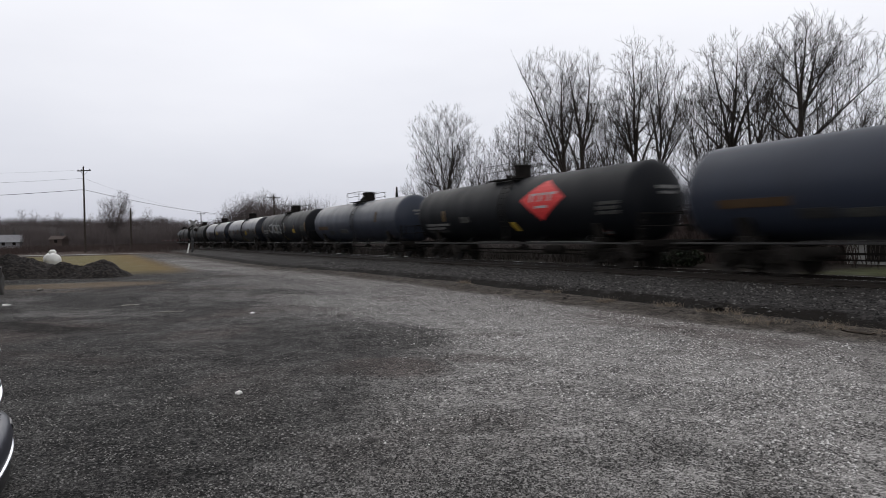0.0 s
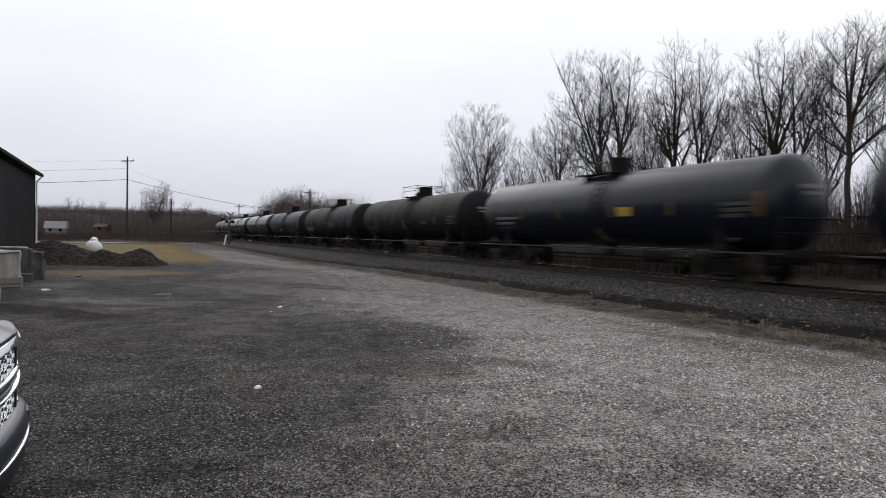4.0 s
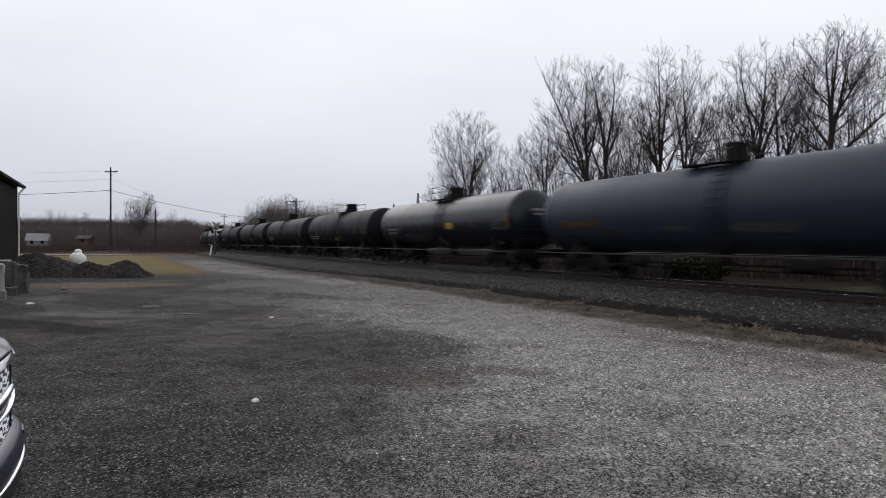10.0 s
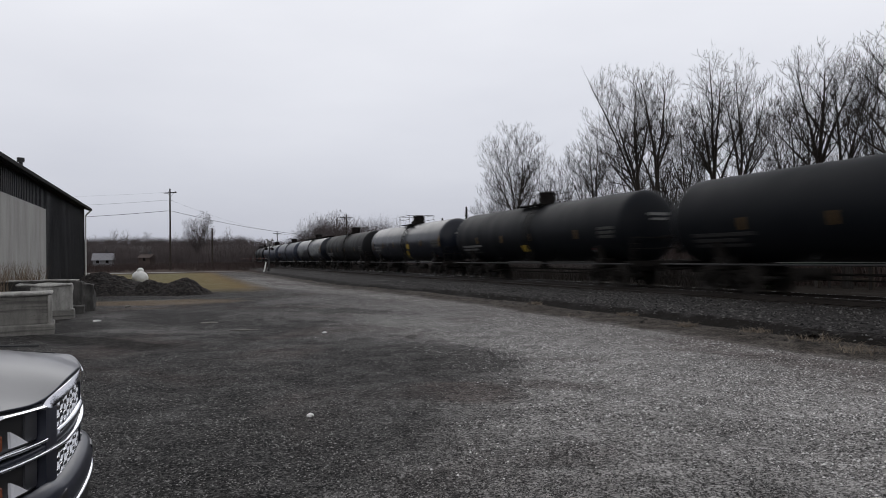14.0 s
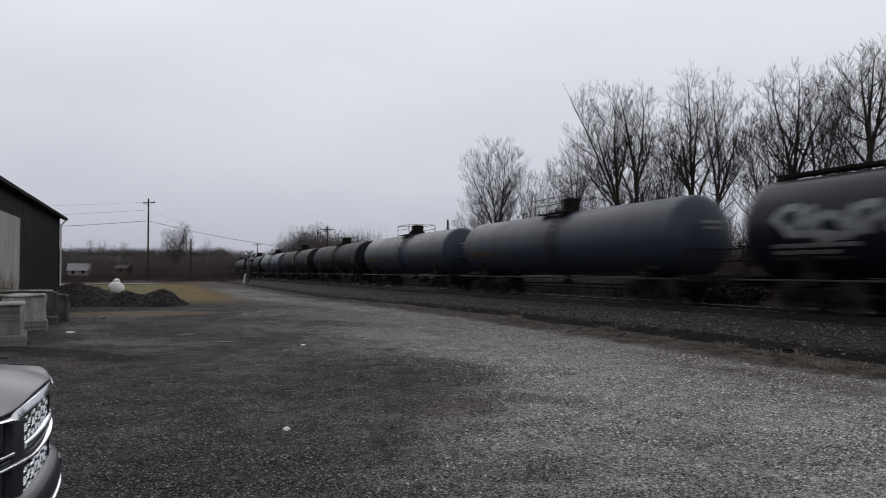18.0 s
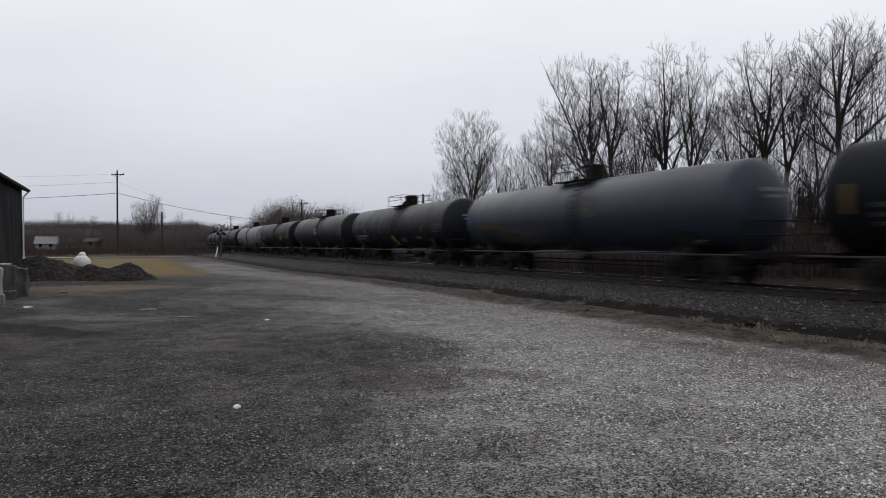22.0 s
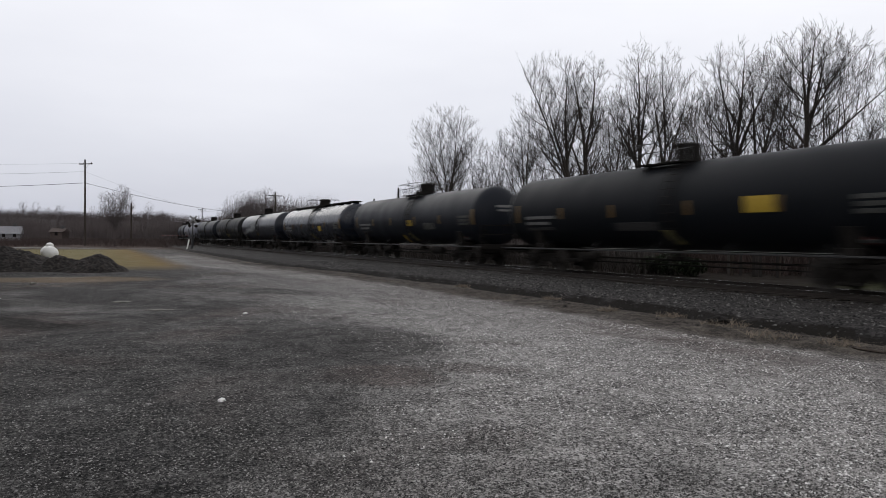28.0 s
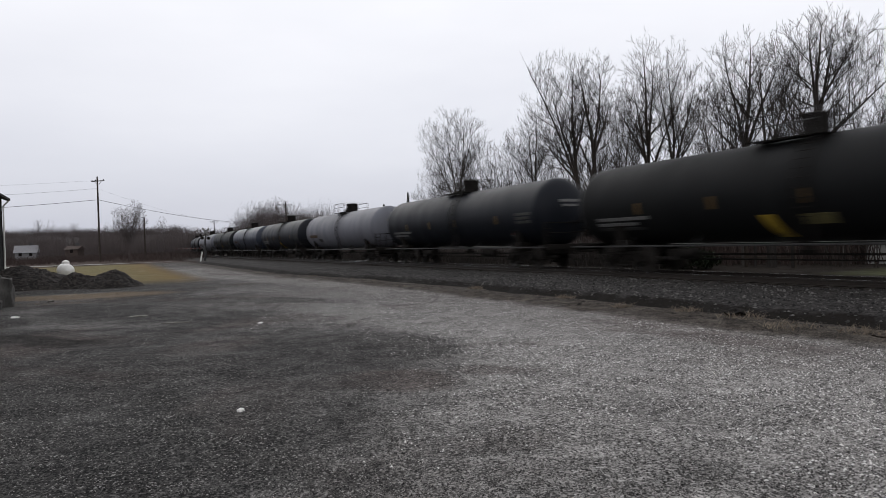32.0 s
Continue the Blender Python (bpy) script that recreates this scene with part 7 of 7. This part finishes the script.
    band("grille_bar", [(-0.95, 0.688, 0.704), (-0.71, 0.672, 0.688), (-0.478, 0.655, 0.671), (-0.226, 0.636, 0.652), (0.0, 0.632, 0.648), (0.226, 0.636, 0.652), (0.478, 0.655, 0.671), (0.71, 0.672, 0.688), (0.95, 0.688, 0.704)], 0.026, 0.05, "chrome", t, "thin chrome line across the nose")
    for sgn in (-1, 1):
        band("lamp_brow", mirrored([(-0.955, 0.908, 0.942), (-0.865, 0.913, 0.937), (-0.545, 0.884, 0.908)], sgn), 0.026, 0.05, "chrome", t, "chrome bar under the hood edge", 4, 0.006, -0.02)
        for tops, chrome in (([(-0.94, 0.752, 0.902), (-0.86, 0.75, 0.908), (-0.52, 0.728, 0.882)], [(-0.955, 0.738, 0.756), (-0.86, 0.738, 0.756), (-0.5, 0.712, 0.727)]),
                                   ([(-0.94, 0.525, 0.682), (-0.86, 0.525, 0.682), (-0.525, 0.502, 0.655)], [(-0.955, 0.508, 0.526), (-0.86, 0.508, 0.526), (-0.51, 0.482, 0.498)])):
            lamp = band("headlamp", mirrored(tops, sgn), -0.03, 0.03, "black_plastic", t)
            band("lamp_bezel", mirrored(chrome, sgn), 0.016, 0.05, "chrome", t)
            low = tops[1][1]
            ya, yb = sgn * 0.775, sgn * 0.64
            wedge = [(bow(ya) - 0.016, ya, low + 0.012), (bow(yb) - 0.016, yb, low + 0.0), (bow(sgn * 0.71) - 0.018, sgn * 0.71, low + 0.045), (bow(ya) - 0.02, ya, low + 0.085)]
            wedge += [(p - 0.012, q, r) for p, q, r in wedge]
            part("reflector", mesh_of("reflector", wedge, [(0, 1, 2, 3), (7, 6, 5, 4), (0, 4, 5, 1), (1, 5, 6, 2), (2, 6, 7, 3), (3, 7, 4, 0)], MAT["lamp_white"]), lamp, None, "white wedge-shaped lamp reflector")
            band("side_marker", mirrored([(-0.935, low + 0.01, low + 0.085), (-0.825, low + 0.01, low + 0.085)], sgn), -0.02, 0.012, "amber_lens", t, "amber turn-signal lens")
            band("lamp_divider", mirrored([(-0.655, low + 0.0, low + 0.135), (-0.535, low - 0.012, low + 0.128)], sgn), -0.022, 0.012, "smoked", t)
        band("grille_post", mirrored([(-0.51, 0.46, 0.872), (-0.44, 0.455, 0.866), (-0.365, 0.45, 0.866)], sgn), 0.008, 0.06, "car_paint", t, "painted post between lamp and grille")
    for z0, z1, cols, rows in ((0.735, 0.868, 9, 2), (0.465, 0.60, 9, 2)):
        band("grille_backing", [(-0.36, z0, z1), (0.36, z0, z1)], -0.045, 0.02, "black_plastic", t, "", 8)
        part("grille_mesh", rods_mesh("grille_mesh", cell_rods(-0.355, 0.355, z0 + 0.005, z1 - 0.005, -0.012, cols, rows), MAT["grille_chrome"], 5), t, None, "chrome honeycomb grille insert")
    band("grille_frame", [(-0.37, 0.708, 0.742), (0.0, 0.706, 0.736), (0.37, 0.708, 0.742)], 0.022, 0.05, "chrome", t, "", 8, 0.012)
    band("grille_frame", [(-0.40, 0.440, 0.456), (0.0, 0.444, 0.462), (0.40, 0.440, 0.456)], 0.022, 0.05, "chrome", t, "", 8)
    # bumper: a painted ledge and face, a black air slot, a chrome strip and a black lower valance
    verts, faces = [], []
    prof = [(0.0, 0.49), (0.038, 0.474), (0.062, 0.44), (0.07, 0.395), (0.064, 0.345), (0.0, 0.33)]
    segs = 24
    for i in range(segs + 1):
        yy = -0.99 + 1.98 * i / segs
        drop = 0.08 * smooth_step(0.6, 0.98, abs(yy))
        lift = 0.03 * smooth_step(-0.38, -0.56, yy)
        for a, z in prof:
            verts.append((bow(yy * 0.93) + a - drop, yy, z + (lift if z > 0.4 else 0)))
    k = len(prof)
    for i in range(segs):
        for j in range(k - 1):
            faces.append((i * k + j, i * k + j + 1, (i + 1) * k + j + 1, (i + 1) * k + j))
    me = mesh_of("bumper", verts, faces, MAT["car_paint"], True)
    me.set_sharp_from_angle(angle=radians(35))
    part("bumper", me, t, None, "painted front bumper")
    band("bumper_strip", [(-0.92, 0.318, 0.336), (0.0, 0.318, 0.336), (0.92, 0.318, 0.336)], 0.078, 0.03, "chrome", t, "thin chrome strip across the bumper", 8)
    band("valance", [(-0.93, 0.20, 0.316), (0.0, 0.20, 0.316), (0.93, 0.20, 0.316)], 0.056, 0.11, "black_plastic", t, "black lower valance", 8)
    for sgn in (-1, 1):
        band("air_slot", mirrored([(-0.56, 0.385, 0.452), (-0.42, 0.375, 0.448)], sgn), 0.072, 0.03, "black_plastic", t, "", 3)
    # body behind, cab and bed
    bm = bmesh.new()
    add_box(bm, (4.1, 1.92, 0.62), (-3.4, 0, 0.72), (0, 0, 0), 0.06)
    part("body", finish(bm, "body", MAT["car_paint"], True), t)
    verts = []
    for xx, zz, hw in ((-1.3, 1.03, 0.90), (-1.95, 1.62, 0.72), (-3.2, 1.66, 0.72), (-3.7, 1.03, 0.90)):
        verts += [(xx, -hw, zz), (xx, hw, zz)]
    cab_f = [(0, 2, 3, 1), (2, 4, 5, 3), (4, 6, 7, 5), (0, 6, 4, 2), (1, 3, 5, 7)]
    part("cab", mesh_of("cab", verts, cab_f, MAT["car_paint"]), t)
    part("windshield", mesh_of("windshield", [(-1.34, -0.8, 1.08), (-1.88, -0.66, 1.58), (-1.88, 0.66, 1.58), (-1.34, 0.8, 1.08)], [(0, 1, 2, 3)], MAT["car_glass"]), t, pose(0.02, 0, 0.015))
    for sgn in (-1, 1):
        part("side_window", mesh_of("side_window", [(-1.55, sgn * 0.885, 1.1), (-2.05, sgn * 0.745, 1.56), (-3.1, sgn * 0.745, 1.59), (-3.4, sgn * 0.885, 1.1)], [(0, 1, 2, 3)], MAT["car_glass"]), t, pose(0, sgn * 0.012, 0))
        bm = bmesh.new()
        add_box(bm, (0.12, 0.26, 0.2), (-1.6, sgn * 1.08, 1.16), (0, 0, 0), 0.04)
        part("mirror", finish(bm, "mirror", MAT["black_plastic"]), t)
    for sx in (-0.9, -4.4):
        for sgn in (-1, 1):
            v, f = lathe([(-0.12, 0.2), (-0.12, 0.34), (-0.09, 0.37), (0.09, 0.37), (0.12, 0.34), (0.12, 0.2)], 30)
            wheel = part("wheel", mesh_of("wheel", v, f, MAT["tyre"], True), t, pose(sx, sgn * 0.84, 0.37))
            v, f = lathe([(-0.1, 0.02), (-0.1, 0.2), (0.1, 0.2), (0.1, 0.02)], 24)
            part("rim", mesh_of("rim", v, f, MAT["steel"], True), wheel)
    return t


pickup(-2.16, 3.72, 21)


# ---- what moves ----
def motions():
    for k, car in enumerate(TRAIN):
        rows = []
        for t in range(33):
            rows.append((t, pose(*track_pose(car_s(k, t)))))
        walk(car, rows)
    # the wheels roll: 0.4825 m radius, one turn of 360 degrees each 3.03 m
    first = {}
    step = math.degrees(CAR_SPEED / FPS / 0.4825)
    for k, ob in ROLLING:
        if k not in first:
            m = ob.matrix_basis.translation.copy()
            walk(ob, [(n / FPS, pose(m.x, m.y, m.z, -n * step)) for n in range(32 * FPS + 1)])
            first[k] = ob
        else:
            keys = first[k].animation_data
            ob.rotation_mode = "QUATERNION"
            own = ob.animation_data_create()
            own.action = keys.action
            own.action_slot = keys.action_slot


motions()
